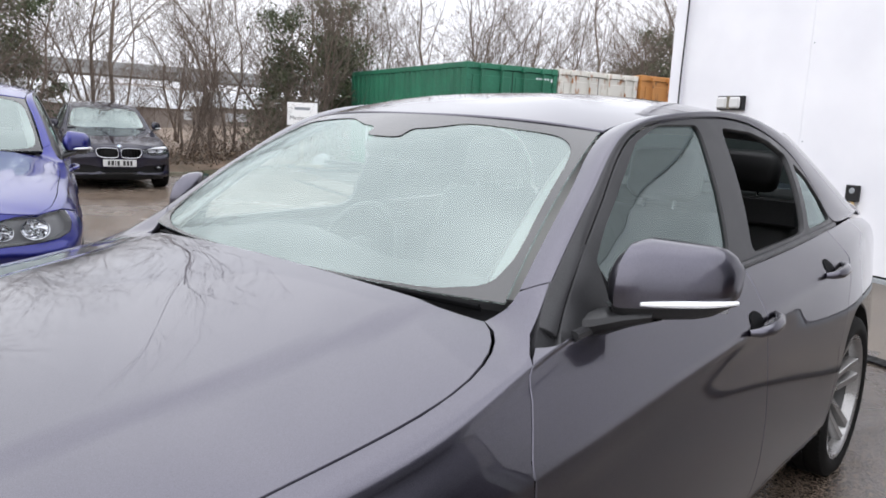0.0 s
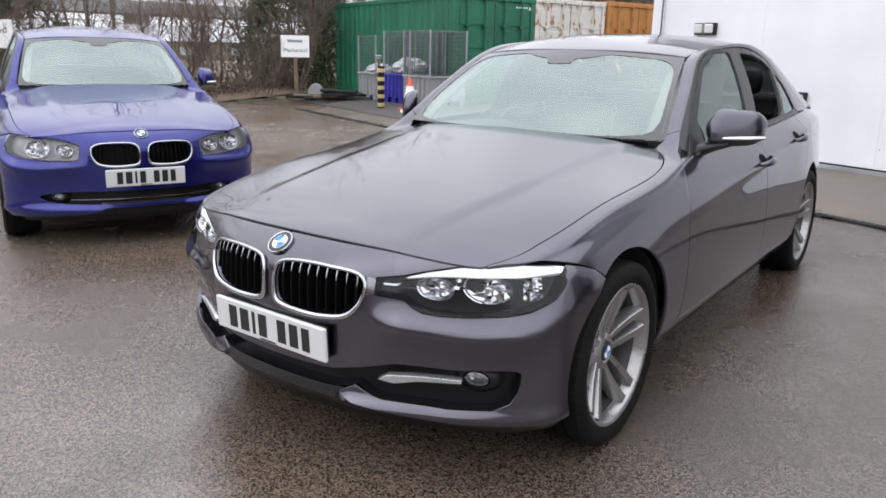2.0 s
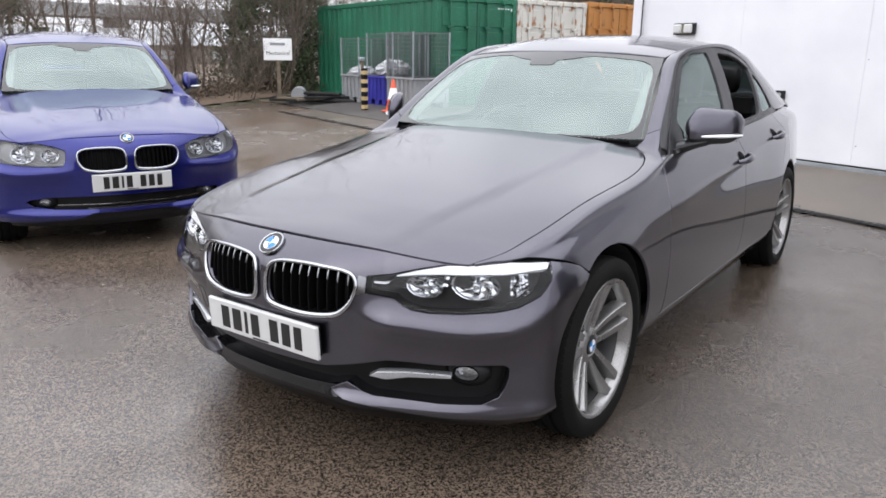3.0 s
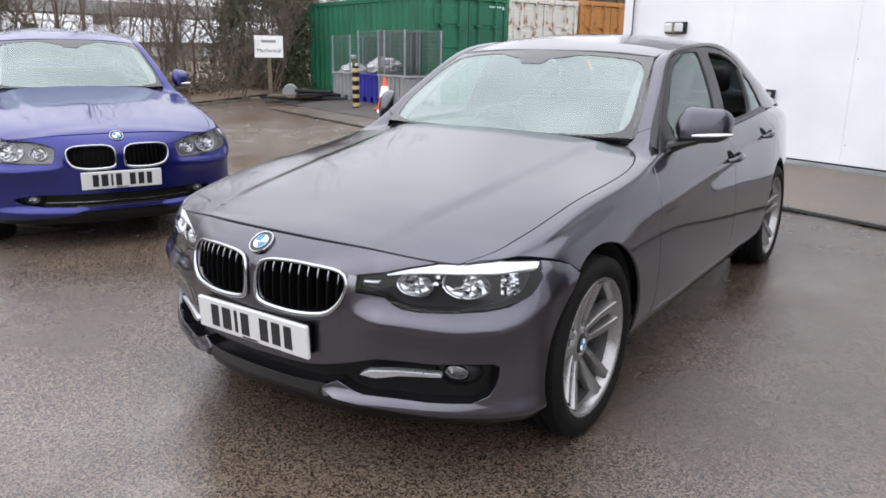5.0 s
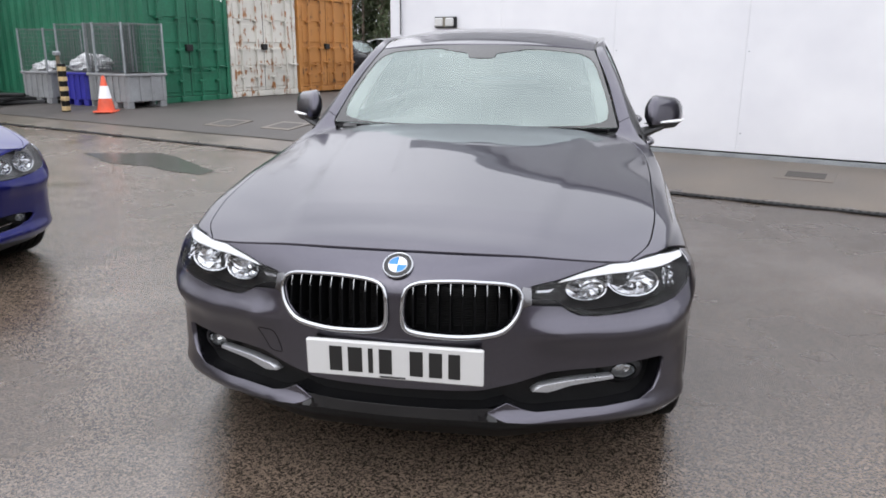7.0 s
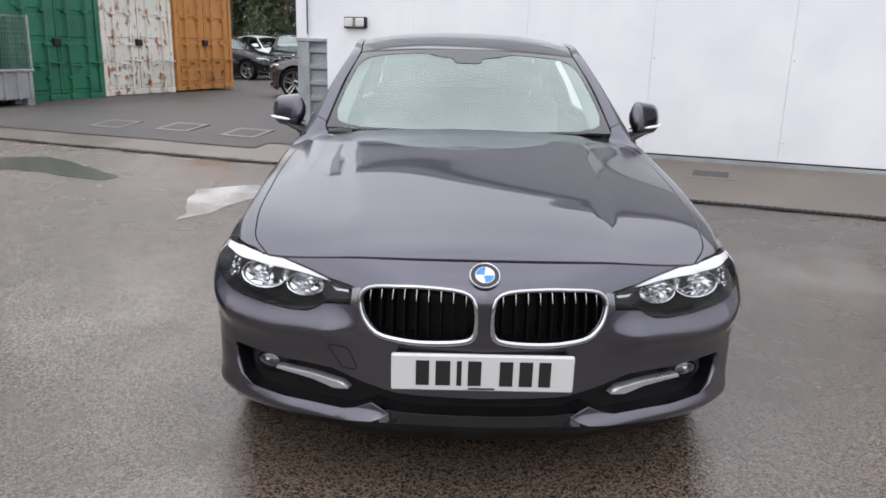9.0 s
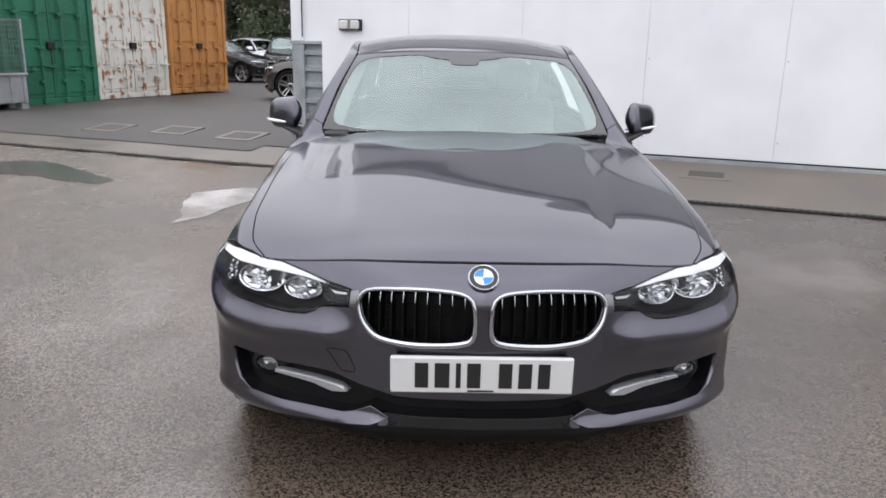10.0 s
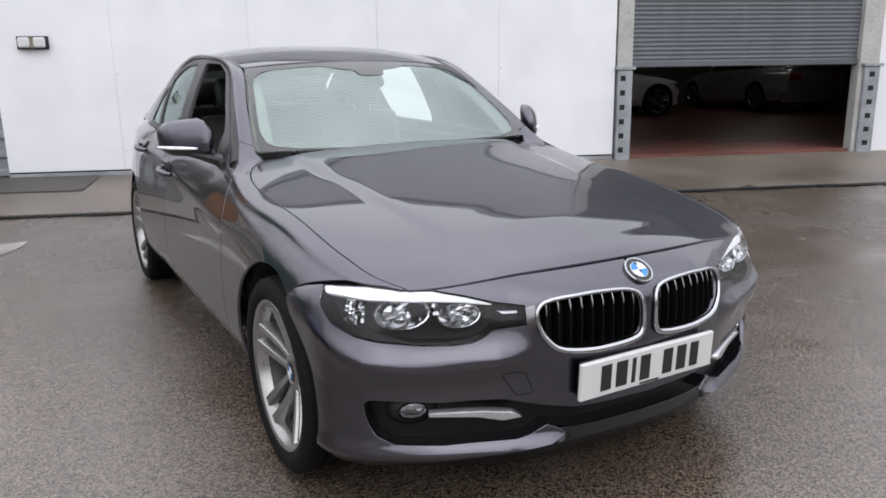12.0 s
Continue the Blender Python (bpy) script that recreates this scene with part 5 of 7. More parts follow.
        # wheel wells
        for yc in (0.0, 2.81):
            bm = bmesh.new()
            rows = []
            for i in range(17):
                a = radians(-8 + 196 * i / 16)
                rows.append([bm.verts.new((sg * x, yc - 0.37 * math.cos(a), 0.325 + 0.37 * math.sin(a))) for x in (0.52, 0.855)])
            for r0, r1 in zip(rows, rows[1:]):
                bm.faces.new((r0[0], r0[1], r1[1], r1[0]))
            cv = [bm.verts.new((sg * 0.52, yc - 0.37 * math.cos(radians(-8 + 196 * i / 16)), 0.325 + 0.37 * math.sin(radians(-8 + 196 * i / 16)))) for i in range(17)]
            bm.faces.new(cv)
            part("wheel_well", bm, M_WELL, car)
            build_wheel(car, sg * (0.765 if yc == 0 else 0.758), yc, 0 if sg > 0 else 180, detail)
        mirror_unit(car, sg, mat)
    # roof, screens
    ru = [(u, 0.004) for u in np.linspace(-0.985, 0.985, 24)] + [(u, 0.996) for u in np.linspace(0.985, -0.985, 24)]
    panel("roof", lambda a, c: roof_skin(a * 1.0, c), ru, mat, car, st * 1.3, sb=2.4, lip=0.01)
    ws = [(u, 0.004) for u in np.linspace(-0.985, 0.985, 20)] + [(u, 0.985) for u in np.linspace(0.985, -0.985, 20)]
    hole = rounded([(-0.962, 0.20), (-0.92, 0.06), (-0.72, 0.012), (0.72, 0.012), (0.92, 0.06), (0.962, 0.20), (0.945, 0.91), (0.40, 0.935), (0.25, 0.875), (0.125, 0.85), (0.11, 0.775), (-0.11, 0.775), (-0.125, 0.85), (-0.25, 0.875), (-0.40, 0.935), (-0.945, 0.91)], 0.3, 6)
    g = panel("windscreen", screen, ws, M_SCREEN, car, 0.05, lip=0.004, label="green-tinted windscreen")
    g.visible_shadow = False

    def behind(a, c):
        p = screen(a, c)
        p[:, 1] -= 0.0012
        p[:, 2] += 0.0018
        return p
    panel("screen_border", behind, ws, M_FRIT, g, 0.025, holes=[hole], lip=0, label="black enamel border round the windscreen")
    rs = [(u, 0.01) for u in np.linspace(-0.97, 0.97, 14)] + [(u, 0.98) for u in np.linspace(0.97, -0.97, 14)]
    g = panel("rear_window", rear_screen, rs, M_REARGL, car, 0.06, lip=0.004)
    g.visible_shadow = False
    # boot and tail
    def boot(u, v):
        a = np.abs(u)
        y = 3.45 - 0.11 * a**2 + (3.83 - 3.45 - 0.02 * a**2) * np.minimum(v, 1)
        return np.stack([0.655 * u, y, 1.09 - 0.04 * a**2 - 0.07 * v**2], 1)
    panel("boot_lid", boot, [(u, 0.02) for u in np.linspace(-0.98, 0.98, 12)] + [(u, 1.0) for u in np.linspace(0.98, -0.98, 12)], mat, car, 0.05, sb=0.6)

    def tail(u, z):
        a = np.abs(u)
        w = np.interp(z, [0.2, 0.5, 0.86, 1.0], [0.72, 0.755, 0.735, 0.62])
        return np.stack([w * u, 3.845 - 0.17 * a**4 - 0.12 * np.clip((z - 0.62) / 0.4, 0, 1)**2 - 0.03 * np.clip((0.4 - z) / 0.2, 0, 1), z], 1)
    panel("rear_bumper", tail, [(-1, 0.24), (1, 0.24), (1.0, 0.6), (-1.0, 0.6)], mat, car, 0.05, centre=(0, 0, 0.5))
    panel("tail_panel", tail, [(-0.98, 0.606), (0.98, 0.606), (0.95, 0.985), (-0.95, 0.985)], mat, car, 0.05, centre=(0, 0, 0.5), holes=[])
    for sg in (1, -1):
        panel("tail_light", lambda a, c: tail(a, c) + (0, 0.006, 0), [(0.52, 0.72), (0.97, 0.72), (0.95, 0.87), (0.52, 0.86)], M_REDLENS, car, 0.05, centre=(0, 0, 0.5), mirror=sg < 0, label="red tail light")
    # bumper
    seam_z = lambda x: float(TOP_Z(u_of(x))) - 0.004
    lp = lamp_poly or [(0.388, 0.660), (0.462, 0.671), (0.54, 0.693), (0.618, seam_z(0.618)), (0.70, seam_z(0.70)), (0.79, seam_z(0.79)), (0.878, seam_z(0.878)), (0.874, 0.672), (0.852, 0.628), (0.805, 0.598), (0.745, 0.584), (0.65, 0.574), (0.57, 0.571), (0.522, 0.576), (0.494, 0.589), (0.472, 0.606), (0.388, 0.614)]
    if lamp_poly:
        lp = [(x, seam_z(x)) if 3 <= i <= 6 else (x, z) for i, (x, z) in enumerate(lp)]
    kd = kidney or [(0.026, 0.548), (0.075, 0.533), (0.2, 0.528), (0.30, 0.54), (0.342, 0.585), (0.357, 0.64), (0.332, 0.670), (0.2, 0.680), (0.075, 0.675), (0.030, 0.657)]
    kd = [(u_of(x), z) for x, z in rounded(kd, 0.4, 3)]
    side_low = [(0.25, 0.360), (0.346, 0.378), (0.45, 0.404), (0.52, 0.404), (0.60, 0.402), (0.66, 0.407), (0.745, 0.414), (0.776, 0.415), (0.79, 0.404), (0.79, 0.372), (0.782, 0.34), (0.765, 0.306), (0.72, 0.282), (0.60, 0.277), (0.50, 0.280), (0.41, 0.282), (0.375, 0.290), (0.345, 0.303), (0.325, 0.314), (0.255, 0.301)]
    if slim:
        side_low = [(0.2, 0.372), (0.5, 0.368), (0.64, 0.352), (0.67, 0.335), (0.62, 0.305), (0.5, 0.29), (0.2, 0.285)]
    low = [(u_of(x), z) for x, z in side_low]
    hole_low = low + mirrored(low)
    top = [(u_of(x), z) for x, z in lp]
    i_hood = 3
    half = [(u, float(TOP_Z(u)) - 0.003) for u in np.linspace(0, 0.64, 14)] + [(a, b + 0.004) for a, b in top[:i_hood][::-1]] + [(top[0][0] - 0.004, top[0][1]), (top[-1][0] - 0.004, top[-1][1] - 0.002)] \
        + [(a + 0.0, b - 0.004) for a, b in top[i_hood + 4:][::-1]] + [(top[6][0] + 0.008, float(TOP_Z(top[6][0] + 0.008)) - 0.003)] + [(u, float(TOP_Z(u)) - 0.0015) for u in (1.105, 1.13, 1.16)]
    # rear edge of the bumper follows the wheel arch
    for a in np.linspace(58, -14, 12):
        yy, zz = -0.37 * math.cos(radians(a)), 0.332 + 0.37 * math.sin(radians(a))
        uu = float(np.interp(yy, PLAN_XY(_u)[:, 1], _u))
        half.append((min(uu, 1.21), zz))
    if slim:
        half += [(0.99, 0.205), (0.86, 0.205), (0.62, 0.208), (0.42, 0.222), (0.33, 0.238), (0.27, 0.262), (0.14, 0.262)]
    else:      # the blade ends short of the middle, where the dark splitter takes over
        half += [(0.99, 0.205), (0.86, 0.207), (0.66, 0.226), (0.52, 0.245), (0.40, 0.256), (0.325, 0.264), (0.295, 0.274), (0.272, 0.288)] + low[::-1][1:] + [(0.0, 0.357)]
    outl = half + [(-a, b) for a, b in half[::-1] if a > 1e-6]
    bump = panel("front_bumper", fascia, outl, mat, car, st * 0.55, holes=[kd, mirrored(kd)] + ([hole_low] if slim else []), lip=0.016, centre=(0, 0.2, 0.45))
    back = lambda a, c: fascia(a, c, -0.06)
    panel("intake_back", back, [(-0.86, 0.22), (0.86, 0.22), (0.86, 0.45), (0.42, 0.69), (-0.42, 0.69), (-0.86, 0.45)], M_BLACK, bump, 0.06, lip=0, centre=(0, 0.2, 0.45), label="black intake mesh")
    d = np.array(dense(hole_low, 0.03))
    f0, f1 = fascia(d[:, 0], d[:, 1], -0.002), fascia(d[:, 0], d[:, 1], -0.06)
    n = len(d)
    mesh_ob("intake_wall", np.concatenate([f0, f1]), [(i, (i + 1) % n, n + (i + 1) % n, n + i) for i in range(n)], M_GLOSSBLK, bump)
    panel("splitter", lambda a, c: fascia(a, c, -0.006), [(-0.30, 0.262), (0.30, 0.262), (0.30, 0.296), (-0.30, 0.296)], M_GLOSSBLK, bump, 0.04, lip=0.02, centre=(0, 0.2, 0.45))
    panel("lower_lip", lambda a, c: fascia(a, c, -0.03), [(-0.9, 0.17), (0.9, 0.17), (0.9, 0.27), (-0.9, 0.27)], M_BLACK, bump, 0.06, lip=0, centre=(0, 0.2, 0.45))
    # grilles
    for mi in (False, True):
        k2 = np.array(dense(kd, 0.012))
        mid = k2.mean(0)
        gr = tube3("grille", [tuple(p) for p in fascia(k2[:, 0] + (k2[:, 0] - mid[0]) * 0.035, k2[:, 1] + (k2[:, 1] - mid[1]) * 0.06, 0.006)], [0.0062 + 0.0045 * max(0, (0.60 - z) / 0.07) for _, z in k2], M_CHROME, bump, 10, mirror=mi, closed=True, label="chrome-framed kidney grille")
        wu = [float(k2[:, 0].max()) + 0.012, u_of(lp[0][0]) - 0.002]
        if detail and lamp_poly is None:
            panel("grille_wing", lambda a, c: fascia(a, c, 0.005), [(wu[0] - 0.012, 0.603), (wu[1], 0.615), (wu[1], 0.659), (wu[0] - 0.002, 0.664)], M_SMOKE, gr, 0.02, lip=0.01, mirror=mi, centre=(0, 0.2, 0.45))
        ns = 9 if detail else 6
        for k in range(ns):
            uu = k2[:, 0].min() + (k2[:, 0].max() - k2[:, 0].min()) * (k + 0.7) / (ns + 0.4)
            near = k2[np.abs(k2[:, 0] - uu) < 0.012]
            z0, z1 = near[:, 1].min() + 0.004, near[:, 1].max() - 0.004
            zz = np.linspace(z0, z1, 5)
            a, c = fascia(np.full(5, uu), zz, -0.004), fascia(np.full(5, uu), zz, -0.05)
            v = [(x + o, y, z) for (x, y, z) in a for o in (-0.002, 0.002)] + [(x + o, y, z) for (x, y, z) in c for o in (-0.002, 0.002)]
            if mi:
                v = [(-x, y, z) for x, y, z in v]
            f = []
            for i in range(4):
                f += [(2 * i, 2 * i + 1, 2 * i + 3, 2 * i + 2), (2 * i, 2 * i + 2, 10 + 2 * i + 2, 10 + 2 * i), (2 * i + 1, 10 + 2 * i + 1, 10 + 2 * i + 3, 2 * i + 3)]
            sl = mesh_ob("slat", v, f, M_SLAT, gr)
            if detail and not slim:
                tip = fascia(np.full(3, uu), np.linspace(z1 - 0.03, z1, 3), -0.002)
                tube3("slat_tip", [tuple(p) for p in tip], [0.001, 0.002, 0.0022], M_FOG, sl, 6, mirror=mi)
    plate(car, -0.786, plate_z)
    if lamp_poly is None:
        tow = np.array(dense([(u_of(x), z) for x, z in rounded([(-0.456, 0.484), (-0.392, 0.484), (-0.366, 0.415), (-0.415, 0.412)], 0.25, 4)], 0.01))
        tube3("tow_cover_groove", [tuple(p) for p in fascia(tow[:, 0], tow[:, 1], 0.0)], 0.0013, M_SLAT, bump, 5, closed=True)
    for k in range(18 if detail else 0):
        z = 0.54 + 0.0075 * k
        for sg in (1, -1):
            a = fascia(np.linspace(0.05, 0.335, 6) * sg, np.full(6, z), -0.054)
            tube3("radiator_fin", [tuple(p) for p in a], 0.0016, M_RADIATOR, bump, 4)
    em = fascia(np.array([0.0]), np.array([0.726 if slim else 0.712]), 0.0)[0]
    roundel(bump, Vector(em) + Vector((0, -0.004, 0.002)), (0, -0.62, 0.78), 0.045)
    # lamps
    bw = bowls or ((0.548, 0.638, 0.034), (0.69, 0.648, 0.043))
    for sg in (1, -1):
        L = lamp_unit(bump, lp, sg, lamp_poly is None, bowls=bw, detail=detail, wide=1.75 if lamp_poly is None else 1.3)
        if lamp_poly is None:
            tp = lp[:7]
            brow = [(0.475, 0.6735)] + tp[2:] + [(0.874, seam_z(0.874) - 0.014), (0.835, 0.698), (0.775, 0.692), (0.69, 0.69), (0.614, 0.688), (0.542, 0.682), (0.475, 0.6715)]
            panel("light_bar", lambda a, c: fascia(a, c, -0.006), [(u_of(x), z - 0.004) for x, z in brow], M_LAMPW, L, 0.02, lip=0.02, mirror=sg < 0, centre=(0, 0.2, 0.45), label="white daytime light bar")
            facets("side_reflector", 0.79, 0.835, 0.622, 0.684, -0.02, 6, 12, L, sg)
            facets("reflector_bridge", 0.604, 0.626, 0.645, 0.684, -0.022, 3, 4, L, sg)
            panel("lamp_fin", lambda a, c: fascia(a, c, -0.012), [(u_of(x), z) for x, z in ((0.407, 0.641), (0.445, 0.640), (0.458, 0.650), (0.442, 0.646), (0.407, 0.647))], M_CHROME, L, 0.02, lip=0.01, mirror=sg < 0, centre=(0, 0.2, 0.45))
        # fog lamp and bar
        fp = fascia(np.array([u_of(0.56 if slim else 0.675)]), np.array([0.335 if slim else 0.372]), -0.03)[0]
        nr = Vector((0.35 * sg, -1, 0.0)).normalized().to_track_quat('Z', 'Y').to_matrix().to_4x4()
        nr.translation = (sg * fp[0], fp[1], fp[2])
        fog = part("fog_light", lathe_bm(bmesh.new(), [(0.0, 0.038), (0.010, 0.036), (0.004, 0.033), (-0.012, 0.03), (-0.02, 0.018), (-0.022, 0.0005)], 14, 'z', nr @ Matrix.Diagonal((1.05, 0.6, 1, 1))), M_FOG, bump, "clear round fog light", False)
        part("fog_bezel", lathe_bm(bmesh.new(), [(-0.02, 0.075), (0.006, 0.058), (0.012, 0.042), (0.0, 0.038)], 28, 'z', nr @ Matrix.Diagonal((1, 0.7, 1, 1))), M_BLACK, fog, "", True)
        if slim and sg > 0:
            tube3("chrome_strip", [tuple(p) for p in fascia(np.linspace(-0.5, 0.5, 24), np.full(24, 0.318), -0.012)], 0.005, M_CHROME, bump, 6)
        if detail and not slim:
            panel("intake_bar", lambda a, c: fascia(a, c, 0.002), [(u_of(x), z) for x, z in ((0.398, 0.347), (0.425, 0.361), (0.50, 0.368), (0.632, 0.370), (0.634, 0.361), (0.51, 0.353), (0.445, 0.339))], M_SATIN, bump, 0.02, lip=0.03, mirror=sg < 0, centre=(0, 0.2, 0.45), label="satin silver bar in the side intake")
    # wipers and scuttle
    def scuttle(u, v):
        a, b2 = body(rear(u * 1.64), u * 1.64), screen(u, np.zeros_like(u))
        a[:, 2] -= 0.03
        b2[:, 2] -= 0.022
        b2[:, 1] += 0.03
        return a + (b2 - a) * np.asarray(v)[:, None]
    panel("scuttle", scuttle, [(u, 0.0) for u in np.linspace(-1, 1, 20)] + [(u, 1.0) for u in np.linspace(1, -1, 20)], M_BLACK, car, 0.06, lip=0)
    for pts in (((-0.80, 0.0), (-0.45, 0.016), (-0.15, 0.016), (0.12, 0.0)), ((0.16, -0.006), (0.42, 0.014), (0.68, 0.02), (0.92, 0.008))):
        u = curve(*[(i, *p) for i, p in enumerate(pts)])(np.linspace(0, 3, 10))
        p = screen(u[:, 0], u[:, 1]) + (0, -0.012, -0.012)
        w = tube3("wiper", [tuple(q) for q in p], 0.005, M_SLAT, car, 6)
        tube3("wiper_blade", [tuple(q + np.array((0, 0.006, -0.007))) for q in p[4:]], 0.0045, M_SLAT, w, 6)
        tube3("wiper_arm", [tuple(q + np.array((0, -0.004, 0.004))) for q in p[:6]], [0.005, 0.005, 0.005, 0.004, 0.004, 0.003], M_SLAT, w, 6)
    # cabin
    part("floor_pan", box_bm(bmesh.new(), (-0.74, 0.42, 0.19), (0.74, 3.6, 0.3), 0.03), M_WELL, car)
    part("bulkhead", box_bm(bmesh.new(), (-0.5, -0.42, 0.25), (0.5, 0.6, 0.62), 0.05), M_WELL, car)
    if seats:
        bm = bmesh.new()
        rows = []
        for x in np.linspace(-0.68, 0.68, 13):
            hump = 0.045 * math.exp(-((x + 0.36) / 0.2)**2)
            rows.append([bm.verts.new((x, y, z)) for y, z in ((0.72 + 0.1 * (x / 0.7)**2, 0.90), (0.95, 0.945 + hump), (1.1, 0.93 + hump * 1.1), (1.18, 0.85), (1.15, 0.6), (0.9, 0.45))])
        for r0, r1 in zip(rows, rows[1:]):
            for q in range(5):
                bm.faces.new((r0[q], r0[q + 1], r1[q + 1], r1[q]))
        part("dashboard", bm, M_LEATHER, car, "black dashboard", True)
        sw = Matrix.Translation((-0.36, 1.3, 0.86)) @ pose(0, 0, 0, 66, 0, 0)
        wheel = part("steering_wheel", lathe_bm(bmesh.new(), [(0.016 * math.sin(a * math.tau / 10), 0.183 + 0.016 * math.cos(a * math.tau / 10)) for a in range(10)], 40, 'z', sw, True), M_LEATHER, car, "", True)
        for a in (0, 180, 270):
            part("steering_spoke", box_bm(bmesh.new(), (0.04, -0.02, -0.01), (0.18, 0.02, 0.01), 0.004, sw @ pose(0, 0, 0, 0, 0, a)), M_LEATHER, wheel)
        part("steering_boss", lathe_bm(bmesh.new(), [(-0.03, 0.07), (0.01, 0.07), (0.025, 0.05), (0.028, 0.001)], 24, 'z', sw), M_LEATHER, wheel, "", True)
        for x in (-0.37, 0.37):
            seat(car, x, 1.35)
        for x in (-0.36, 0.36):
            seat(car, x, 2.2, "rear_seat")
        part("parcel_shelf", box_bm(bmesh.new(), (-0.62, 2.75, 0.97), (0.62, 3.43, 1.082), 0.01), M_LEATHER, car)
        lining = lambda a, c: roof_skin(a, c) - (0, 0, 0.03)
        panel("headlining", lining, ru, M_HEADLINE, car, 0.1, sb=2.4, lip=0, flip=True)
        part("rear_view_mirror", box_bm(bmesh.new(), (-0.12, -0.015, -0.035), (0.12, 0.015, 0.035), 0.012, pose(-0.02, 1.2, 1.235, -8, 0, -8), 2), M_TRIM, car, "", True)
        part("sensor_cover", box_bm(bmesh.new(), (-0.06, -0.06, -0.022), (0.06, 0.06, 0.022), 0.014, pose(0, 1.09, 1.262, 35, 0, 0), 2), M_TRIM, car, "", True)
        for sg in (1, -1):
            panel("pillar_trim", lambda a, c: screen(a, c) + (0, 0.035, -0.028), [(0.87, 0.05), (0.99, 0.05), (0.985, 0.97), (0.88, 0.97)], M_PALETRIM, car, 0.05, lip=0.01, mirror=sg < 0, flip=True)
            part("door_card", box_bm(bmesh.new(), (sg * 0.735 - 0.02, 0.85, 0.35), (sg * 0.735 + 0.02, 2.6, 0.94), 0.02), M_LEATHER, car)
    return car


main_car = build_car(pose(0, 0, 0), M_PAINT, "dark grey metallic saloon car with alloy wheels on wet asphalt", open_glass=("Lrear", "Rfront"))

# ---- other cars ----
round_lamp = [(0.405, 0.66), (0.47, 0.684), (0.56, 0.704), (0.64, 0.715), (0.72, 0.71), (0.79, 0.69), (0.85, 0.70), (0.848, 0.66), (0.825, 0.615), (0.765, 0.588), (0.68, 0.574), (0.58, 0.567), (0.48, 0.565), (0.42, 0.568), (0.406, 0.60)]
wide_kidney = [(0.03, 0.55), (0.07, 0.535), (0.2, 0.53), (0.29, 0.545), (0.325, 0.59), (0.328, 0.645), (0.29, 0.668), (0.2, 0.674), (0.08, 0.672), (0.035, 0.65)]
BLUE_TURN = WALL_TURN + 90
build_car(Matrix.Translation((-3.449, 0.787, 0)) @ pose(0, 0, 0, 0, 0, BLUE_TURN), M_BLUE, "bright metallic blue hatchback parked on wet asphalt", (0.965, 0.95, 1.03), 0.035, "parked cars",
          lamp_poly=round_lamp, bowls=((0.50, 0.628, 0.042), (0.655, 0.638, 0.056)), kidney=wide_kidney, plate_z=0.40, slim=True)
build_car(Matrix.Translation((-11.18, 5.58, ground_z(-11.18, 5.58))) @ pose(0, 0, 0, 0, 0, 72), M_NAVY, "dark navy hatchback parked in front of the hedge", (0.97, 0.94, 1.0), 0.06, "parked cars", detail=False, seats=True)


def far_car(x, y, turn, mat, label, group="far parked cars", sc=(0.97, 0.96, 1.0), dz=None):
    z = ground_z(x, y) if dz is None else dz
    return build_car(Matrix.Translation((x, y, z)) @ pose(0, 0, 0, 0, 0, turn), mat, label, sc, 0.09, group, detail=False, seats=False)


far_car(-6.1, 22.98, 68, M_BLACKCAR, "glossy black saloon parked nose-out in the far row")
far_car(-7.7, 26.2, 62, M_GREYCAR, "dark grey car parked in the far row")
far_car(-6.5, 29.2, 50, M_WHITECAR, "white car parked in the far row", sc=(0.97, 0.96, 1.08))
far_car(-5.3, 24.5, 8, M_BLACKCAR, "black estate car parked facing the yard", sc=(1.05, 1.0, 1.13))
far_car(-3.15, 14.4, -96, M_GREYCAR, "dark bronze saloon standing by the workshop corner")
far_car(-13.0, 1.4, 84, M_WHITECAR, "white car parked by the hedge", "parked cars")
p = WALL @ Vector((10.1, 8.2, 0))
far_car(p.x, p.y, WALL_TURN + 90, M_WHITECAR, "white car standing side-on in the dim workshop", "cars in the workshop", dz=0.285)
p = WALL @ Vector((13.3, 10.6, 0))
far_car(p.x, p.y, WALL_TURN + 184, M_SILVER, "silver car standing tail-out in the dim workshop", "cars in the workshop", dz=0.285)

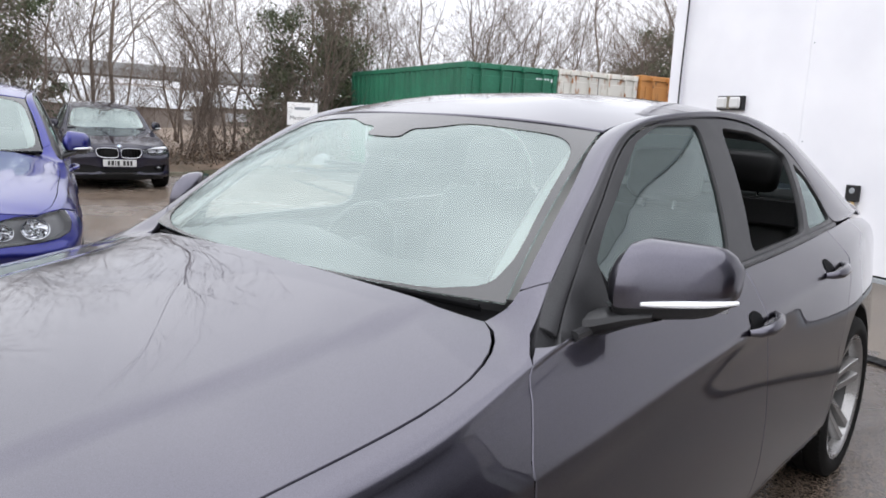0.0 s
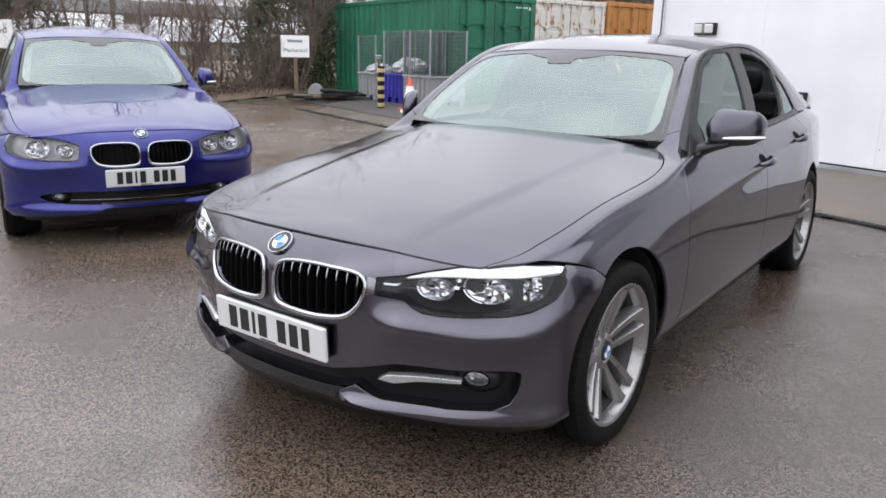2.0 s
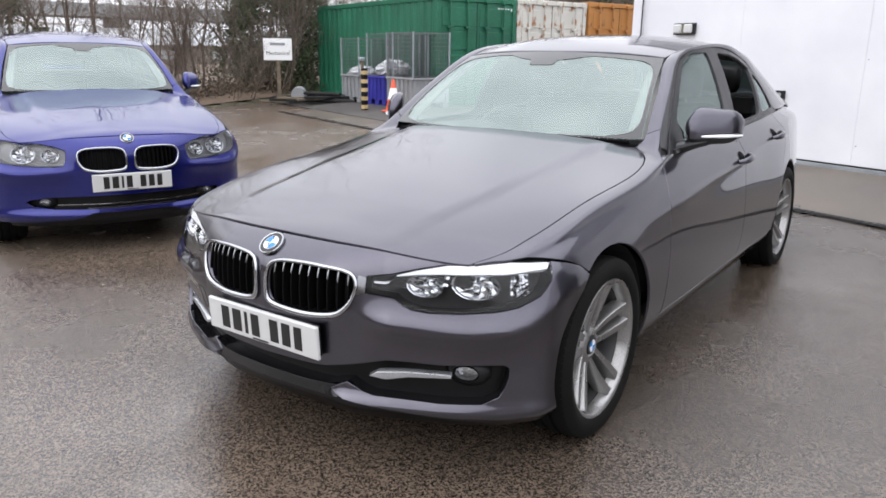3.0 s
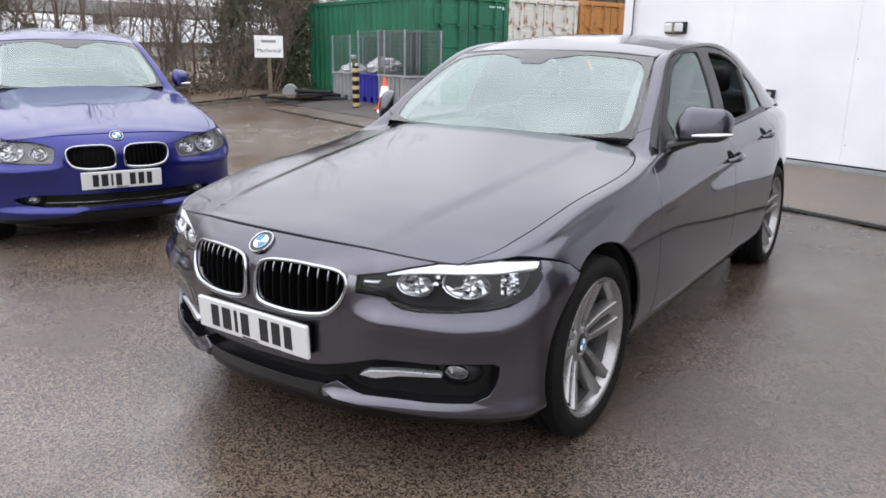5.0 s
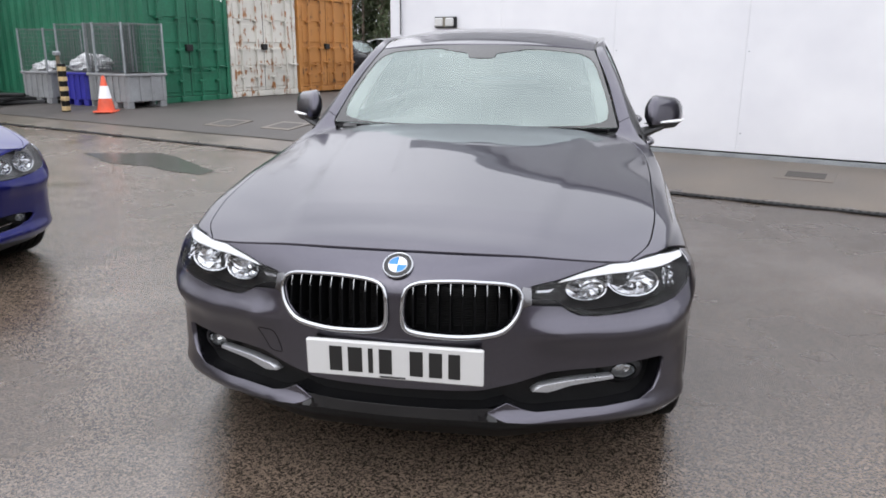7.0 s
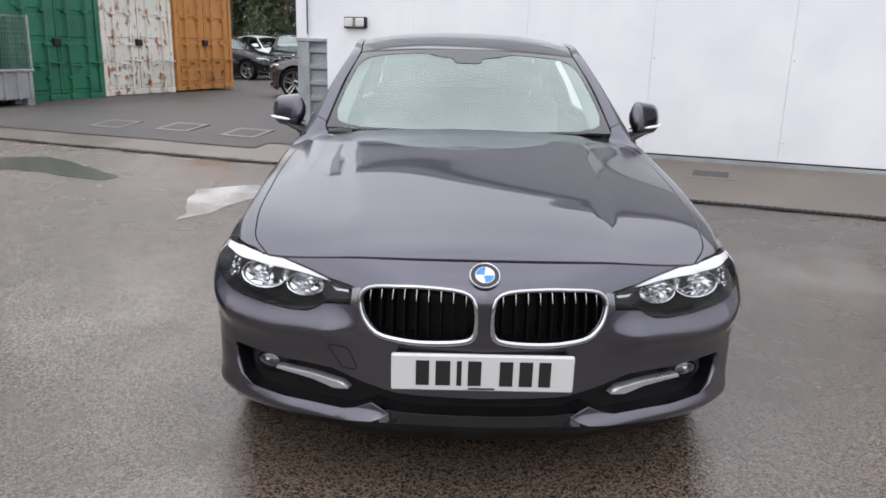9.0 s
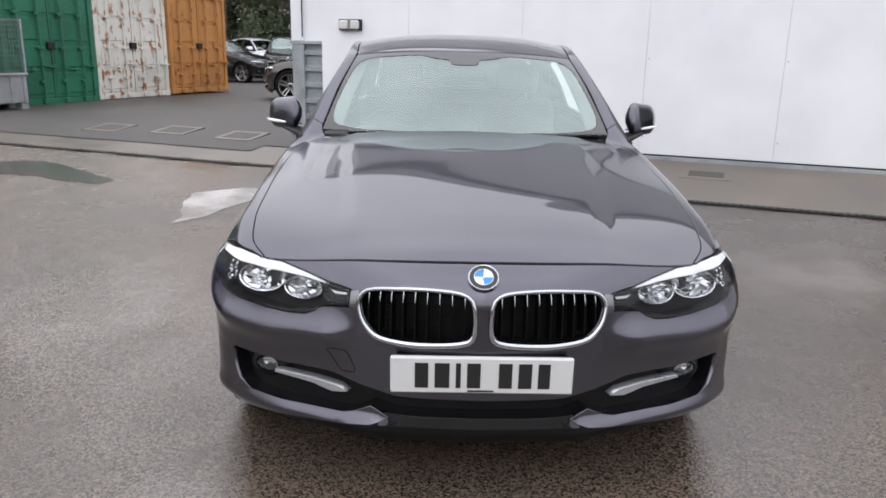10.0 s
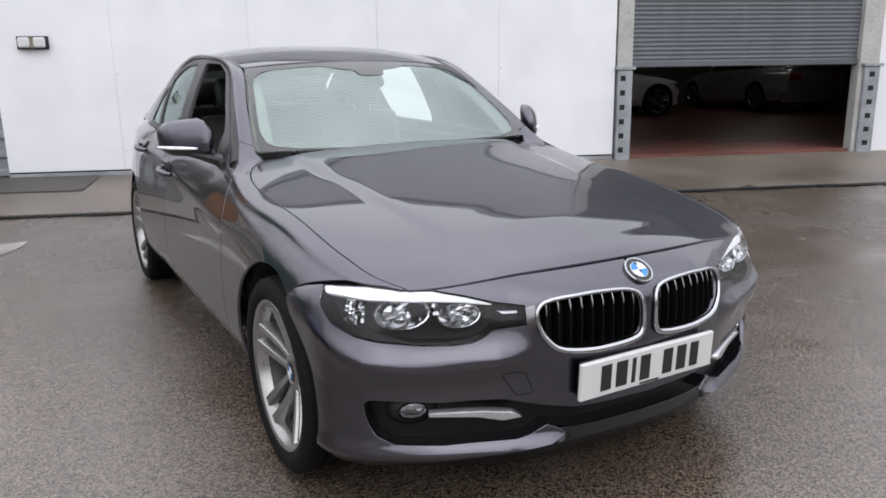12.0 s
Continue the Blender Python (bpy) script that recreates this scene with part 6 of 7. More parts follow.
# ---- shipping containers ----
def container(m, mat, label, length=5.6, width=2.12, height=2.24):
    """A steel container: local x along the door end, y along its length, doors at y = 0."""
    c = empty("shipping_container", m, label, "container", "row of containers in the yard")
    w, L, h = width, length, height
    for x in (0, w - 0.1):
        for y in (0, L - 0.1):
            box("corner_post", (x, y, 0), (x + 0.1, y + 0.1, h), mat, c, 0.006)
    for z0, z1 in ((0.0, 0.12), (h - 0.1, h)):
        for x in (0, w - 0.08):
            box("rail", (x + 0.004, 0.1, z0), (x + 0.076, L - 0.1, z1), mat, c, 0.006)
        for y in (0.004, L - 0.08):
            box("rail", (0.1, y, z0), (w - 0.1, y + 0.076, z1), mat, c, 0.006)

    def corrugated(x0, x1, nrm):
        prof, t = [], 0.1
        while t < L - 0.1:
            prof += [(t, 0.0), (t + 0.07, 0.0), (t + 0.135, 0.036), (t + 0.205, 0.036)]
            t += 0.27
        prof = [(min(a, L - 0.1), o) for a, o in prof] + [(L - 0.1, 0.0)]
        v = []
        for a, o in prof:
            v += [(x0 + nrm * o, a, 0.12), (x0 + nrm * o, a, h - 0.1)]
        return v, [(2 * i, 2 * i + 2, 2 * i + 3, 2 * i + 1) for i in range(len(prof) - 1)]
    for x0, nrm in ((0.012, 1), (w - 0.012, -1)):
        v, f = corrugated(x0, x0, nrm)
        mesh_ob("side_sheet", v, f, mat, c)
    box("roof_sheet", (0.05, 0.05, h - 0.05), (w - 0.05, L - 0.05, h - 0.02), mat, c)
    box("end_sheet", (0.1, L - 0.05, 0.12), (w - 0.1, L - 0.03, h - 0.1), mat, c)
    for k in range(2):
        x0, x1 = (0.1, w / 2 - 0.008) if k == 0 else (w / 2 + 0.008, w - 0.1)
        door = box("door", (x0, 0.03, 0.13), (x1, 0.07, h - 0.11), mat, c, 0.004)
        for r in range(4):
            z0 = 0.2 + r * (h - 0.32) / 4
            box("door_panel", (x0 + 0.05, 0.014, z0), (x1 - 0.05, 0.032, z0 + (h - 0.32) / 4 - 0.1), mat, door, 0.009)
        part("seal", box_bm(bmesh.new(), (x0 - 0.004, 0.036, 0.126), (x1 + 0.004, 0.062, h - 0.106), 0.0), M_DARKM, door)
        for i, f in enumerate((0.24, 0.72)):
            x = x0 + (x1 - x0) * f
            bm = tube_bm(bmesh.new(), [(x, -0.03, 0.05), (x, -0.03, h - 0.04)], 0.02, 8)
            for z in (0.07, h - 0.07):
                box_bm(bm, (x - 0.05, -0.055, z - 0.045), (x + 0.05, 0.03, z + 0.045), 0.008)
            for z in (0.42, 1.02, 1.62):
                box_bm(bm, (x - 0.07, -0.052, z - 0.022), (x + 0.07, 0.016, z + 0.022), 0.006)
            part("locking_bar", bm, mat, door)
            hz = 0.66 + 0.05 * i
            lever = tube_bm(bmesh.new(), [(x, -0.05, hz), (x + 0.1, -0.062, hz - 0.012), (x + 0.34, -0.062, hz - 0.03)], [0.02, 0.014, 0.012], 6)
            box_bm(lever, (x + 0.22, -0.07, hz - 0.06), (x + 0.28, 0.016, hz + 0.02), 0.006)
            part("handle", lever, mat, door)
        for z in (0.3, 0.85, 1.4, 1.95):
            xe = 0.06 if k == 0 else w - 0.06
            part("hinge", box_bm(bmesh.new(), (xe - 0.05, -0.008, z - 0.05), (xe + 0.05, 0.03, z + 0.05), 0.01), mat, door)
    for x in (-0.006, w - 0.152):
        for z in (-0.004, h - 0.114):
            part("corner_casting", box_bm(bmesh.new(), (x, -0.01, z), (x + 0.158, 0.15, z + 0.118), 0.008), mat, c)
    part("lock_box", box_bm(bmesh.new(), (w / 2 - 0.11, -0.05, 1.0), (w / 2 + 0.05, 0.03, 1.13), 0.01), M_DARKM, c, "dark lock box")
    return c


CDIR = Vector((math.cos(1.227), math.sin(1.227), 0))
CPOSE = Matrix.Translation((-7.567, 10.553, 0.262)) @ pose(0, 0, 0, 0, 0, math.degrees(1.227))
container(CPOSE, M_GREEN, "dark green corrugated steel shipping container, doors shut")
container(CPOSE @ pose(2.165, 0.02, 0.03), M_WCONT, "white shipping container streaked with rust, doors shut")
container(CPOSE @ pose(4.33, -0.03, 0.06), M_ORANGE, "faded orange shipping container, doors shut")
num = empty("container_number", CPOSE, "small white stencilled marks on green container door", "marking")
for k, x in enumerate((1.62, 1.69, 1.755, 1.82, 1.89, 1.98)):
    box("mark", (x, 0.0285, 1.985), (x + 0.045, 0.0295, 2.05), M_WHITEINK, num)


# ---- stillages, crates, bollard, cone, sign ----
def cage(m, w=1.0, d=0.8, h0=0.62, h1=1.42):
    c = empty("mesh_cage", m, "galvanised wire mesh cage on a plastic pallet box", "wire cage", "wire cages by the container")
    for x in (0, w):
        for y in (0, d):
            part("post", box_bm(bmesh.new(), (x - 0.015, y - 0.015, h0), (x + 0.015, y + 0.015, h1), 0.003), M_GALV, c)
    for side in range(4):
        bm = bmesh.new()
        a, b = [((0, 0), (w, 0)), ((w, 0), (w, d)), ((w, d), (0, d)), ((0, d), (0, 0))][side]
        for k in range(11):
            z = h0 + 0.03 + (h1 - h0 - 0.05) * k / 10
            tube_bm(bm, [(*a, z), (*b, z)], 0.003 if k < 10 else 0.01, 4, False)
        n = 14
        for k in range(n + 1):
            x, y = a[0] + (b[0] - a[0]) * k / n, a[1] + (b[1] - a[1]) * k / n
            tube_bm(bm, [(x, y, h0), (x, y, h1)], 0.0028, 4, False)
        part("mesh_panel", bm, M_WIRE, c)
    return c


def pallet_box(m, mat, label, w=1.0, d=0.8, h=0.62):
    c = empty("pallet_box", m, label, "crate", "plastic pallet boxes by the container")
    bm = box_bm(bmesh.new(), (0, 0, 0.12), (w, d, h), 0.015)
    part("body", bm, mat, c)
    for x in (0.0, w / 2 - 0.06, w - 0.14):
        for y in (0.0, d - 0.14):
            part("foot", box_bm(bmesh.new(), (x, y, 0), (x + 0.14, y + 0.14, 0.125), 0.012), mat, c)
    for k in range(5):
        for y in (-0.022, d - 0.002):
            x = 0.02 + (w - 0.11) * k / 4
            part("rib", box_bm(bmesh.new(), (x, y, 0.12), (x + 0.07, y + 0.024, h - 0.02), 0.008), mat, c)
    for k in range(4):
        for x in (-0.022, w - 0.002):
            y = 0.02 + (d - 0.11) * k / 3
            part("rib", box_bm(bmesh.new(), (x, y, 0.12), (x + 0.024, y + 0.07, h - 0.02), 0.008), mat, c)
    part("rim", box_bm(bmesh.new(), (-0.03, -0.03, h - 0.05), (w + 0.03, d + 0.03, h), 0.012), mat, c)
    return c


ROWTURN = math.degrees(1.227) - 90


def at_yard(x, y, turn=0.0, dz=0.0):
    return Matrix.Translation((x, y, ground_z(x, y) + dz)) @ pose(0, 0, 0, 0, 0, turn)


pallet_box(at_yard(-10.3, 10.62, -18), M_GREYBOX, "light grey ribbed plastic pallet box beside green container", w=0.78)
pallet_box(at_yard(-9.2, 10.25, -18), M_BLUEBOX, "royal blue ribbed plastic pallet box", w=0.72)
pallet_box(at_yard(-8.42, 9.98, -20), M_GREYBOX, "narrow grey ribbed plastic pallet box with open top", w=0.24)
pallet_box(at_yard(-8.14, 9.83, -20), M_GREYBOX, "grey ribbed plastic pallet box standing at the row's end", w=0.78, d=0.86)
cage(at_yard(-10.3, 10.62, -18), 0.78)
cage(at_yard(-9.2, 10.25, -18), 0.85, 0.8, 0.62, 1.5)
cage(at_yard(-8.42, 9.98, -20), 0.24, 0.8, 0.62, 1.5)
cage(at_yard(-8.14, 9.83, -20), 0.78, 0.86, 0.62, 1.5)


def film_bundle(m):
    bm = bmesh.new()
    bmesh.ops.create_icosphere(bm, subdivisions=4, radius=1)
    for v in bm.verts:
        n = noise.fractal(v.co * 2.2, 0.8, 2.0, 4)
        v.co = Vector((v.co.x * 0.42, v.co.y * 0.3, max(-0.1, v.co.z * 0.2))) * (1 + 0.28 * n)
    ob = part("plastic_film", bm, M_WRAP, None, "", True)
    ob.matrix_world = m
    return tagged(ob, "crumpled white plastic film heaped on the crates", "plastic film")


film_bundle(at_yard(-8.7, 10.5, -15, 0.75))
film_bundle(at_yard(-9.8, 10.75, 10, 0.66) @ Matrix.Scale(0.75, 4))


def bollard(m):
    b = empty("bollard", m, "square bollard with worn yellow and black bands", "bollard")
    part("post", box_bm(bmesh.new(), (-0.05, -0.05, 0), (0.05, 0.05, 0.84), 0.008), M_BLACK, b)
    for k in range(5):
        z = 0.03 + k * 0.17
        part("band", box_bm(bmesh.new(), (-0.053, -0.053, z), (0.053, 0.053, z + 0.085), 0.008), M_YELLOW, b)
    part("back_post", box_bm(bmesh.new(), (-0.098, -0.02, 0), (-0.054, 0.04, 1.02), 0.006), M_WOOD, b)
    part("cap", box_bm(bmesh.new(), (-0.13, -0.05, 0.98), (-0.04, 0.06, 1.05), 0.01), M_GALV, b)
    return b


bollard(at_yard(-8.45, 9.3, -10))


def traffic_cone(m):
    c = empty("traffic_cone", m, "orange traffic cone with a torn white sleeve", "traffic cone")
    part("base", box_bm(bmesh.new(), (-0.17, -0.17, 0), (0.17, 0.17, 0.035), 0.012), M_CONE, c)
    part("cone", lathe_bm(bmesh.new(), [(0.03, 0.15), (0.05, 0.145), (0.6, 0.03), (0.62, 0.02), (0.62, 0.001)], 28, 'z'), M_CONE, c, "", True)
    part("sleeve", lathe_bm(bmesh.new(), [(0.24, 0.108), (0.45, 0.066)], 28, 'z'), M_WHITEINK, c, "white reflective sleeve", True)
    return c


traffic_cone(at_yard(-7.55, 9.12, 12, 0.012))
tank = empty("steel_drum", at_yard(-11.3, 10.2, 44, 0.2), "pale grey drum lying end-on beside dark pipes", "drum")
part("shell", lathe_bm(bmesh.new(), [(-0.02, 0.001), (-0.02, 0.16), (0, 0.17), (0.02, 0.165), (0.3, 0.165), (0.32, 0.17), (0.34, 0.165), (0.62, 0.165), (0.64, 0.17), (0.66, 0.16), (0.66, 0.001)], 32, 'y'), M_GREYBOX, tank, "", True)
for k in range(6):
    p = empty("pallet_board", at_yard(-11.6 + 0.28 * k, 10.25 + 0.02 * k, 62 + 7 * math.sin(k * 2.1), 0.03 + 0.03 * (k % 3)), "dark weathered timber pallet board on the ground", "timber", "loose boards by the drum")
    part("board", box_bm(bmesh.new(), (-0.75, -0.06, 0), (0.75, 0.06, 0.05), 0.006), M_DARKM if k % 2 else M_WOOD, p)


def pipe(x, y, turn, z, length, r):
    """A dark plastic pipe on the heap beside the drum."""
    p = empty("pipe", at_yard(x, y, turn, z), "black plastic pipe lying in a heap by the drum", "pipe", "pipes by the drum")
    bm = lathe_bm(bmesh.new(), [(0, r * 0.85), (0, r), (0.05, r * 1.12), (0.1, r), (length, r), (length, r * 0.85), (0.0, r * 0.85)], 16, 'y')
    part("tube", bm, M_DARKM, p, "", True)


for x, y, turn, z, length, r in ((-10.95, 10.0, -70, 0.11, 1.3, 0.05), (-11.0, 10.2, -62, 0.17, 1.2, 0.055), (-10.9, 10.35, -76, 0.13, 1.25, 0.05), (-11.0, 10.1, -82, 0.25, 1.0, 0.04)):
    pipe(x, y, turn, z, length, r)


def sign(m, w, h, z0, lines, post_x, label, size=0.1):
    s = empty("sign", m, label, "sign")
    part("board", box_bm(bmesh.new(), (-w / 2, -0.012, z0), (w / 2, 0.012, z0 + h), 0.004), M_SIGN, s)
    for x in post_x:
        part("post", box_bm(bmesh.new(), (x - 0.045, 0.013, 0), (x + 0.045, 0.1, z0 + h * 0.6), 0.006), M_WOOD, s)
    for words, z, sz in lines:
        m2 = pose(0, -0.0135, z, 90, 0, 0)
        if words:
            part("lettering", text_bm(words, sz, m2), M_INK, s)
        else:
            part("lettering", box_bm(bmesh.new(), (-0.17, -0.0145, z - 0.03), (0.17, -0.0125, z + 0.03), 0.001), M_CLAD, s, "unreadable grey word")
    return s


sign(at_yard(-12.0, 10.25, 48), 0.66, 0.5, 1.0, [("", 1.37, 0.09), ("Mechanical", 1.16, 0.125)], [0.0], "white board reading Mechanical on a timber post")
sign(at_yard(-13.0, 3.93, 76), 0.74, 0.5, 1.24, [("Inbound", 1.56, 0.17)], [-0.3, 0.3], "white board reading Inbound by the hedge")

# wall light and small box on the workshop wall
lamp = empty("wall_light", WALL @ pose(0, -0.03, 1.645), "twin floodlight in a steel frame on white wall", "wall light")
part("frame", box_bm(bmesh.new(), (-0.15, -0.05, -0.065), (0.15, -0.0, 0.065), 0.006), M_DARKM, lamp)
for x in (-0.075, 0.075):
    part("lens", box_bm(bmesh.new(), (x - 0.058, -0.085, -0.052), (x + 0.058, -0.045, 0.052), 0.014), M_PLATE, lamp, "pale prismatic lens")
part("centre_plate", box_bm(bmesh.new(), (-0.016, -0.07, -0.06), (0.016, -0.04, 0.06), 0.004), M_KERB, lamp)
tapbox = empty("meter_box", WALL @ pose(1.33, -0.03, 0.88) @ Matrix.Scale(0.72, 4), "small dark box with a coiled hose on white wall", "wall box")
part("box", box_bm(bmesh.new(), (-0.07, -0.07, -0.02), (0.07, 0.0, 0.16), 0.008), M_DARKM, tapbox)
part("dial", lathe_bm(bmesh.new(), [(-0.078, 0.001), (-0.078, 0.03), (-0.07, 0.034)], 16, 'y', Matrix.Translation((0.01, 0, 0.1))), M_GALV, tapbox)
part("hose", tube_bm(bmesh.new(), [(-0.02 + 0.05 * math.cos(a * 0.8), -0.045, -0.05 + 0.08 * math.sin(a * 0.8) - 0.002 * a) for a in range(24)], 0.011, 6), M_YELLOW, tapbox, "coiled hose", True)


def manhole(x, y, turn, w=0.4, d=0.32, lift=0.018):
    c = empty("manhole_cover", at_yard(x, y, turn, lift) @ pose(0, 0, 0, 6.65, 0, 0), "square iron manhole cover in a concrete surround", "manhole cover", "manhole covers")
    part("surround", box_bm(bmesh.new(), (-w / 2 - 0.08, -d / 2 - 0.08, -0.02), (w / 2 + 0.08, d / 2 + 0.08, 0.003), 0.001), M_APRON, c)
    part("cover", box_bm(bmesh.new(), (-w / 2, -d / 2, -0.02), (w / 2, d / 2, 0.006), 0.001), M_ROAD, c)


manhole(-3.66, 7.57, -22)
manhole(-2.66, 7.11, -22)
manhole(-4.71, 7.9, -22)
manhole(2.62, 4.72, -22, 0.34, 0.2, 0.006)

# ---- hedge, trees and distance ----
def twig_mesh(name, rnd, stems, height, spread, depth=3, sides=3, lean=0.25, thick=0.05, kids=(7, 6, 4), bias=0.35, droop=0.0):
    """Bare branches as thin tapered tubes; returns two meshes: main stems and fine twigs."""
    out = [([], []), ([], [])]

    def tube_to(which, pts, r0, r1):
        V, F = out[which]
        n, base = sides if which else 5, len(V)
        a0 = rnd.random() * 6
        for i, p in enumerate(pts):
            d = (pts[min(i + 1, len(pts) - 1)] - pts[max(i - 1, 0)])
            d = d / (np.linalg.norm(d) + 1e-9)
            a = np.cross(d, (0.31, 0.95, 0.1))
            a /= np.linalg.norm(a) + 1e-9
            b = np.cross(d, a)
            r = r0 + (r1 - r0) * i / (len(pts) - 1)
            for k in range(n):
                an = a0 + k * math.tau / n
                V.append(tuple(p + (a * math.cos(an) + b * math.sin(an)) * r))
        for i in range(len(pts) - 1):
            for k in range(n):
                F.append((base + i * n + k, base + i * n + (k + 1) % n, base + (i + 1) * n + (k + 1) % n, base + (i + 1) * n + k))

    def grow(p, d, length, r, level):
        n = 6 if level == 0 else (5 if level == 1 else 3)
        pts, dd = [np.array(p, float)], np.array(d, float)
        for i in range(n):
            dd = dd + np.array([rnd.gauss(0, 1), rnd.gauss(0, 1), rnd.gauss(0, 0.6)]) * (0.16 if level == 0 else 0.24)
            dd[2] += 0.09 - droop * level
            dd /= np.linalg.norm(dd)
            pts.append(pts[-1] + dd * length / n)
        tube_to(0 if level == 0 else 1, pts, r, r * 0.3)
        if level >= depth:
            return
        for _ in range(kids[level]):
            t = bias + (1 - bias) * rnd.random()
            i = min(n - 1, int(t * n))
            q = pts[i] + (pts[i + 1] - pts[i]) * (t * n - i)
            v = (pts[i + 1] - pts[i])
            v /= np.linalg.norm(v)
            side = np.array([rnd.gauss(0, 1), rnd.gauss(0, 1), rnd.gauss(0, 0.5)])
            side /= np.linalg.norm(side)
            nd = v * 0.75 + side * 0.75
            nd[2] += 0.12
            nd /= np.linalg.norm(nd)
            grow(q, nd, length * rnd.uniform(0.35, 0.6), max(0.0026, r * (1 - 0.65 * t) * 0.48), level + 1)
    for _ in range(stems):
        a = rnd.random() * math.tau
        q = spread * math.sqrt(rnd.random())
        l = lean * rnd.uniform(0.3, 1.3)
        grow((q * math.cos(a), q * math.sin(a), -0.1), (l * math.cos(a), l * math.sin(a), 1), height * rnd.uniform(0.7, 1.1), thick * rnd.uniform(0.6, 1.2), 0)
    ms = []
    for (V, F), nm, mt in zip(out, ("trunk", "crown"), (M_BARK, M_TWIG)):
        me = bpy.data.meshes.new(nm)
        me.from_pydata(V, [], F)
        me.materials.append(mt)
        me.shade_smooth()
        ms.append(me)
    return ms


def leaf_cloud(rnd, n, size, r, h, mat, name="foliage", base=0.0):
    """Many small leaves in uneven clumps."""
    V, F = [], []
    clumps = [(rnd.gauss(0, 0.45) * r, rnd.gauss(0, 0.45) * r, base + h * rnd.random()**0.9, rnd.uniform(0.14, 0.4) * r) for _ in range(max(8, n // 120))]
    for _ in range(n):
        cx, cy, cz, cr = clumps[rnd.randrange(len(clumps))]
        p = Vector((cx + rnd.gauss(0, cr), cy + rnd.gauss(0, cr), max(0.02, cz + rnd.gauss(0, cr * 0.8))))
        u = Vector((rnd.gauss(0, 1), rnd.gauss(0, 1), rnd.gauss(0, 0.7))).normalized()
        w = u.orthogonal().normalized()
        w.rotate(Matrix.Rotation(rnd.random() * 6.28, 3, u))
        x = u.cross(w)
        s = size * rnd.uniform(0.6, 1.3)
        b = len(V)
        V += [tuple(p - w * s), tuple(p + x * s * 0.55 + u * s * 0.15), tuple(p + w * s), tuple(p - x * s * 0.55 + u * s * 0.15)]
        F += [(b, b + 1, b + 2), (b, b + 2, b + 3)]
    me = bpy.data.meshes.new(name)
    me.from_pydata(V, [], F)
    me.materials.append(mat)
    return me


rnd = random.Random(7)
KINDS = []
for k in range(5):
    KINDS.append(twig_mesh("tree", rnd, stems=(2, 3, 2, 4, 3)[k], height=(6.2, 5.2, 6.8, 4.6, 5.6)[k], spread=0.35, thick=(0.05, 0.038, 0.058, 0.032, 0.04)[k], lean=(0.16, 0.28, 0.2, 0.4, 0.3)[k], kids=(11, 7, 5), bias=0.22))
SHRUB = [twig_mesh("shrub", rnd, stems=9, height=2.3 + 0.4 * k, spread=0.8, thick=0.02, lean=0.5, kids=(7, 5, 3), bias=0.15) for k in range(3)]
IVY = [leaf_cloud(rnd, 5200, 0.06, 1.0, 3.4, M_IVY), leaf_cloud(rnd, 4200, 0.055, 0.75, 4.4, M_IVY)]


def plant(kind, x, y, turn, size, ivy=None, label="bare winter tree with thin tangled branches", name="tree", cat="tree", group="bare trees behind the yard"):
    t = empty(name, Matrix.Translation((x, y, ground_z(x, y))) @ pose(0, 0, 0, 0, 0, turn) @ Matrix.Scale(size, 4), label, cat, group)
    for nm, me in zip(("trunk", "crown"), kind):
        o = new(nm, me)
        o.parent = t
    if ivy is not None:
        o = new("ivy", ivy)
        o.parent = t
    return t


for i in range(22):                       # along the far edge of the yard
    y = -7.5 + 1.02 * i
    x = -15.2 + 0.9 * math.sin(i * 2.4) - 0.05 * abs(y - 4)
    iv = IVY[i % 2] if i in (12, 13, 19, 20) else None
    plant(KINDS[(i * 3) % 5], x, y, i * 77, 0.8 + 0.22 * ((i * 37) % 10) / 10, iv, "bare winter tree clad in dark ivy" if iv else "bare winter tree with thin tangled branches")
for i in range(8):                        # second row, farther
    y = -9 + 3.6 * i
    plant(KINDS[(i * 2 + 1) % 5], -20.5 + 1.6 * math.sin(i * 1.7), y, i * 131, 0.95 + 0.3 * ((i * 53) % 10) / 10)
for i in range(8):                        # behind the containers
    x = -15.5 + 0.95 * i
    plant(KINDS[(i * 4 + 2) % 5], x, 20.5 + 0.25 * i + 1.2 * math.sin(i * 2.1), i * 59, 0.78 + 0.22 * ((i * 29) % 10) / 10)
for i in range(26):                       # wooded bank past the far cars
    x = -16 + 0.7 * i
    plant(KINDS[(i + 3) % 5], x, 33 + 2.5 * math.sin(i * 1.9), i * 83, 1.2 + 0.3 * ((i * 41) % 10) / 10, IVY[i % 2])
for i, (x, y) in enumerate(((-14.6, 14.4), (-15.4, 16.0), (-14.4, 17.6), (-13.4, 19.4), (-12.0, 20.2), (-16.8, 18.2), (-15.6, 20.4), (-18.2, 15.6), (-17.4, 21.8), (-19.6, 19.4))):
    plant(KINDS[(i * 3 + 1) % 5], x, y, i * 101, 0.85 + 0.2 * ((i * 43) % 10) / 10)
plant(KINDS[1], -13.6, 12.6, 20, 0.95, IVY[0], "bare winter tree clad in dark ivy beside green container")
plant(KINDS[3], -13.3, 11.3, 140, 0.8)
plant(KINDS[0], -15.0, 13.8, 260, 1.0, IVY[1], "bare winter tree clad in dark ivy beside green container")
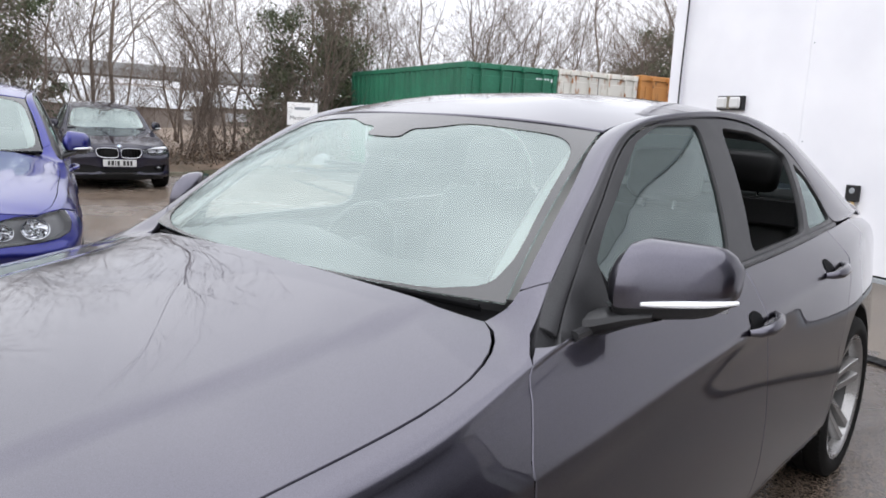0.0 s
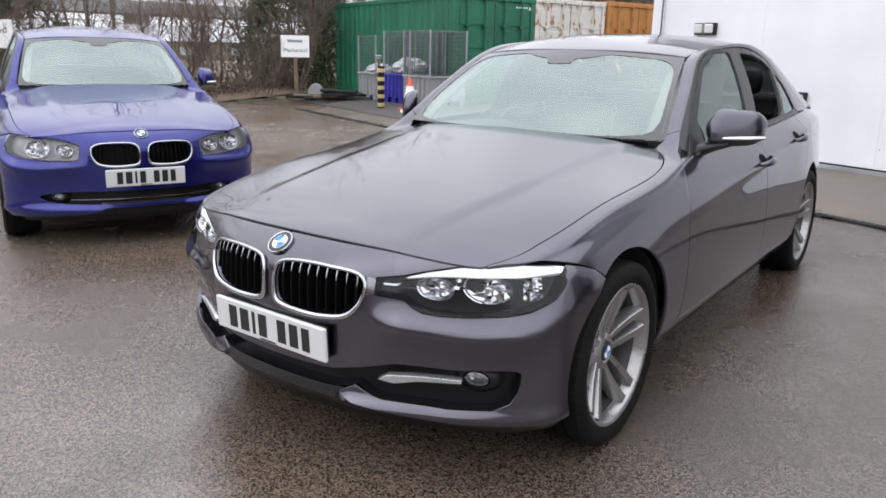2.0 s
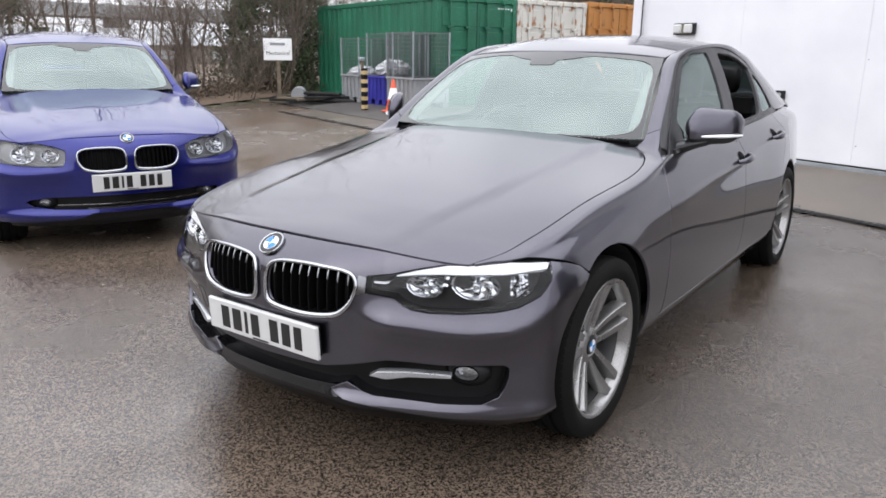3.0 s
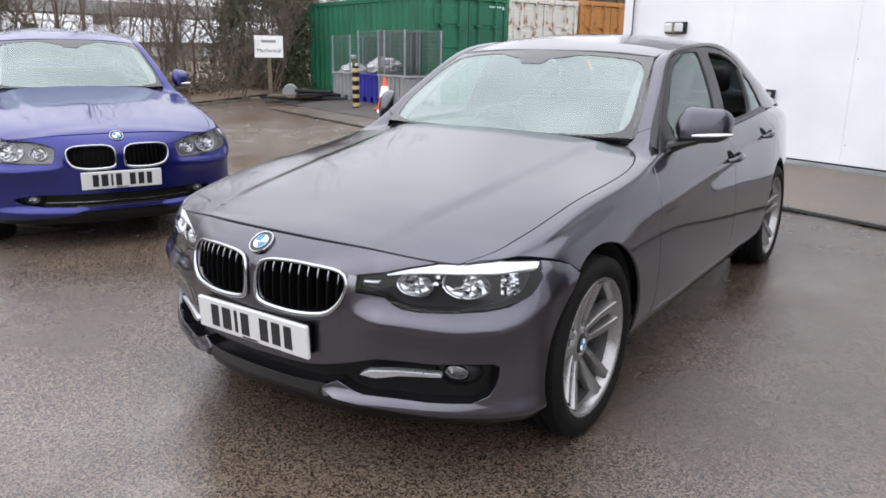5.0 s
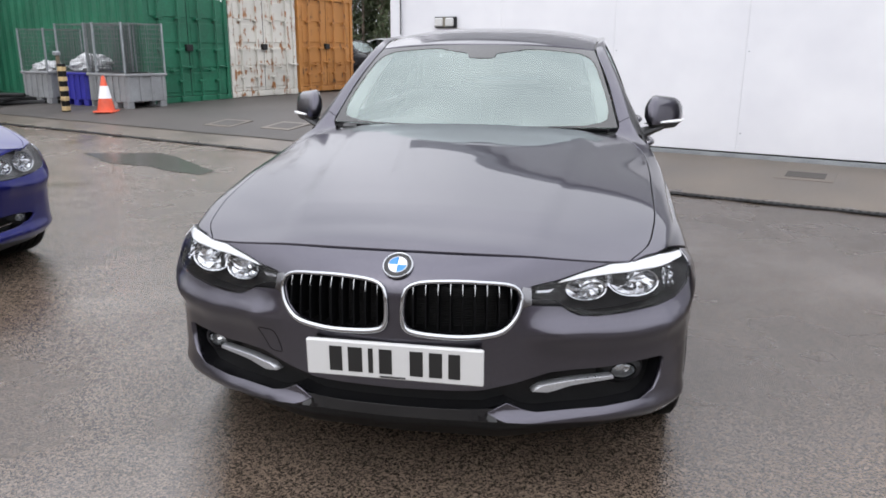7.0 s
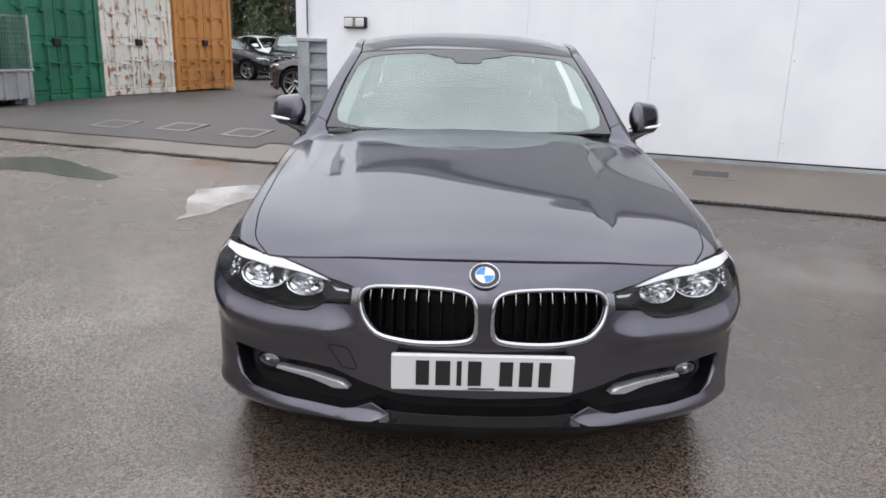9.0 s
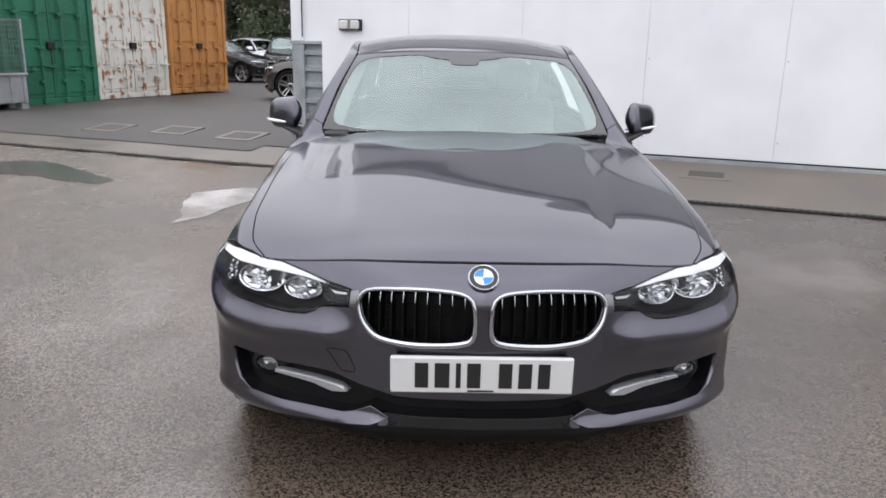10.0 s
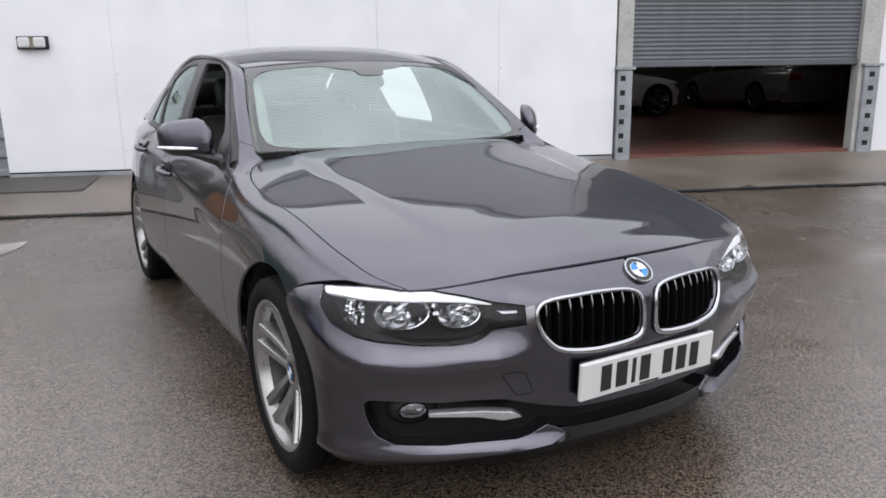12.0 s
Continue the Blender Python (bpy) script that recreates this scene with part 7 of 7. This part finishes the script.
for i in range(30):                       # scrub along the kerb
    y = -6.5 + 0.64 * i
    plant(SHRUB[i % 3], -13.9 + 0.45 * math.sin(i * 1.3), y, i * 97, 0.62 + 0.25 * ((i * 31) % 10) / 10, None, "low tangle of bare brown scrub at kerb", "shrub", "shrub", "scrub along the kerb")


def litter():
    """Bramble, dead leaves and stalks along the hedge foot."""
    V, F = [], []
    r2 = random.Random(11)
    for _ in range(26000):
        t = r2.random()
        x, y = -14.4 + r2.gauss(0, 0.55), -8 + 21.5 * t
        p = Vector((x, y, ground_z(x, y) + abs(r2.gauss(0, 0.28))))
        u = Vector((r2.gauss(0, 1), r2.gauss(0, 1), r2.gauss(0, 1))).normalized()
        w = u.orthogonal().normalized()
        xx = u.cross(w)
        s = r2.uniform(0.02, 0.05)
        b = len(V)
        V += [tuple(p - w * s), tuple(p + xx * s * 0.6), tuple(p + w * s), tuple(p - xx * s * 0.6)]
        F += [(b, b + 1, b + 2, b + 3)]
    tagged(mesh_ob("undergrowth", V, F, M_BRAMBLE), "brown bramble and dead leaves under the hedge", "undergrowth", kind="stuff")


litter()
# verge behind the kerb
verts = [(-13.0 + (0 if i == 0 else -0.6 if i == 1 else -150), y, ground_z(-13, y) + (0.06 if i == 0 else 0.14 if i == 1 else 0.14)) for y in np.linspace(-60, 60, 40) for i in range(3)]
tagged(mesh_ob("verge", verts, [(3 * j + i, 3 * j + i + 1, 3 * j + i + 4, 3 * j + i + 3) for j in range(39) for i in range(2)], M_BRAMBLE), "brown leaf-strewn verge behind the kerb", "verge", kind="structure")
kerb = empty("kerb", Matrix.Identity(4), "mossy concrete kerb along the yard's edge", "kerb", kind="structure")
for i in range(34):
    y0 = -9 + 0.915 * i
    part("kerb_stone", box_bm(bmesh.new(), (-13.12, y0, ground_z(-13, y0) - 0.1), (-12.98, y0 + 0.905, ground_z(-13, y0) + 0.075 + 0.006 * math.sin(i * 3.1)), 0.012), M_KERB, kerb)


# distance: sheds, viaduct, mast, street
def shed(x, y, turn, w, d, h, label):
    m = Matrix.Translation((x, y, 0.2)) @ pose(0, 0, 0, 0, 0, turn)
    s = empty("warehouse", m, label, "building", "far sheds beyond the hedge")
    part("wall", box_bm(bmesh.new(), (-w / 2, 0, 0), (w / 2, d, h), 0.02), M_FARWALL, s)
    bm = bmesh.new()
    vs = [bm.verts.new(p) for p in ((-w / 2 - 0.3, -0.3, h), (w / 2 + 0.3, -0.3, h), (w / 2 + 0.3, d / 2, h + 1.3), (-w / 2 - 0.3, d / 2, h + 1.3), (w / 2 + 0.3, d, h), (-w / 2 - 0.3, d, h))]
    bm.faces.new((vs[0], vs[1], vs[2], vs[3]))
    bm.faces.new((vs[3], vs[2], vs[4], vs[5]))
    part("roof", bm, M_FARROOF, s, "pale metal roof")
    for k in range(int(w / 4)):
        x0 = -w / 2 + 1.2 + 4 * k
        part("window", box_bm(bmesh.new(), (x0, -0.06, h * 0.35), (x0 + 1.6, 0.02, h * 0.75), 0.02), M_FARROOF, s)


shed(-42, 8, 76, 30, 12, 1.3, "long low far shed with a pale metal roof")
shed(-48, 36, 60, 26, 12, 1.6, "far brown shed with a pale metal roof")
shed(-50, -22, 96, 30, 14, 1.5, "far low warehouse with a pale roof")
via = empty("viaduct", Matrix.Translation((-75, 14, 0)) @ pose(0, 0, 0, 0, 0, 78), "grey far steel viaduct beyond bare trees", "bridge")
part("deck", box_bm(bmesh.new(), (-60, 0, 4.5), (60, 5, 5.2), 0.05), M_STEELFAR, via)
part("parapet", box_bm(bmesh.new(), (-60, -0.2, 5.2), (60, 0.0, 5.75), 0.02), M_STEELFAR, via)
for k in range(9):
    part("pier", box_bm(bmesh.new(), (-56 + 14 * k, 1, 0), (-54.4 + 14 * k, 4, 4.5), 0.05), M_STEELFAR, via)
mast = empty("lattice_mast", Matrix.Translation((-60, 16, 0)), "thin far lattice mast with a gantry", "mast")
part("pole", tube_bm(bmesh.new(), [(0, 0, 0), (0, 0, 10.5)], [0.16, 0.08], 6), M_STEELFAR, mast)
part("arm", tube_bm(bmesh.new(), [(0, -4, 8.6), (0, 4, 8.6)], 0.07, 6), M_STEELFAR, mast)
hill = [(-260 + 40 * math.sin(a), 300 * math.cos(a), 0) for a in np.linspace(0.2, 3.0, 40)]
V = []
for i, (x, y, z) in enumerate(hill):
    V += [(x, y, -1), (x - 30, y, 9 + 3.5 * noise.noise((i * 0.35, 2, 0)))]
tagged(mesh_ob("backdrop", V, [(2 * i, 2 * i + 2, 2 * i + 3, 2 * i + 1) for i in range(len(hill) - 1)], M_FARWALL), "low hazy far hillside", "hill", kind="structure")
